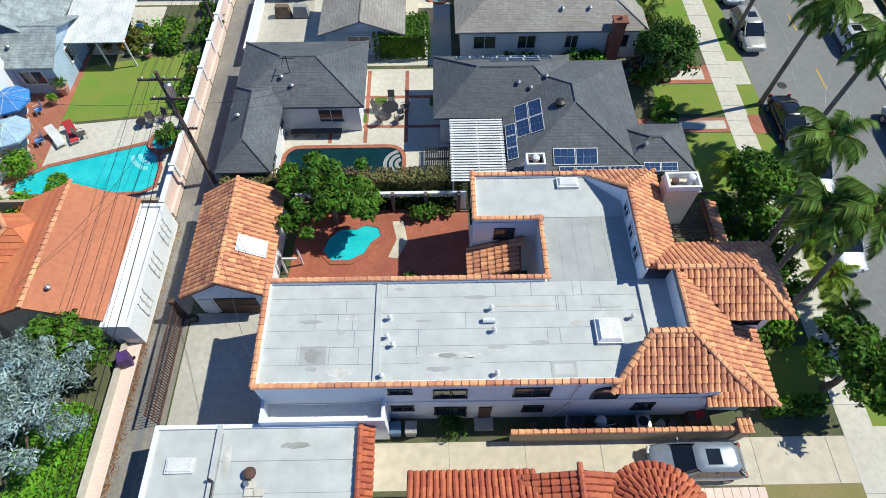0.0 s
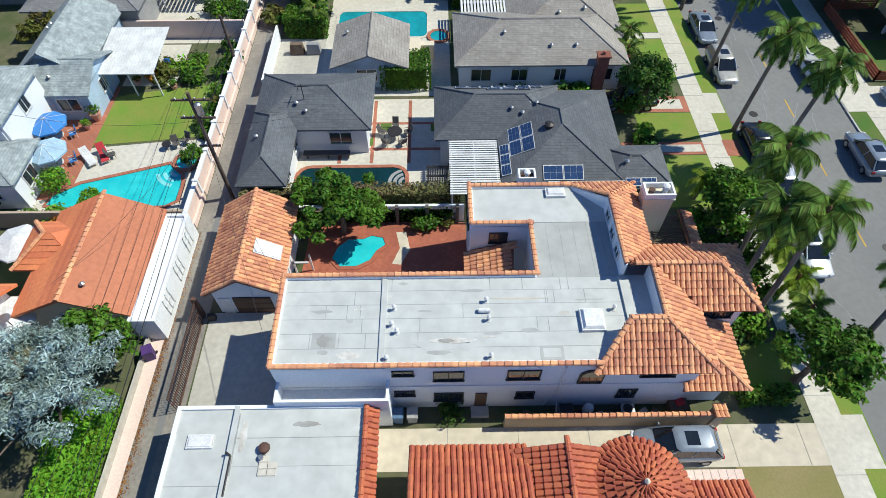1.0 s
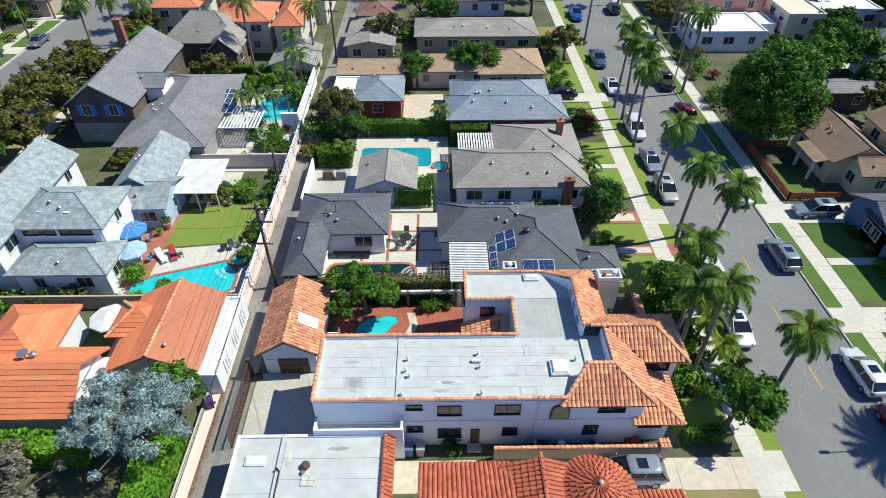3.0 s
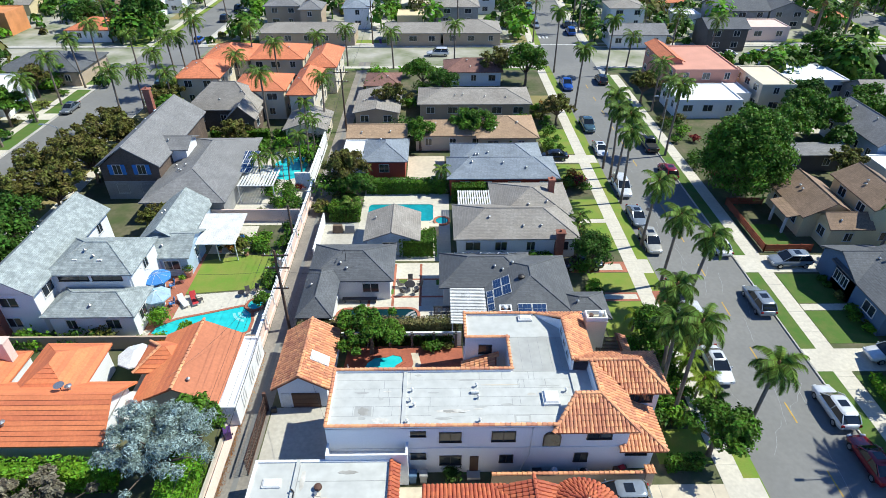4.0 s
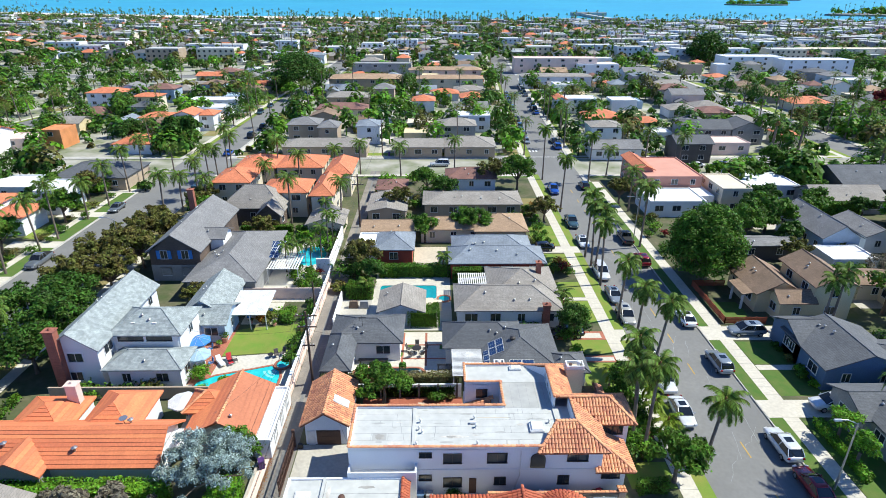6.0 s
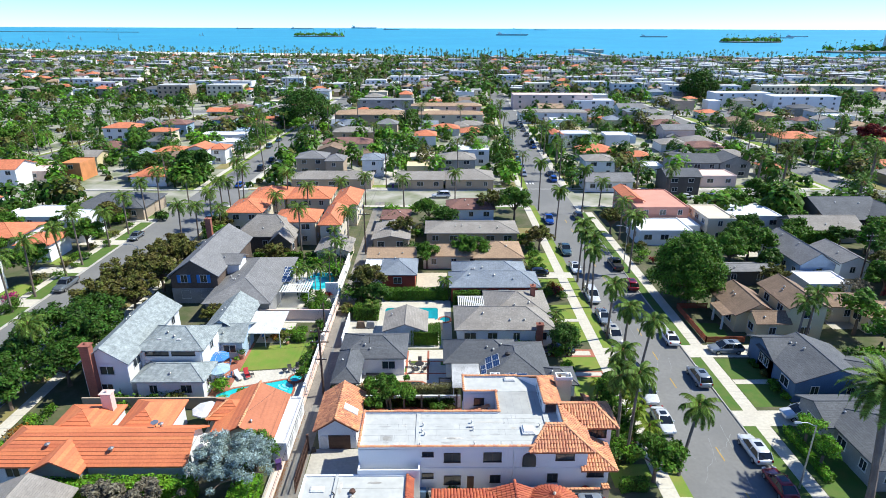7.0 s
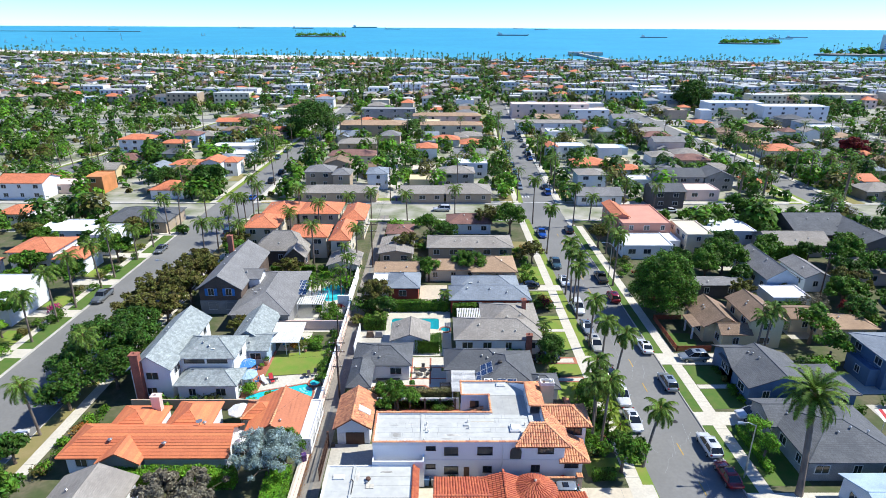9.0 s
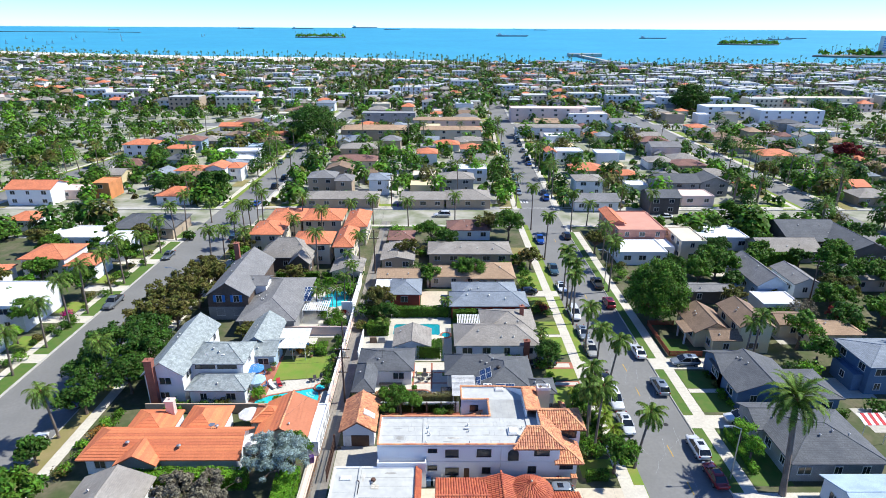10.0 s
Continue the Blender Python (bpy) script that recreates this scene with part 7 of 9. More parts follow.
for i in range(75):
    x0, y0, x1, y1 = rb.choice(((-13, 67, 16, 108), (-13, 66, 0, 106), (56, 18, 104, 104), (56, 36, 84, 84), (-50, 72, -46.5, 108), (-104, 20, -72, 104), (-16, 49, -10, 58), (-28, 62, -18, 74)))
    x, y, h = rb.uniform(x0, x1), rb.uniform(y0, y1), rb.uniform(1.1, 3.2)
    m = rb.choice(("leaf", "leaf_dark", "leaf_bright", "leaf", "leaf_olive"))
    bush(x, y, h * 0.85, h, m, {"leaf_dark": "large dark green garden shrub", "leaf_bright": "large light green garden shrub", "leaf_olive": "large olive-green garden shrub"}.get(m, "large rounded green garden shrub"), 380, 0.26, 800 + i)
bush(-31.2, 47.8, 1.3, 1.5, "bougainvillea", "magenta bougainvillea over a wall", 900, 0.14, 5)

# ---- palms ----
for i, (x, y, h, lx, ly) in enumerate(((24.4, 33.9, 9.0, 0.0, -0.4), (24.5, 41.5, 9.0, 0.0, -0.8), (24.7, 51.6, 10, -0.3, 0.4), (24.9, 56.0, 10.5, 0.5, 0.3), (25.0, 58.6, 10.5, -0.4, 0.2), (24.8, 62.0, 11, 0.3, 0.2),
                                    (19.7, 16.0, 9.2, 0.8, 1.6), (20.1, 20.4, 9.2, 0.0, 1.8), (24.2, 13.2, 6.6, 2.1, 2.4), (24.7, 28.4, 9.0, 1.5, 1.4), (19.2, 18.0, 8.6, -0.3, 0.3),
                                    (24.9, 84, 11, 0.3, 0), (24.9, 106, 12, 0, 0.3), (35.4, 66, 11, 0.2, 0.2), (35.4, 104, 11, 0, 0))):
    palm(x, y, h, (lx, ly), 21, 2.75, "queen", 200 + i, leaflets=28)
for i, (x, y, h) in enumerate(((21.8, 20.5, 2.6), (22.4, 18.2, 2.2), (21.9, 22.6, 3.0), (19.2, 26.6, 2.0), (16.9, 43.4, 3.0), (16.6, 41.6, 2.4), (0.4, 54.9, 3.4), (-11.0, 48.3, 2.2), (22.6, 16.2, 2.0))):
    palm(x, y, h, (0.2, -0.1), 14, 1.9, "queen", 230 + i, "frond_yellow" if i < 4 else "frond", "small garden palm with arching yellow-green fronds", 18, 0.11, group="garden palms")
palm(40.6, 8.6, 11.0, (1.4, 3.6), 62, 4.6, "date", 250, "frond", "large date palm with a full round crown and thick trunk", 34, 0.34, group="date palms")
for i, (x, y, h) in enumerate(((52, 38.5, 8.5), (50.3, 37.8, 7.5), (72, 34, 7))):
    palm(x, y, h, (0.4, 0.3), 18, 2.6, "queen", 255 + i, group="garden palms")
for i, (x, y) in enumerate(((-20.8, 57.5), (-19.6, 60.2), (-18.8, 62.5), (-22.8, 57.0), (-18.6, 66.0), (-20, 68.4), (-24.5, 56.4))):
    palm(x, y, 4.5 + (i % 3) * 1.6, (0.2, 0.1), 14, 2.0, "queen", 260 + i, "frond", "slim garden palm beside a pool", 16, 0.1, group="garden palms")
for i, (x, y) in enumerate(((-68.8, 34.4), (-68.8, 43.1), (-68.8, 50.2), (-68.8, 55.9), (-52.4, 19.3), (-51.6, 30.5), (-68.8, 64.8), (-51.8, 76), (-51.8, 84), (-51.6, 92), (-51.4, 99), (-68.8, 70), (-68.8, 80), (-68.8, 88), (-68.8, 97), (-68.8, 104), (-51.7, 105), (-70, 26), (-68.8, 16))):
    palm(x, y, 7.5 + (i % 4) * 0.9, (rb.uniform(-.6, .6), rb.uniform(-.6, .6)), 22, 3.0, "queen", 280 + i, leaflets=18)

for i, (x, y, h) in enumerate(((91.4, 128.2, 9), (98.6, 127.8, 9), (132, 150, 9), (124.5, 129, 9), (103, 103, 8), (-134, 134, 9), (-74, 207.7, 9))):
    palm(x, y, h, (0.3, 0.2), 34, 4.0, "date", 700 + i, "frond", "date palm with a full round crown", 14, 0.34, group="date palms")
for i, (x, y) in enumerate(((-47.5, 86), (-36.5, 92), (-30.5, 96), (-37.5, 105), (-48, 104), (-24.8, 110), (-19, 110.5), (-18.6, 76.5), (-28, 76), (-51.8, 112), (-65, 112), (-9, 108.5), (4, 109.5), (58, 109), (50, 109.2), (41, 109), (38.6, 78), (38.8, 84))):
    palm(x, y, 6.5 + (i % 5) * 1.1, (rb.uniform(-.5, .5), rb.uniform(-.5, .5)), 21, 3.1, "queen", 330 + i, leaflets=16, group="palms by the cross street")
# ---- vehicles ----
car(13.1, 8.45, 90, "suv", "silver", "silver crossover parked on a sandy driveway", 0.026)
for i, (x, y, t, s, c, lab) in enumerate((
        (25.6, 41.7, 180, "suv", "beige", "silver-beige car parked at the kerb"), (25.6, 47.6, 180, "sedan", "silver", "silver car parked at the kerb"), (25.7, 55.2, 180, "van", "white", "white van parked at the kerb"),
        (25.6, 31.8, 180, "sedan", "black", "black car parked under palms"), (25.6, 27.3, 180, "van", "white", "white van parked under palms"), (25.6, 21.6, 180, "sedan", "white", "white hatchback parked at the kerb"),
        (33.6, 41.0, 0, "sedan", "white", "white saloon parked at the kerb"), (33.6, 30.6, 0, "suv", "silver", "silver car parked at the kerb"), (33.7, 16.6, 0, "suv", "white", "white crossover parked at the kerb"),
        (33.7, 11.4, 0, "sedan", "red", "dark red saloon parked at the kerb"), (25.6, 77.0, 180, "truck", "teal", "dark teal pickup parked at the kerb"), (33.7, 69.2, 0, "truck", "black", "black pickup parked at the kerb"),
        (33.7, 59.8, 0, "suv", "red", "red car parked in tree shade"), (25.8, 97.0, 180, "truck", "blue", "bright blue pickup parked at the kerb"), (33.4, 99.8, 0, "suv", "black", "black car near the junction"),
        (-65.9, 59.9, 180, "truck", "grey", "grey pickup parked at the kerb"), (-54.6, 17.4, 0, "suv", "white", "white crossover parked at the kerb"), (-65.9, 85.5, 180, "sedan", "grey", "dark grey car parked at the kerb"), (-54.2, 27.6, 0, "sedan", "silver", "silver car parked in shade"),
        (25.6, 67.5, 180, "sedan", "white", "white car parked under palms"), (-54.0, 98, 0, "suv", "teal", "dark car parked at the kerb"))):
    car(x, y, t, s, c, lab)
car(40.3, 37.5, 90, "suv", "silver", "silver crossover parked on a drive", 0.03)
car(42.4, 22.6, 90, "suv", "white", "white crossover parked on a drive", 0.03)
car(17.7, 64.8, 90, "sedan", "black", "dark car with pale roof parked on a drive", 0.027)
car(16.4, 37.2, 90, "sedan", "black", "black car parked in a carport shade", 0.02)
car(-9.5, 74.8, 90, "sedan", "white", "small covered boat-like white vehicle", 0.02)
car(0.5, 118, 90, "van", "white", "white van parked on the cross street")
for i in range(20):
    y = 130 + i * 6.4 + rb.uniform(-1, 1)
    for k, sd in ((0, -1), (0, 1), (-1, -1), (-1, 1)):
        if rb.random() < (0.45 if k == 0 else 0.16) and abs(y - CROSS[1]) > 10:
            car(street_x(k, y) + sd * 4.1, y, 180 if sd < 0 else 0, rb.choice(("sedan", "suv", "van")), rb.choice(("white", "silver", "black", "grey", "teal", "blue")), "parked car on a distant street", ROAD, "distant parked cars")
for i, x in enumerate((58, 66, 72, 79, 86, 92)):
    car(x, 108.6 - (x - 60) * 0.12 + 9, 90, rb.choice(("sedan", "suv")), rb.choice(("white", "silver", "black")), "parked car on the cross street", ROAD, "distant parked cars")

# ---- the town beyond ----
ROOFS = ("sh_dark", "sh_grey", "sh_grey", "sh_blue", "sh_warm", "sh_warm", "sh_brown", "sh_maroon", "sh_tan", "orange_roof", "membrane", "membrane")
WALLS = ("white", "white", "white", "white", "cream", "tan", "greywall", "paleblue", "yellow", "pale_pink")
WORD = {"sh_dark": "charcoal", "sh_grey": "grey", "sh_blue": "blue-grey", "sh_warm": "warm grey", "sh_brown": "brown", "sh_maroon": "maroon", "orange_roof": "orange tile", "membrane": "flat white", "membrane_grey": "flat grey", "sh_tan": "tan"}
WALL_WORD = {"white": "white", "cream": "cream", "tan": "tan", "greywall": "grey", "dark_wall": "dark brown", "pale_pink": "pale pink", "orange_wall": "orange"}
rt = random.Random(31)


def town_house(x, y, w, d, two, rm="", wm=""):
    if not free(x, y, w, d):
        return
    rm, wm = rm or rt.choice(ROOFS), wm or rt.choice(WALLS)
    e = 5.3 if two else 2.9
    kind = "flat" if rm == "membrane" else rt.choice(("hip", "hip", "gable"))
    axis = "x" if w > d else "y"
    bl = [(x - w / 2, y - d / 2, x + w / 2, y + d / 2, e, rt.uniform(1.3, 2.0), kind, axis)]
    if rt.random() < 0.3 and w > 9:
        bl.append((x - w / 2 + 1, y - d / 2 - 3, x - w / 2 + 5.5, y - d / 2 + 1, 2.9, 1.2, kind, "y"))
    hs = house("house", f"{'two-storey' if two else 'single-storey'} house with a {WORD[rm]} roof in the town", bl, wm, rm, "", 0, "house", "town houses", caps=False)
    if y < 190 and w > 9:
        windows_on(hs, x - w / 2, y - d / 2, x + w / 2, y + d / 2, 0, e, "S", 1.4, 1.1, 4.4)


# houses that stand out beyond the cross street: x0, y0, x1, y1, eave, rise, roof form, ridge, roof, wall
TAKEN = []
for b in (
    (-133.1, 128.0, -119.5, 137.0, 5.2, 1.8, "gable", "x", "orange_roof", "white"),
    (-110.8, 134.9, -105.2, 142.9, 5.4, 0, "flat", "x", "membrane", "orange_wall"),
    (-122.0, 134.8, -112.1, 142.8, 3, 0, "flat", "x", "membrane", "pale_pink"),
    (-132.9, 199.2, -119.6, 208.2, 5.2, 1.6, "hip", "x", "orange_roof", "white"),
    (-111.7, 191.1, -102.4, 198.1, 5.2, 1.0, "hip", "x", "orange_roof", "cream"),
    (-128.0, 211.5, -118.2, 220.5, 4.6, 2.0, "gable", "y", "sh_grey", "white"),
    (-92.0, 153.7, -81.9, 160.7, 5, 1.2, "hip", "x", "orange_roof", "white"),
    (-81.6, 153.8, -75.2, 161.8, 5.8, 1.2, "gable", "y", "orange_roof", "white"),
    (-76.3, 158.2, -70.9, 165.2, 5, 1.2, "hip", "x", "orange_roof", "white"),
    (-93.0, 194.6, -74.5, 202.6, 3.4, 0, "flat", "x", "membrane", "white"),
    (-85.9, 98.0, -69.9, 110.0, 3, 2.2, "hip", "x", "sh_dark", "tan"),
    (-98.2, 90.5, -85.2, 99.5, 3.2, 0, "flat", "x", "membrane", "white"),
    (-79.9, 82.5, -74.8, 90.5, 5, 0, "flat", "x", "membrane", "white"),
    (-117.2, 104.4, -109.7, 112.4, 3, 1.4, "hip", "x", "orange_roof", "white"),
    (-92.1, 72.9, -82.7, 81.9, 4.6, 1.6, "hip", "x", "orange_roof", "white"),
    (-81.6, 71.5, -75.6, 78.5, 3.6, 1.2, "hip", "y", "orange_roof", "white"),
    (-43.8, 143.0, -35.0, 151.0, 5.2, 1.6, "hip", "x", "sh_grey", "tan"),
    (-34.2, 139.3, -28.9, 146.3, 5.2, 1.4, "hip", "y", "sh_grey", "tan"),
    (-41.6, 125.8, -19.2, 133.8, 3, 1.4, "hip", "x", "sh_warm", "tan"),
    (-23.4, 140.9, -16.9, 148.9, 5.2, 1.2, "hip", "y", "sh_blue", "white"),
    (-42.6, 203.3, -26.6, 212.3, 3, 1.6, "hip", "x", "sh_warm", "tan"),
    (-42.3, 178.8, -24.9, 187.8, 3, 1.6, "hip", "x", "sh_maroon", "cream"),
    (-40.2, 157.7, -31.4, 164.7, 4.6, 1.6, "gable", "y", "sh_brown", "tan"),
    (-47.3, 236.6, -16.4, 250.6, 5.4, 1.4, "hip", "x", "sh_tan", "tan"),
    (-8.8, 237.3, 20.4, 246.3, 5.4, 1.2, "hip", "x", "sh_tan", "cream"),
    (-13.5, 267.7, 22.0, 275.7, 5.4, 1.2, "hip", "x", "sh_tan", "pale_pink"),
    (-2.6, 212.7, 8.7, 220.7, 3, 1.5, "hip", "x", "orange_roof", "white"),
    (9.3, 202.8, 18.3, 211.8, 3, 1.8, "hip", "y", "orange_roof", "white"),
    (-11.6, 125.4, 1.2, 133.4, 3, 1.4, "gable", "x", "sh_warm", "tan"),
    (1.8, 125.5, 15.3, 135.5, 3, 1.8, "hip", "x", "sh_warm", "tan"),
    (0.2, 144.3, 11.2, 152.3, 4.6, 1.6, "hip", "x", "sh_warm", "greywall"),
    (3.8, 170.5, 15.3, 179.5, 3, 1.8, "hip", "x", "sh_warm", "cream"),
    (41.8, 296.7, 86.1, 307.7, 8, 0, "flat", "x", "membrane", "pale_pink"),
    (38.6, 245.0, 70.4, 254.0, 5.4, 1.0, "hip", "x", "sh_warm", "white"),
    (47.1, 186.8, 58.1, 194.8, 5.4, 0, "flat", "x", "membrane", "white"),
    (42.8, 184.4, 46.5, 192.4, 5.4, 1.0, "gable", "y", "orange_roof", "white"),
    (49.1, 163.7, 61.0, 173.7, 3, 2.0, "hip", "x", "orange_roof", "cream"),
    (44.9, 140.9, 53.9, 148.9, 5, 1.2, "hip", "x", "sh_warm", "white"),
    (40.8, 123.3, 54.0, 131.3, 3, 1.6, "gable", "x", "sh_grey", "white"),
    (71.6, 139.8, 85.3, 148.8, 4.6, 2.0, "gable", "x", "sh_dark", "greywall"),
    (85.8, 139.9, 95.0, 148.9, 4.6, 2.0, "gable", "y", "sh_dark", "greywall"),
    (62.3, 120.8, 71.5, 128.8, 5, 1.5, "gable", "x", "sh_dark", "dark_wall"),
    (75.2, 128.1, 85.3, 136.1, 3.5, 0, "flat", "x", "membrane", "pale_pink"),
    (99.6, 138.1, 104.8, 146.1, 3.2, 1.4, "hip", "x", "orange_roof", "cream"),
    (133.1, 190.6, 147.3, 200.6, 3, 2.0, "hip", "x", "orange_roof", "cream"),
    (81.8, 178.3, 91.8, 187.3, 3, 1.6, "hip", "x", "sh_warm", "white"),
    (90.2, 172.5, 102.0, 181.5, 3, 1.6, "hip", "x", "sh_maroon", "tan"),
    (159.3, 307.3, 192.0, 319.3, 8, 0, "flat", "x", "membrane", "white"),
    (183.9, 290.9, 220.8, 302.9, 8, 0, "flat", "x", "membrane_grey", "white"),
    (228.2, 349.7, 290.1, 361.7, 8.4, 0, "flat", "x", "membrane_grey", "cream"),
    (144.5, 400.3, 187.4, 412.3, 8, 0, "flat", "x", "membrane", "white"),
    (74.9, 292.9, 96.8, 302.9, 5.4, 0, "flat", "x", "membrane", "white"),
    (-48.4, 398.1, -23.4, 407.1, 5.4, 0, "flat", "x", "membrane", "white"),
    (-44.1, 293.1, -13.5, 301.1, 5.6, 0, "flat", "x", "membrane_grey", "greywall"),
    (-101.7, 351.6, -70.0, 361.6, 5.4, 0, "flat", "x", "membrane", "white"),
):
    TAKEN.append(b[:4])
    form = ("low" if b[4] < 4 else "three-storey" if b[4] > 7 else "two-storey") + {"flat": " flat-roofed", "hip": "", "gable": " gabled"}[b[6]]
    h = house("house", f"{form} {WALL_WORD[b[9]]} house with a {WORD[b[8]]} roof", [b], b[9], b[8], "", 0, "house", "town houses", caps=b[1] < 160)
    windows_on(h, b[0], b[1], b[2], b[3], 0, b[4], "S", 1.4, 1.1, 3.8 if b[1] < 200 else 6.5)


def free(x, y, w, d):
    """Whether a house of that size at x, y keeps clear of the ones above."""
    return all(x + w / 2 + 0.8 < a or x - w / 2 - 0.8 > c or y + d / 2 + 0.8 < b or y - d / 2 - 0.8 > e for a, b, c, e in TAKEN)


# fill the rest of the near blocks, west and east
for y in range(-6, 104, 15):
    town_house(-80 + rt.uniform(-2, 2), y, 12, 11, rt.random() < 0.4, rt.choice(("orange_roof", "membrane", "sh_dark", "sh_grey")), rt.choice(("white", "white", "cream")))
    if y > 30:
        town_house(-98 + rt.uniform(-2, 2), y, 9, 9, rt.random() < 0.3, rt.choice(("orange_roof", "membrane", "sh_warm")), "white")
for y in (14, 28, 43, 56, 70):
    town_house(92 + rt.uniform(-3, 3), y, 10, 8, rt.random() < 0.4, rt.choice(("sh_dark", "sh_grey", "sh_warm")))
for k in (-2, -1, 0, 1):
    for a, b in zip(CROSS[:2], CROSS[1:3]):
        y = a + 14.0
        while y < min(b - 10, 350):
            x0, x1 = street_x(k, y) + 11.5, street_x(k + 1, y) - 11.5
            n = max(3, int((x1 - x0) / 15.5))
            for i in range(n):
                x = x0 + (x1 - x0) * (i + 0.5) / n
                end = i in (0, n - 1)
                if end or rt.random() < 0.9:
                    town_house(x + rt.uniform(-1, 1), y + rt.uniform(-0.6, 0.6), rt.uniform(10.0, 13.0) if end else rt.uniform(6, 9), rt.uniform(8.0, 10.0) if end else rt.uniform(6.0, 8.5), rt.random() < (0.34 if end else 0.14))
            y += rt.uniform(12.4, 14.0) * (1 if y < 262 else 1.15)
    if -2 < k < 1:
        for y0, y1 in ((108.6, 109.9), (126.2, 127.6)):
            slab("pavement", street_x(k, 119) + 7.5, y0, street_x(k + 1, 119) - 7.5, y1, "concrete_pale", "pale concrete pavement along the cross street", 0.021, "pavement")
        slab("verge", street_x(k, 119) + 7.5, 127.7, street_x(k + 1, 119) - 7.5, 130.5, "grass", "green front verge along the cross street", 0.017, "lawn")
        slab("verge", street_x(k, 119) + 7.5, 107.3, street_x(k + 1, 119) - 7.5, 108.5, "grass_dark", "green verge along the cross street", 0.017, "lawn")
for k in (-2, -1, 0, 1):
    for side in (1, -1):
        for mm in ("grass", "grass_dry"):
            g = Geo()
            for y in range(130, 350, 13):
                c = street_x(k, y) + side * 9.6
                if abs(y - CROSS[1]) > 12 and rt.random() < 0.6:
                    g.box(c - 2.0, y - 5, -0.02, c + 2.0, y + 4.5, 0.016 if mm == "grass" else 0.02)
            solo("lawn", g, mm, "front lawns beside a distant pavement", "lawn", "", "structure")
    c0, c1 = street_x(k, 126), street_x(k, 277)
    for o in (5.9, -7.4):
        solo("pavement", Geo().prism([(c0 + o, 126), (c0 + o + 1.5, 126), (c1 + o + 1.5, 277), (c1 + o, 277)], -0.05, 0.02), "concrete_pale", "pale concrete pavement of a distant street", "pavement", "", "structure")
        solo("verge", Geo().prism([(c0 + o - (1.4 if o < 0 else -1.5) + (1.4 if o < 0 else 0) * 2 - (0 if o < 0 else 0), 126), (c0 + o + 2.9, 126), (c1 + o + 2.9, 277), (c1 + o + 1.5, 277)], -0.05, 0.012), "grass", "grass verge of a distant street", "lawn", "", "structure")


def far_palm(g_t, g_f, x, y, h, r, z=0.0):
    g_t.tube((x, y, z), (x, y, z + h), 0.22, 0.16, 4)
    for i in range(13):
        a, e = 2.4 * i, r.uniform(-0.9, 0.9)
        L = r.uniform(1.8, 2.6)
        d = Vector((math.cos(a) * math.cos(e), math.sin(a) * math.cos(e), math.sin(e)))
        s = Vector((-math.sin(a), math.cos(a), 0)) * 0.42
        o = Vector((x, y, z + h))
        m = o + d * L * 0.55 + Vector((0, 0, 0.35))
        t = o + d * L + Vector((0, 0, -0.5))
        g_f.add([o, m - s, t, m + s], [(0, 1, 2, 3)])


def far_tree(g, x, y, rad, h, r, n=70, z=0.0, card=0.0):
    for i in range(n):
        a, e = r.uniform(0, 6.283), r.uniform(-0.25, 1.5)
        k = r.uniform(0.75, 1.05) * (1 + 0.25 * math.sin(3 * a + x))
        p = Vector((x + rad * k * math.cos(a) * math.cos(e), y + rad * k * math.sin(a) * math.cos(e), z + h * 0.45 + h * 0.5 * k * math.sin(e)))
        nn = Vector((math.cos(a) * math.cos(e) + r.uniform(-.5, .5), math.sin(a) * math.cos(e) + r.uniform(-.5, .5), math.sin(e) + 0.3)).normalized()
        t = nn.cross(Vector((r.uniform(-1, 1), r.uniform(-1, 1), 0.3))).normalized()
        s = nn.cross(t)
        q = card * r.uniform(0.7, 1.3) if card else rad * r.uniform(0.22, 0.42) * (40 / n) ** 0.36
        g.add([p - t * q, p - s * q * 0.8, p + t * q, p + s * q * 0.8], [(0, 1, 2, 3)])


# woods and palms between the nearer rows of the town
mass = {m: Geo() for m in ("leaf", "leaf_dark", "leaf_olive", "leaf_bright")}
made = 0
for i in range(2900):
    y = 96 + 260 * rt.random() ** 1.2
    x = rt.uniform(-60 - y * 0.75, 60 + y * 0.8)
    if min(abs(x - street_x(k, y)) for k in range(-3, 4)) < 6.4 or min(abs(y - c) for c in CROSS) < 8:
        continue
    if y < 112 and -55 < x < 66:
        continue
    rr = rt.choice((0.9, 1.2, 1.5, 1.8, 2.2, 2.6, 3.2, 4.0))
    if not free(x, y, rr, rr):
        continue
    m = rt.choice(("leaf", "leaf_dark", "leaf_dark", "leaf", "leaf", "leaf_olive", "leaf_bright"))
    h = rr * rt.uniform(1.4, 2.3) if rr > 1.6 else rr * 1.5
    if made < 190 and y < 240:
        g = Geo()
        far_tree(g, x, y, rr, h, rt, int(60 * rr * rr) + 50, 0.0, 0.31)
        tt = thing("tree", (x, y, 0), {"leaf": "leafy green tree", "leaf_dark": "dark green dense tree", "leaf_olive": "olive-green tree", "leaf_bright": "light green tree"}[m] + " among the houses of the town", "tree", "town trees")
        part("trunk", Geo().tube((x, y, -0.1), (x, y, h * 0.5), 0.2, 0.15, 5), "bark", tt)
        part("crown", g, m, tt)
        made += 1
    else:
        far_tree(mass[m], x, y, rr, h, rt, int(9 * rr * rr) + 20, 0.0, 0.66)
        mass[m].tube((x, y, -0.1), (x, y, h * 0.5), 0.2, 0.15, 4)
for m, g in mass.items():
    solo("town_trees", g, m, "many green trees and shrubs between town houses", "trees", "", "stuff")
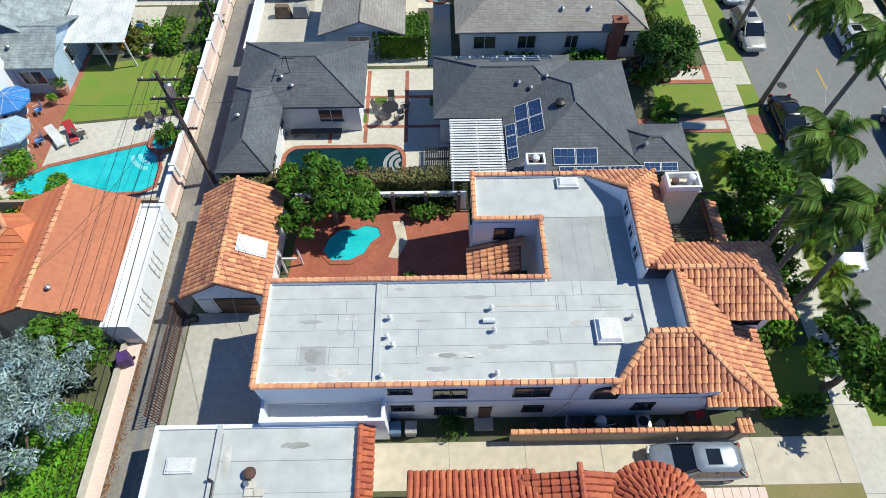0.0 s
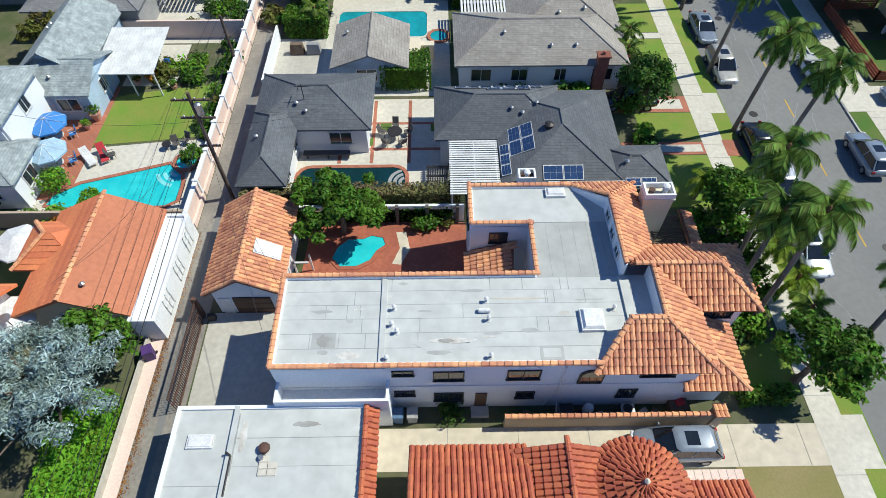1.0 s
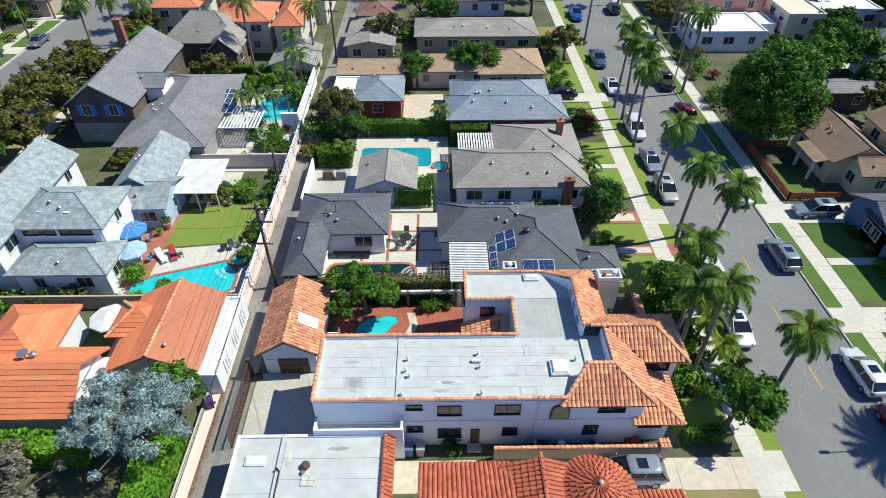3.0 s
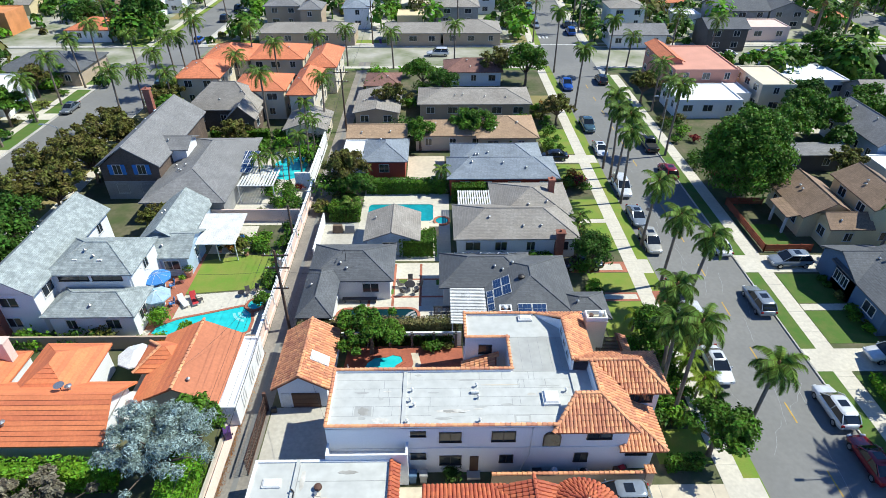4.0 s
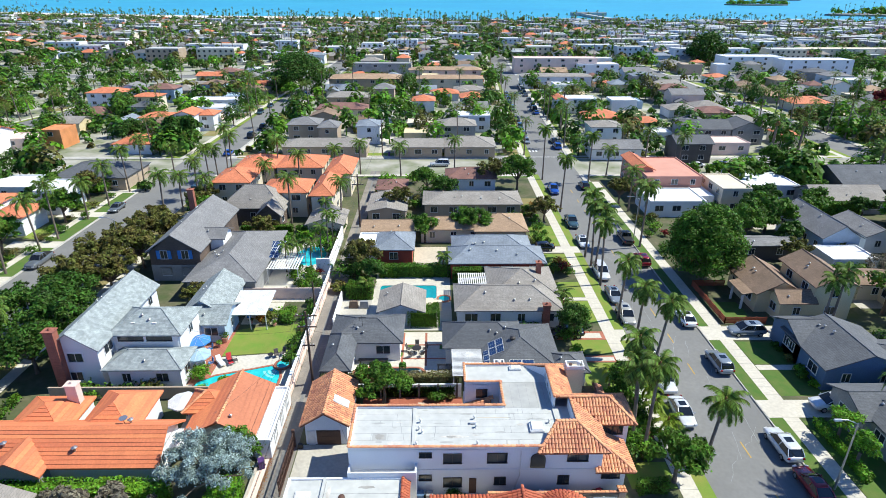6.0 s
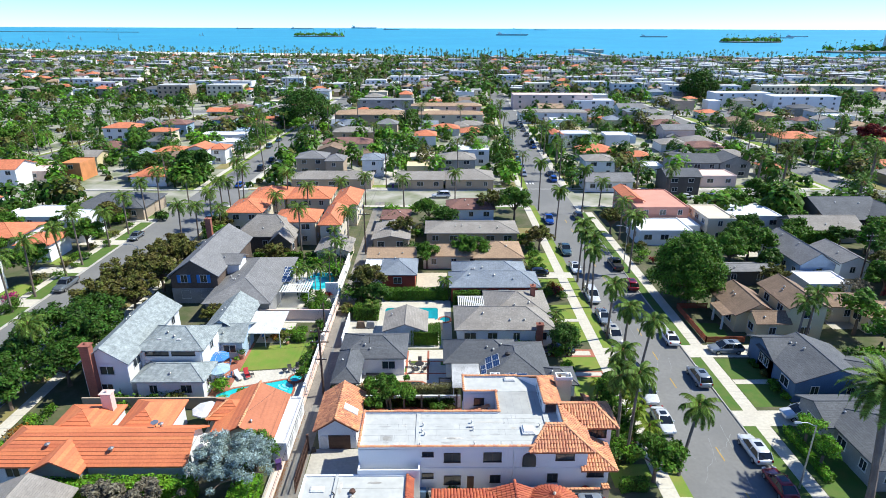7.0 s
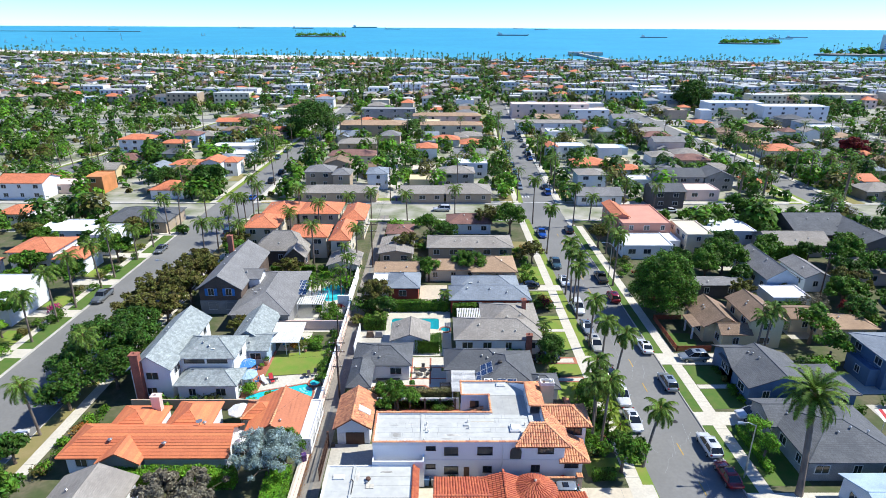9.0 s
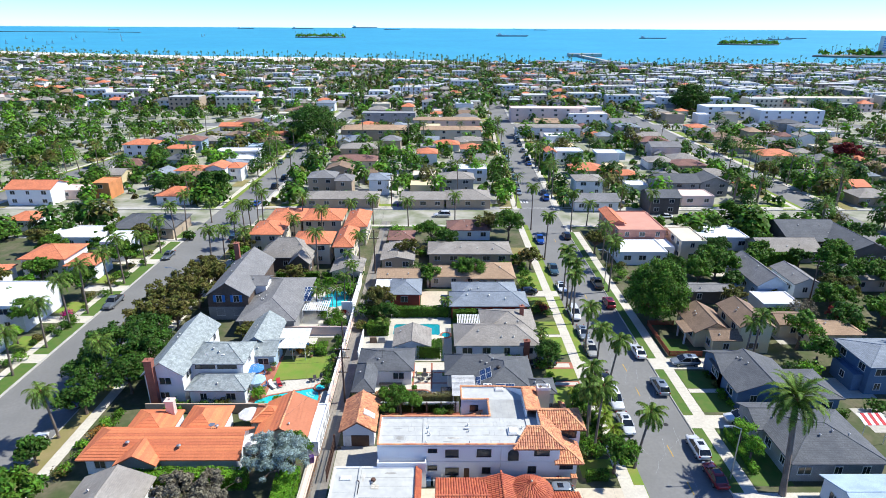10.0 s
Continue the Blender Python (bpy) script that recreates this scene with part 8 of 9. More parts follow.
for k in (-2, -1, 0, 1, 2):
    for y in range(128, 250, 9):
        for side in (-1, 1):
            if rt.random() < 0.42 and abs(y - CROSS[1]) > 8:
                palm(street_x(k, y) + side * 6.2, y, rt.uniform(7, 12), (rt.uniform(-.5, .5), rt.uniform(-.5, .5)), 17, 3.2, "queen", 400 + y + k * 7 + side, leaflets=8, group="palms of the town")
for i in range(34):
    y, x = rt.uniform(128, 240), rt.uniform(-140, 180)
    if min(abs(x - street_x(k, y)) for k in range(-3, 4)) > 8:
        palm(x, y, rt.uniform(6, 14), (rt.uniform(-.5, .5), rt.uniform(-.5, .5)), 17, 3.2, "queen", 900 + i, leaflets=8, group="palms of the town")

# the distance: joined houses, trees and palms down to the shore
bank = {m: Geo() for m in ("white", "cream", "tan", "greywall", "pale_pink", "sh_grey", "sh_dark", "sh_warm", "sh_maroon", "sh_tan", "orange_roof", "membrane", "membrane_grey", "leaf", "leaf_dark", "leaf_olive", "palm_bark", "frond", "glass")}


def far_house(x, y, w, d, e, r, rm, wm):
    bank[wm].box(x - w / 2, y - d / 2, -0.2, x + w / 2, y + d / 2, e)
    if rm in ("membrane", "membrane_grey"):
        bank[rm].box(x - w / 2 + 0.2, y - d / 2 + 0.2, e, x + w / 2 - 0.2, y + d / 2 - 0.2, e + 0.15)
    else:
        for p in roof_faces(x - w / 2 - 0.5, y - d / 2 - 0.5, x + w / 2 + 0.5, y + d / 2 + 0.5, e, r.uniform(1.4, 2.2), "hip", "x" if w > d else "y")[0]:
            bank[rm].add(p, [tuple(range(len(p)))])
    if e > 4:
        for s in range(int(e / 2.7)):
            for i in range(max(2, int(w / 3.2))):
                u = x - w / 2 + w * (i + 0.5) / max(2, int(w / 3.2))
                bank["glass"].add([(u - 0.6, y - d / 2 - 0.05, 0.9 + s * 2.7), (u + 0.6, y - d / 2 - 0.05, 0.9 + s * 2.7), (u + 0.6, y - d / 2 - 0.05, 2.1 + s * 2.7), (u - 0.6, y - d / 2 - 0.05, 2.1 + s * 2.7)], [(0, 1, 2, 3)])


rf = random.Random(77)
FR = ("sh_grey", "sh_grey", "sh_dark", "sh_warm", "sh_warm", "sh_maroon", "orange_roof", "sh_warm", "sh_grey", "sh_tan", "membrane", "membrane", "membrane_grey")
FW = ("white", "white", "white", "white", "white", "cream", "tan", "greywall", "pale_pink")


def shore(x):
    """How far the town reaches at x."""
    return (1040 - (x + 760) * 0.33) if x < -420 else (915 - (x + 420) * 0.16) if x < -100 else (880 - (x + 100) * 0.28 if x < 330 else 775)


y = 350.0
while y < 1120:
    half = 60 + (y + 46) * 0.82
    x = -half
    step = 14 + (y - 350) * 0.006
    while x < half:
        xx, yy = x + rf.uniform(-3, 3), y + rf.uniform(-3, 3)
        if yy < shore(xx) - 12 and min(abs(xx - street_x(k, yy)) for k in range(-3, 4)) > 9:
            near_beach = xx < 60 and yy > shore(xx) - 150
            right = xx > 120 + (yy - 350) * 0.1
            big = not near_beach and rf.random() < (0.4 if right else 0.16)
            if rf.random() < 0.92:
                w, d = (rf.uniform(14, 26), rf.uniform(9, 12)) if big else (rf.uniform(7, 11), rf.uniform(6, 9))
                e = rf.choice((5.6, 8.4, 8.4)) if big else 2.9 if near_beach else rf.choice((2.9, 5.4, 5.4))
                far_house(xx, yy, w, d, e, rf, rf.choice(("membrane", "membrane", "membrane_grey")) if big else rf.choice(FR), rf.choice(FW))
        for j in range(3):
            tx, ty = x + rf.uniform(-10, 10), y + rf.uniform(-10, 10)
            if ty < shore(tx) - (60 if tx < 60 else 4):
                rr = rf.uniform(1.6, 4.2)
                far_tree(bank[rf.choice(("leaf", "leaf_dark", "leaf_dark", "leaf_olive"))], tx, ty, rr, rr * rf.uniform(1.5, 2.6), rf, 18 if ty < 600 else 11)
        for j in range(rf.choice((0, 1, 1))):
            tx, ty = x + rf.uniform(-8, 8), y + rf.uniform(-8, 8)
            if ty < shore(tx):
                far_palm(bank["palm_bark"], bank["frond"], tx, ty, rf.uniform(7, 17), rf)
        x += step * rf.uniform(0.85, 1.2)
    y += step * 0.95
for x in range(-900, 640, 12):
    for j in range(1):
        xx = x + rf.uniform(-4, 4)
        far_palm(bank["palm_bark"], bank["frond"], xx, shore(xx) - rf.uniform(4, 18), rf.uniform(5, 13), rf)
    if rf.random() < 0.3 and x > 0:
        rr = rf.uniform(3, 6)
        far_tree(bank["leaf_dark"], x, shore(x) - 10, rr, rr * 1.6, rf, 30)
NAMES = {"leaf": "far_trees", "leaf_dark": "far_trees", "leaf_olive": "far_trees", "palm_bark": "far_palm_trunks", "frond": "far_palm_crowns", "glass": "far_windows"}
for m, g in bank.items():
    if g.v:
        nm = NAMES.get(m, "far_roofs" if m.startswith(("sh_", "orange", "membrane")) else "far_walls")
        solo(nm, g, m, {"far_trees": "many green trees of the distant town", "far_palm_trunks": "thin trunks of distant palms", "far_palm_crowns": "crowns of many distant palms", "far_windows": "dark windows of distant blocks",
                        "far_roofs": "roofs of many distant houses", "far_walls": "walls of many distant houses"}[nm], "town", "", "stuff")


# ---- sea: ships and islands ----
def sea_z(y):
    return -1.0 + max(0.0, y - 1350) * 30.5 / 3050


def ship(x, y, l, label, turn=0.0):
    z = sea_z(y)
    root = thing("ship", (x, y, z), label, "ship", "ships at anchor")
    h = l * 0.038
    prof = [(-l / 2, h), (-l / 2 + h * 0.4, -3.0), (l / 2 - h, -3.0), (l / 2 + h, h * 1.25), (l / 2 - h, h)]
    g = Geo()
    n = len(prof)
    g.add([(x + a, y - l * 0.06, z + b) for a, b in prof] + [(x + a, y + l * 0.06, z + b) for a, b in prof], [tuple(range(n)), tuple(range(n, 2 * n))[::-1]] + [(i, n + i, n + (i + 1) % n, (i + 1) % n) for i in range(n)])
    part("hull", g, "hull", root)
    part("deckhouse", Geo().box(x - l * 0.44, y - l * 0.05, z + h, x - l * 0.33, y + l * 0.05, z + h * 2.2).box(x - l * 0.42, y - l * 0.03, z + h * 2.2, x - l * 0.37, y + l * 0.03, z + h * 2.6), "trim", root)
    part("funnel", Geo().tube((x - l * 0.45, y, z + h * 2.4), (x - l * 0.45, y, z + h * 2.9), l * 0.015), "hull", root)
    for i in range(4):
        u = x - l * 0.2 + i * l * 0.17
        part("derrick", Geo().tube((u, y, z + h), (u, y, z + h * 2.1), l * 0.006, l * 0.004, 5), "trim", root)


for x, y, l, lab in ((-1748, 3330, 55, "white vessel far out at sea"), (-1200, 3864, 100, "long low tanker near the horizon"), (-846, 3872, 130, "long low tanker near the horizon"), (-509, 4300, 170, "long low tanker near the horizon"),
                     (-276, 3750, 95, "white and red ship at anchor"), (300, 2453, 125, "dark cargo ship at anchor"), (547, 4190, 65, "pale ship far out at sea"), (642, 3824, 80, "pale ship far out at sea"),
                     (802, 2256, 97, "white ship at anchor offshore"), (1228, 2169, 87, "long ship behind a wooded island"), (1391, 2348, 80, "long ship behind a wooded island")):
    ship(x, y, l, lab)
ri = random.Random(9)


def island(x0, x1, y, label, tower=0.0):
    z = sea_z(y)
    root = thing("island", ((x0 + x1) / 2, y, z), label, "island")
    n = 24
    poly = [((x0 + x1) / 2 + (x1 - x0) / 2 * math.cos(6.283 * i / n) * ri.uniform(0.9, 1.05), y + (x1 - x0) * 0.2 * math.sin(6.283 * i / n)) for i in range(n)]
    part("shore_rocks", Geo().prism(poly, z - 3, z + 3), "rock", root)
    g, gt, gf = Geo(), Geo(), Geo()
    for i in range(40):
        far_tree(g, ri.uniform(x0 + 8, x1 - 8), y + ri.uniform(-8, 8), ri.uniform(5, 10), ri.uniform(7, 14), ri, 24, z + 2)
    # bright leaves lighten the far trees, standing in for haze by colour
    tagged(part("trees", g, "leaf_bright", root), kind="stuff")
    for i in range(24):
        far_palm(gt, gf, ri.uniform(x0, x1), y + ri.uniform(-8, 8), ri.uniform(12, 24), ri, z + 2)
    part("palm_trunks", gt, "palm_bark", root)
    tagged(part("palm_crowns", gf, "frond", root), kind="stuff")
    if tower:
        part("tower", Geo().box(tower - 6, y - 6, z, tower + 6, y + 6, z + 38), "trim", root, "tall pale and blue tower")
        for i in range(6):
            part("tower_band", Geo().box(tower - 6.2, y - 6.2, z + 12 + i * 4, tower + 6.2, y - 5.9, z + 14 + i * 4), "blue_cloth", root)


island(-512, -327, 2188, "low wooded island with palms out at sea")
island(812, 990, 1730, "low wooded island with palms out at sea")
island(720, 930, 1120, "wooded island with a striped tower", 850)
solo("breakwater", Geo().box(-2000, 2790, 12.5, -1350, 2800, 16.0), "rock", "low dark breakwater out at sea", "breakwater")
g = Geo().box(255, 860, -0.5, 263, 1090, 3.0).box(240, 1070, -0.5, 300, 1090, 5.0)
for i in range(9):
    g.tube((258, 870 + i * 24, -2), (258, 870 + i * 24, 0), 0.8, 0.8, 6)
solo("pier", g, "kerb", "pale concrete pier running into the sea", "pier")
for i in range(16):
    bx, by = ri.uniform(-1500, -850), ri.uniform(1450, 2300)
    z = sea_z(by)
    root = thing("sailing_boat", (bx, by, z), "small white sailing boat", "boat", "sailing boats")
    part("hull", Geo().add([(bx - 5, by - 1, z + 1.4), (bx + 5, by - 1, z + 1.4), (bx + 3.5, by, z - 0.6), (bx - 4, by, z - 0.6), (bx - 5, by + 1, z + 1.4), (bx + 5, by + 1, z + 1.4)], [(0, 1, 2, 3), (5, 4, 3, 2), (0, 4, 5, 1), (1, 5, 2), (0, 3, 4)]), "trim", root)
    part("sail", Geo().add([(bx, by, z + 2), (bx, by + 0.2, z + 12), (bx - 4.2, by + 0.6, z + 2.4), (bx, by + 0.3, z + 2)], [(0, 1, 2), (3, 2, 1)]), "white_cloth", root)

# ---- small things: terraces and yards ----
def umbrella(x, y, material, label):
    root = thing("parasol", (x, y, 0), label, "parasol", "parasols on the terrace")
    part("pole", Geo().tube((x, y, 0.0), (x, y, 2.45), 0.03), "trim", root)
    g, n = Geo(), 8
    vs = [(x, y, 2.55)] + [(x + 1.45 * math.cos(6.283 * i / n), y + 1.45 * math.sin(6.283 * i / n), 2.0) for i in range(n)] + [(x + 1.45 * math.cos(6.283 * i / n), y + 1.45 * math.sin(6.283 * i / n), 1.85) for i in range(n)]
    g.add(vs, [(0, 1 + i, 1 + (i + 1) % n) for i in range(n)] + [(1 + i, 9 + i, 9 + (i + 1) % n, 1 + (i + 1) % n) for i in range(n)])
    c = part("canopy", g, material, root)
    for i in range(n):
        part("rib", Geo().tube((x, y, 2.57), (x + 1.45 * math.cos(6.283 * i / n), y + 1.45 * math.sin(6.283 * i / n), 2.02), 0.012, 0.012, 4), "trim", c)
    part("base_plate", Geo().lathe(x, y, [(0.28, 0.0), (0.28, 0.06), (0.1, 0.1)], 12), "concrete", root)


def chair(x, y, turn, seat, frame_m, label, group="garden chairs"):
    root = thing("garden_chair", (x, y, 0), label, "chair", group)
    c, s = math.cos(turn), math.sin(turn)
    at = lambda u, v, z: (x + u * c - v * s, y + u * s + v * c, z)
    part("seat", Geo().obox(x, y, 0.40, 0.5, 0.5, 0.06, turn, 0.01), seat, root)
    vs = [at(-0.25, 0.22, 0.45), at(0.25, 0.22, 0.45), at(0.25, 0.38, 1.0), at(-0.25, 0.38, 1.0), at(-0.25, 0.27, 0.45), at(0.25, 0.27, 0.45), at(0.25, 0.43, 1.0), at(-0.25, 0.43, 1.0)]
    part("backrest", Geo().add(vs, [(0, 1, 2, 3), (7, 6, 5, 4), (0, 4, 5, 1), (1, 5, 6, 2), (2, 6, 7, 3), (3, 7, 4, 0)]), seat, root)
    for u in (-0.23, 0.23):
        for v in (-0.22, 0.22):
            part("leg", Geo().tube(at(u, v, 0.0), at(u, v, 0.42), 0.018, 0.018, 5), frame_m, root)
        part("armrest", Geo().tube(at(u, -0.22, 0.64), at(u, 0.3, 0.66), 0.02, 0.02, 5), frame_m, root)
    return root


def table(x, y, r, top, label, h=0.72):
    root = thing("garden_table", (x, y, 0), label, "table", "garden tables")
    part("tabletop", Geo().lathe(x, y, [(r, h), (r, h + 0.04)], 16), top, root)
    for i in range(4):
        a = 0.785 + 1.5708 * i
        part("leg", Geo().tube((x + r * 0.7 * math.cos(a), y + r * 0.7 * math.sin(a), 0), (x + r * 0.5 * math.cos(a), y + r * 0.5 * math.sin(a), h), 0.02, 0.02, 5), "dark_metal", root)


def lounger(x, y, turn, cushion, label):
    root = thing("sun_lounger", (x, y, 0), label, "lounger", "sun loungers")
    c, s = math.cos(turn), math.sin(turn)
    at = lambda u, v, z: (x + u * c - v * s, y + u * s + v * c, z)
    part("frame", Geo().obox(x, y, 0.28, 0.66, 1.8, 0.05, turn), "trim", root)
    part("mattress", Geo().obox(*at(0, -0.3, 0)[:2], 0.33, 0.6, 1.2, 0.08, turn, 0.03), cushion, root)
    vs = [at(-0.3, 0.3, 0.34), at(0.3, 0.3, 0.34), at(0.3, 0.75, 0.95), at(-0.3, 0.75, 0.95), at(-0.3, 0.36, 0.3), at(0.3, 0.36, 0.3), at(0.3, 0.81, 0.91), at(-0.3, 0.81, 0.91)]
    part("backrest", Geo().add(vs, [(0, 1, 2, 3), (7, 6, 5, 4), (0, 4, 5, 1), (1, 5, 6, 2), (2, 6, 7, 3), (3, 7, 4, 0)]), cushion, root)
    for u in (-0.28, 0.28):
        for v in (-0.8, 0.7):
            part("leg", Geo().tube(at(u, v, 0.0), at(u, v, 0.29), 0.025, 0.025, 5), "trim", root)


umbrella(-29.7, 33.3, "blue_cloth", "open bright blue canvas parasol over a table")
umbrella(-28.6, 30.3, "pale_cloth", "open pale blue striped parasol over a table")
table(-29.7, 33.3, 0.6, "trim", "round white garden table under a parasol")
table(-28.6, 30.3, 0.6, "trim", "round white garden table under a parasol")
for cx, cy in ((-29.7, 33.3), (-28.6, 30.3)):
    for i in range(4):
        a = 0.6 + 1.5708 * i
        chair(cx + 1.1 * math.cos(a), cy + 1.1 * math.sin(a), a - 1.5708, "blue_cloth", "trim", "white-framed garden chair with blue cloth beside a table")
lounger(-25.6, 31.6, 0.5, "red_cloth", "white sun lounger with a red cushion by a pool")
lounger(-26.6, 31.2, 0.7, "white_cloth", "white sun lounger with a pale cushion by a pool")
chair(-24.9, 31.5, 2.0, "dark_wall", "dark_metal", "dark folding chair beside a lounger")
chair(-20.2, 32.6, 0.4, "dark_wall", "dark_metal", "dark metal garden chair by a spa")
chair(-19.5, 33.0, -0.4, "dark_wall", "dark_metal", "dark metal garden chair by a spa")
table(-20.9, 32.5, 0.35, "dark_metal", "small dark side table by a spa", 0.5)
table(-3.0, 33.4, 0.6, "dark_metal", "round dark metal patio table")
for i in range(5):
    a = 0.3 + 1.2566 * i
    chair(-3.0 + 1.05 * math.cos(a), 33.4 + 1.05 * math.sin(a), a - 1.5708, "dark_wall", "dark_metal", "dark metal patio chair round a table")
for x, y, s in ((-5.2, 33.0, 1.2), (-3.8, 34.7, 0.0), (0.3, 34.6, 0.2)):
    solo("door_mat" if s else "green_mat", Geo().obox(x, y, 0.0, 0.9, 0.9, 0.03), "grass_dark", "square green outdoor mat on a terrace", "mat")
bn = thing("bench", (-8.0, 31.3, 0), "long dark planter bench against a wall", "bench")
part("seat", Geo().box(-10.0, 31.1, 0.42, -6.4, 31.6, 0.5), "dark_wall", bn)
for x in (-9.8, -8.2, -6.6):
    part("leg", Geo().box(x, 31.15, 0.0, x + 0.1, 31.55, 0.42), "dark_wall", bn)


def pot(x, y, r, h, leaf_m, seed, label="terracotta pot with a leafy plant"):
    root = thing("plant_pot", (x, y, 0), label, "plant pot", "plant pots")
    part("pot", Geo().lathe(x, y, [(r * 0.65, 0.0), (r, h * 0.9), (r * 1.08, h * 0.9), (r * 1.08, h), (r * 0.9, h), (r * 0.85, h * 0.9)], 14), "pink", root)
    part("foliage", leaves(seed, [(x, y, h + r * 0.6, r * 1.2), (x + r * 0.4, y, h + r, r * 0.8)], 160, 0.10), leaf_m, root)


for i, (x, y, r, h) in enumerate(((-27.6, 36.0, 0.45, 0.8), (-28.0, 34.9, 0.3, 0.5), (-5.6, 32.3, 0.35, 0.45), (-22.3, 39.9, 0.28, 0.4), (-24.0, 24.3, 0.35, 0.7), (-25.6, 40.6, 0.25, 0.4), (-1.3, 19.2, 0.35, 0.5), (-30.4, 38.9, 0.3, 0.5))):
    pot(x, y, r, h, ("leaf", "leaf_bright", "leaf_olive")[i % 3], 300 + i)
bush(-27.9, 28.3, 0.8, 1.7, "leaf_bright", "tall yellow-green shrub in a terrace corner", 900, 0.12, 41)
bush(-30.4, 27.6, 0.9, 1.2, "leaf", "green shrub beside a pool house", 700, 0.12, 42)
for x, y in ((-26.2, 41.6), (-25.0, 42.2), (-24.2, 41.4), (-23.4, 42.4)):
    chair(x, y, 0.2, "blue_cloth", "trim", "blue patio chair under an awning")
table(-24.8, 41.8, 0.55, "trim", "pale table under an awning")
# things in the small courtyard with the pool
tb = thing("outdoor_sofa", (-0.2, 18.4, 0), "dark outdoor sofa with red cushions on a patio", "sofa")
part("base", Geo().box(-1.4, 18.0, 0.0, 1.0, 18.8, 0.35), "dark_wall", tb)
part("backrest", Geo().box(-1.4, 17.8, 0.0, 1.0, 18.02, 0.8), "dark_wall", tb)
for i in range(3):
    part("cushion", Geo().obox(-1.0 + i * 0.8, 18.4, 0.35, 0.72, 0.7, 0.12, 0, 0.04), "red_cloth" if i == 1 else "greywall", tb)
gr = thing("barbecue", (-0.8, 17.0, 0), "pale blue steel barbecue beside a wall", "barbecue")
part("body", Geo().obox(-0.8, 17.05, 0.3, 1.3, 0.6, 0.6, 0, 0.04), "paleblue", gr)
part("lid", Geo().tube((-1.4, 17.05, 0.95), (-0.2, 17.05, 0.95), 0.27, 0.27, 12), "metal", gr)
for x in (-1.35, -0.25):
    part("leg", Geo().box(x - 0.04, 16.9, 0.0, x + 0.04, 17.2, 0.3), "dark_metal", gr)
chair(1.0, 17.3, 2.5, "dark_wall", "dark_metal", "dark patio chair near a barbecue")
tc = thing("string_of_frames", (-8.4, 21.0, 0), "white timber gate frame beside a garage", "gate")
part("gate_frame", Geo().box(-9.0, 20.0, 0.0, -8.9, 20.1, 1.8).box(-8.1, 20.6, 0.0, -8.0, 20.7, 1.8).box(-9.0, 20.0, 1.7, -8.0, 20.1, 1.8), "trim", tc)
# narrow yard beside the white house
eq = thing("pool_equipment", (8.0, 10.55, 0), "pale pool pumps and pipes beside a house wall", "pump set")
part("filter_tank", Geo().lathe(8.7, 10.55, [(0.28, 0.0), (0.3, 0.2), (0.3, 0.75), (0.2, 0.95), (0.06, 1.0)], 14), "trim", eq)
part("heater", Geo().obox(7.4, 10.55, 0.0, 0.8, 0.6, 0.75, 0, 0.03), "greywall", eq)
part("heater_grille", Geo().obox(7.4, 10.55, 0.75, 0.7, 0.5, 0.03), "dark_metal", eq)
part("pump", Geo().tube((7.95, 10.4, 0.25), (8.4, 10.5, 0.25), 0.14, 0.12, 10), "dark_metal", eq)
part("pipe", Geo().path([(6.9, 10.8, 0.9), (6.9, 10.4, 0.3), (8.2, 10.3, 0.2), (9.6, 10.5, 0.2)], [0.04] * 4, 6), "trim", eq)
ac = thing("air_conditioner", (10.9, 10.5, 0), "grey outdoor air-conditioning unit by a wall", "air conditioner")
part("case", Geo().obox(10.9, 10.5, 0.0, 0.8, 0.7, 0.7, 0, 0.02), "metal", ac)
part("fan_guard", Geo().lathe(10.9, 10.5, [(0.27, 0.7), (0.27, 0.73), (0.2, 0.74)], 14), "dark_metal", ac)
for i, (x, y) in enumerate(((9.9, 10.35), (11.9, 10.45), (12.5, 10.4), (5.2, 10.4))):
    solo("crate", Geo().obox(x, y, 0.0, 0.5, 0.4, 0.35, i * 0.5, 0.02), ("wood", "greywall", "dark_wall", "wood")[i], "stored box in a narrow side yard", "box", "boxes in the side yard")
rc = thing("storage_box", (13.85, 10.75, 0), "brown timber storage box with a red cover", "storage box")
part("body", Geo().obox(13.85, 10.75, 0.0, 1.0, 0.7, 0.6), "wood", rc)
part("cover", Geo().obox(13.95, 10.85, 0.6, 0.5, 0.4, 0.14, 0.3, 0.05), "red_cloth", rc)


def bin_(x, y, material, label, turn=0.0):
    root = thing("wheelie_bin", (x, y, 0), label, "bin", "wheelie bins")
    g = Geo()
    b = Geo().obox(x, y, 0.06, 0.52, 0.58, 0.9, turn)
    b.v = [(x + (vx - x) * (1.12 if vz > 0.5 else 0.9), y + (vy - y) * (1.12 if vz > 0.5 else 0.9), vz) for vx, vy, vz in b.v]
    part("body", b, material, root)
    part("lid", Geo().obox(x, y, 0.96, 0.62, 0.68, 0.07, turn, 0.03), material, root)
    for s in (-0.22, 0.22):
        part("wheel", Geo().tube((x + s - 0.03, y + 0.28, 0.1), (x + s + 0.03, y + 0.28, 0.1), 0.1, 0.1, 8), "rubber", root)


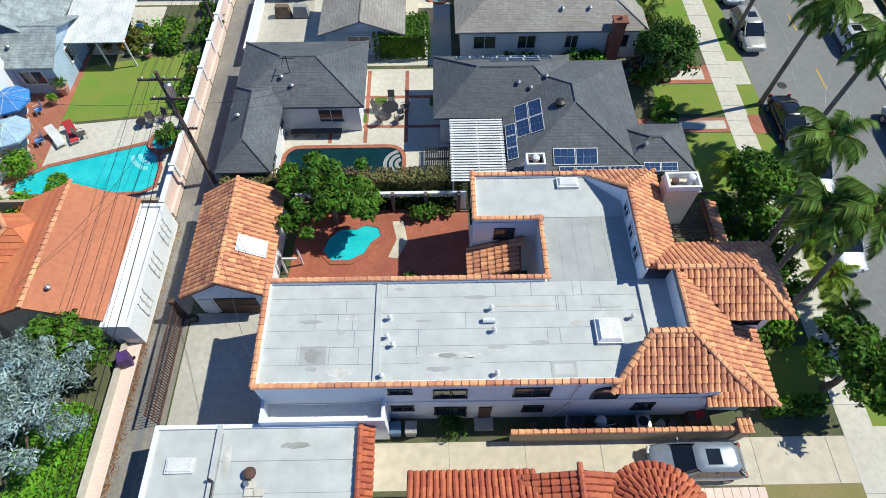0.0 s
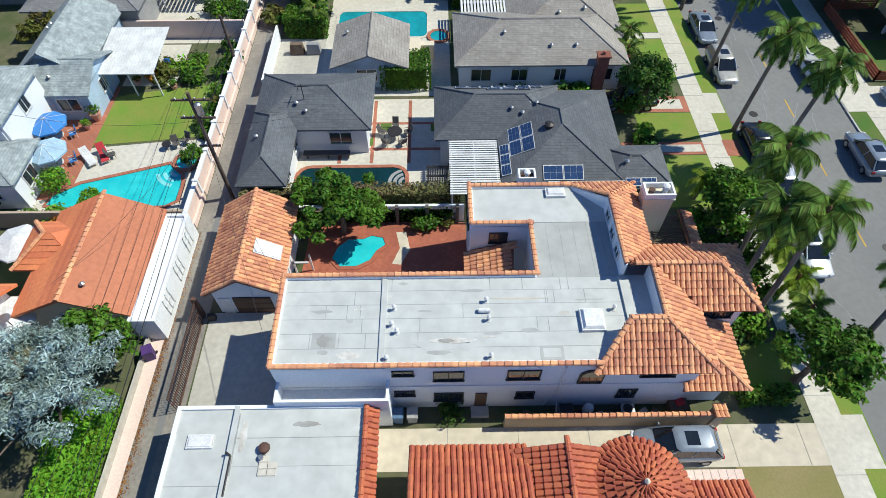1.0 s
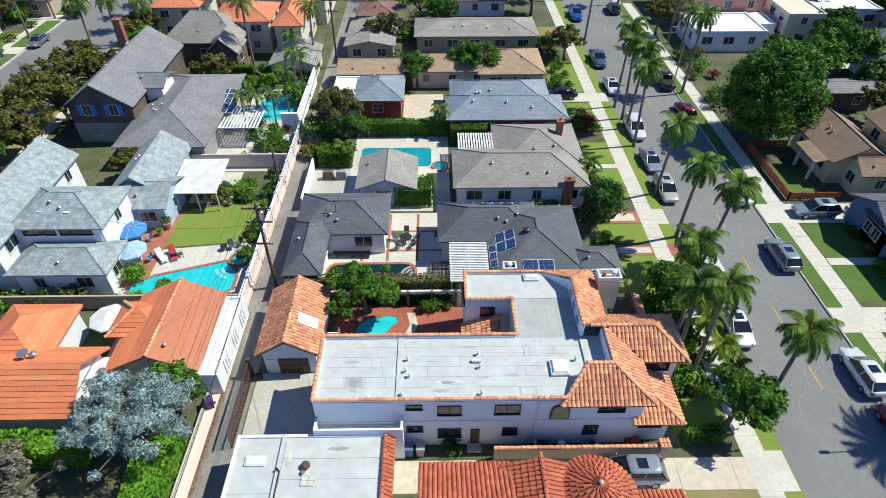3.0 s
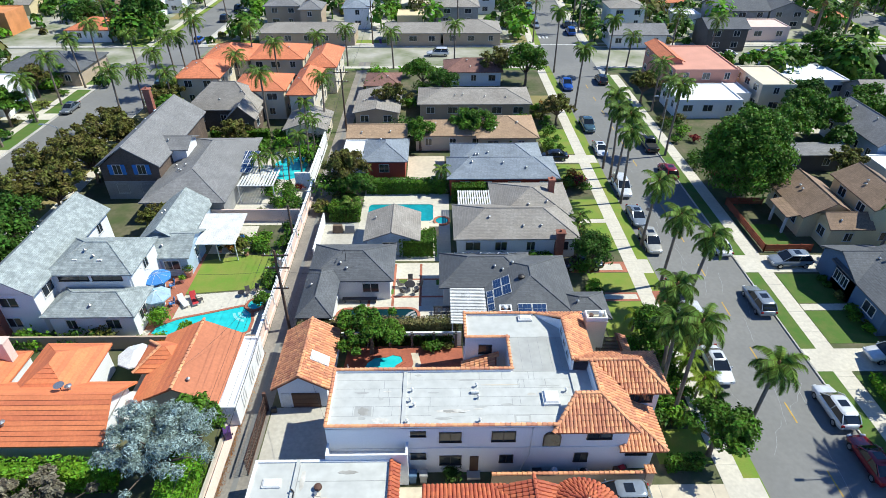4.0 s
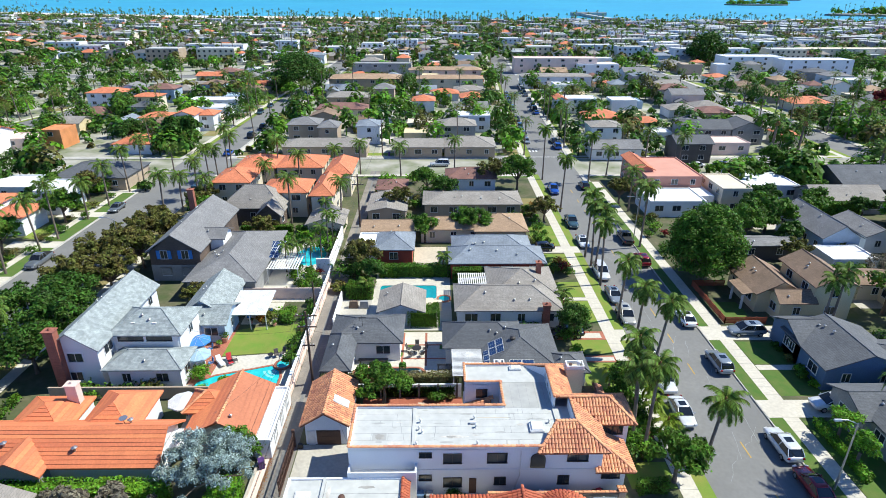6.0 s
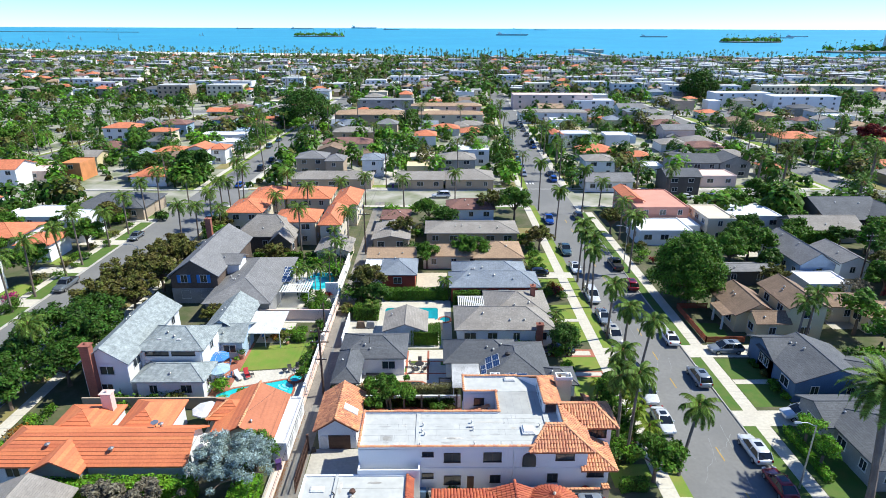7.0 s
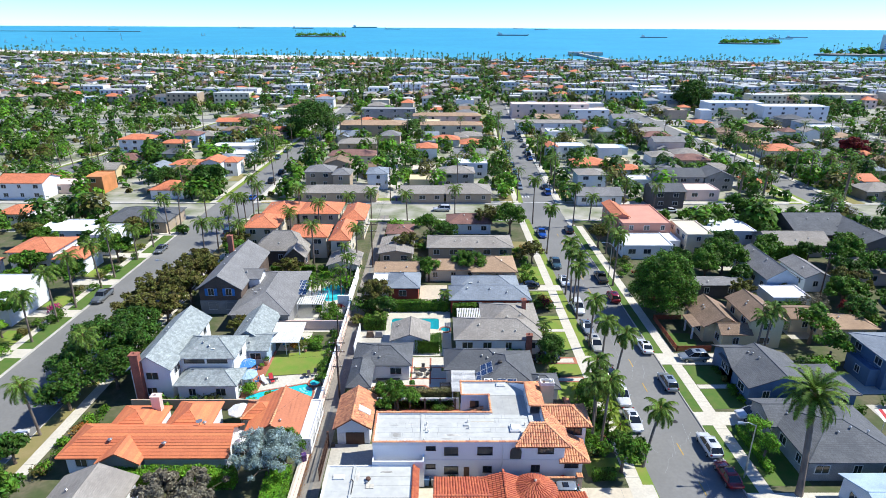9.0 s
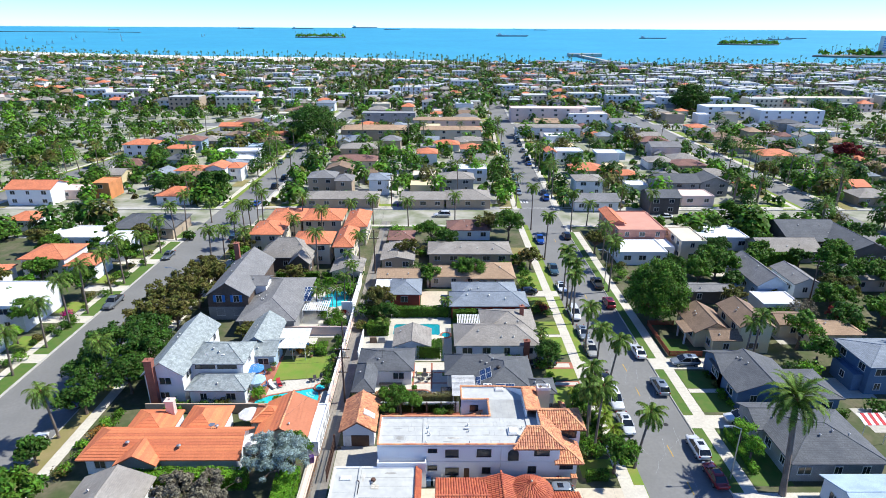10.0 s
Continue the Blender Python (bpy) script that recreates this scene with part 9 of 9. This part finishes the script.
bin_(-2.75, 10.35, "tan", "tan bin with a closed lid by a wall", 0.1)
bin_(-2.0, 10.3, "bluewall", "dark blue bin with a closed lid by a wall")
bin_(-1.2, 10.3, "greywall", "grey bin with a closed lid by a wall")
bin_(-17.1, 14.4, "purple", "purple bin at the alley edge", 0.4)
bin_(-13.2, 127.5, "purple", "purple bin at the alley mouth")
bin_(-17.3, 46.0, "purple", "purple bin at the alley edge", 0.2)
for x, mtl in ((-12.3, "wood"), (-10.8, "greywall")):
    bb = thing("covered_barbecue", (x, 44.8, 0), "barbecue under a grey cloth cover in a yard", "barbecue", "covered barbecues")
    part("cover", Geo().obox(x, 44.8, 0.1, 1.3, 0.7, 0.95, 0, 0.12), mtl, bb)
    part("base", Geo().obox(x, 44.8, 0.0, 1.2, 0.6, 0.12), "dark_metal", bb)
# white canopy tent and awnings
ct = thing("canopy_tent", (-24.0, 19.0, 0), "white canvas canopy over a yard", "canopy")
part("canopy", Geo().add([(-26.6, 15.2, 2.0), (-24.4, 14.6, 2.0), (-23.6, 16.0, 2.0), (-24.4, 17.6, 2.0), (-26.2, 17.6, 2.0), (-25.2, 16.2, 2.5)], [(0, 1, 5), (1, 2, 5), (2, 3, 5), (3, 4, 5), (4, 0, 5)]), "white_cloth", ct)
for x, y in ((-26.5, 15.3), (-24.4, 14.7), (-23.7, 16.0), (-24.4, 17.5), (-26.1, 17.5)):
    part("post", Geo().tube((x, y, 0), (x, y, 2.0), 0.03, 0.03, 6), "trim", ct)
ct = thing("canopy_tent", (-26.5, 21.5, 0), "white canvas patio umbrella in a yard", "canopy")
part("canopy", Geo().lathe(-27.0, 21.6, [(1.6, 2.1), (1.55, 2.2), (0.05, 2.7)], 8), "white_cloth", ct)
part("pole", Geo().tube((-27.0, 21.6, 0), (-27.0, 21.6, 2.6), 0.03, 0.03, 6), "trim", ct)
ct = thing("patio_awning", (-34.0, 49.0, 0), "white arched canvas awning", "awning")
g = Geo()
for i in range(6):
    a0, a1 = math.pi * i / 6, math.pi * (i + 1) / 6
    g.add([(-36.6 + 1.6 - 1.6 * math.cos(a0), 49.0, 1.4 + 0.9 * math.sin(a0)), (-36.6 + 1.6 - 1.6 * math.cos(a1), 49.0, 1.4 + 0.9 * math.sin(a1)), (-36.6 + 1.6 - 1.6 * math.cos(a1), 51.5, 1.4 + 0.9 * math.sin(a1)), (-36.6 + 1.6 - 1.6 * math.cos(a0), 51.5, 1.4 + 0.9 * math.sin(a0))], [(0, 1, 2, 3)])
part("canopy", g, "white_cloth", ct)
for x in (-36.6, -33.4):
    for y in (49.1, 51.4):
        part("post", Geo().tube((x, y, 0), (x, y, 1.4), 0.03, 0.03, 6), "trim", ct)
# satellite dishes
for x, y, z, r in ((-24.6, 15.4, 2.6, 0.35), (-29.8, 15.8, 4.3, 0.4)):
    sd = thing("satellite_dish", (x, y, z), "grey satellite dish fixed to a roof edge", "satellite dish", "satellite dishes")
    part("dish", Geo().lathe(x, y, [(0.05, z + 0.35), (r * 0.7, z + 0.42), (r, z + 0.55)], 14), "metal", sd)
    part("mast", Geo().tube((x, y, z - 0.3), (x, y, z + 0.36), 0.03, 0.03, 6), "dark_metal", sd)
# flagged awning with red stripes
aw = thing("striped_awning", (50.5, 15.5, 0), "red and white striped awning behind a roof", "awning")
for i in range(7):
    part("stripe", Geo().plate([(56.0 + i * 0.5, 17.5, 3.2), (56.48 + i * 0.5, 17.5, 3.2), (56.48 + i * 0.5, 19.5, 3.7), (56.0 + i * 0.5, 19.5, 3.7)], 0.04), "red_cloth" if i % 2 else "white_cloth", aw)
for x in (56.1, 59.3):
    part("post", Geo().tube((x, 17.6, -0.05), (x, 17.6, 3.2), 0.04, 0.04, 6), "trim", aw)
# fallen leaves and dirt along the alley edge
rl = np.random.RandomState(5)
n = 2600
px = -16.66 + np.abs(rl.normal(0, 0.2, n))
py = rl.uniform(-8, 24, n)
g = Geo()
for a, b, t in zip(px.tolist(), py.tolist(), rl.uniform(0, 6.28, n).tolist()):
    c, s = 0.05 * math.cos(t), 0.05 * math.sin(t)
    g.add([(a - c, b - s, 0.026), (a + s * 0.6, b - c * 0.6, 0.03), (a + c, b + s, 0.034), (a - s * 0.6, b + c * 0.6, 0.03)], [(0, 1, 2, 3)])
solo("fallen_leaves", g, "litter", "dry orange leaves along the alley edge", "leaves", "", "stuff")
# cracks and tar lines on the street, joints on the drive
rc_ = random.Random(8)
g = Geo()
for i in range(26):
    x, y = rc_.uniform(25.5, 33.5), rc_.uniform(8, 75)
    d = rc_.uniform(-1, 1)
    for j in range(7):
        x2, y2 = x + d * rc_.uniform(0.05, 0.5), y + rc_.uniform(0.2, 0.9)
        g.add([(x - 0.02, y, ROAD + 0.007), (x + 0.02, y, ROAD + 0.007), (x2 + 0.02, y2, ROAD + 0.007), (x2 - 0.02, y2, ROAD + 0.007)], [(0, 1, 2, 3)])
        x, y = x2, y2
solo("road_crack", g, "seam", "dark sealed cracks in a street surface", "cracks", "", "stuff")
for x, y in ((26.8, 36.0), (31.5, 22.0), (28.0, 50.0)):
    solo("manhole_cover", Geo().lathe(x, y, [(0.36, ROAD), (0.36, ROAD + 0.012), (0.3, ROAD + 0.014)], 18), "dark_metal", "round iron manhole cover in the street", "manhole cover")
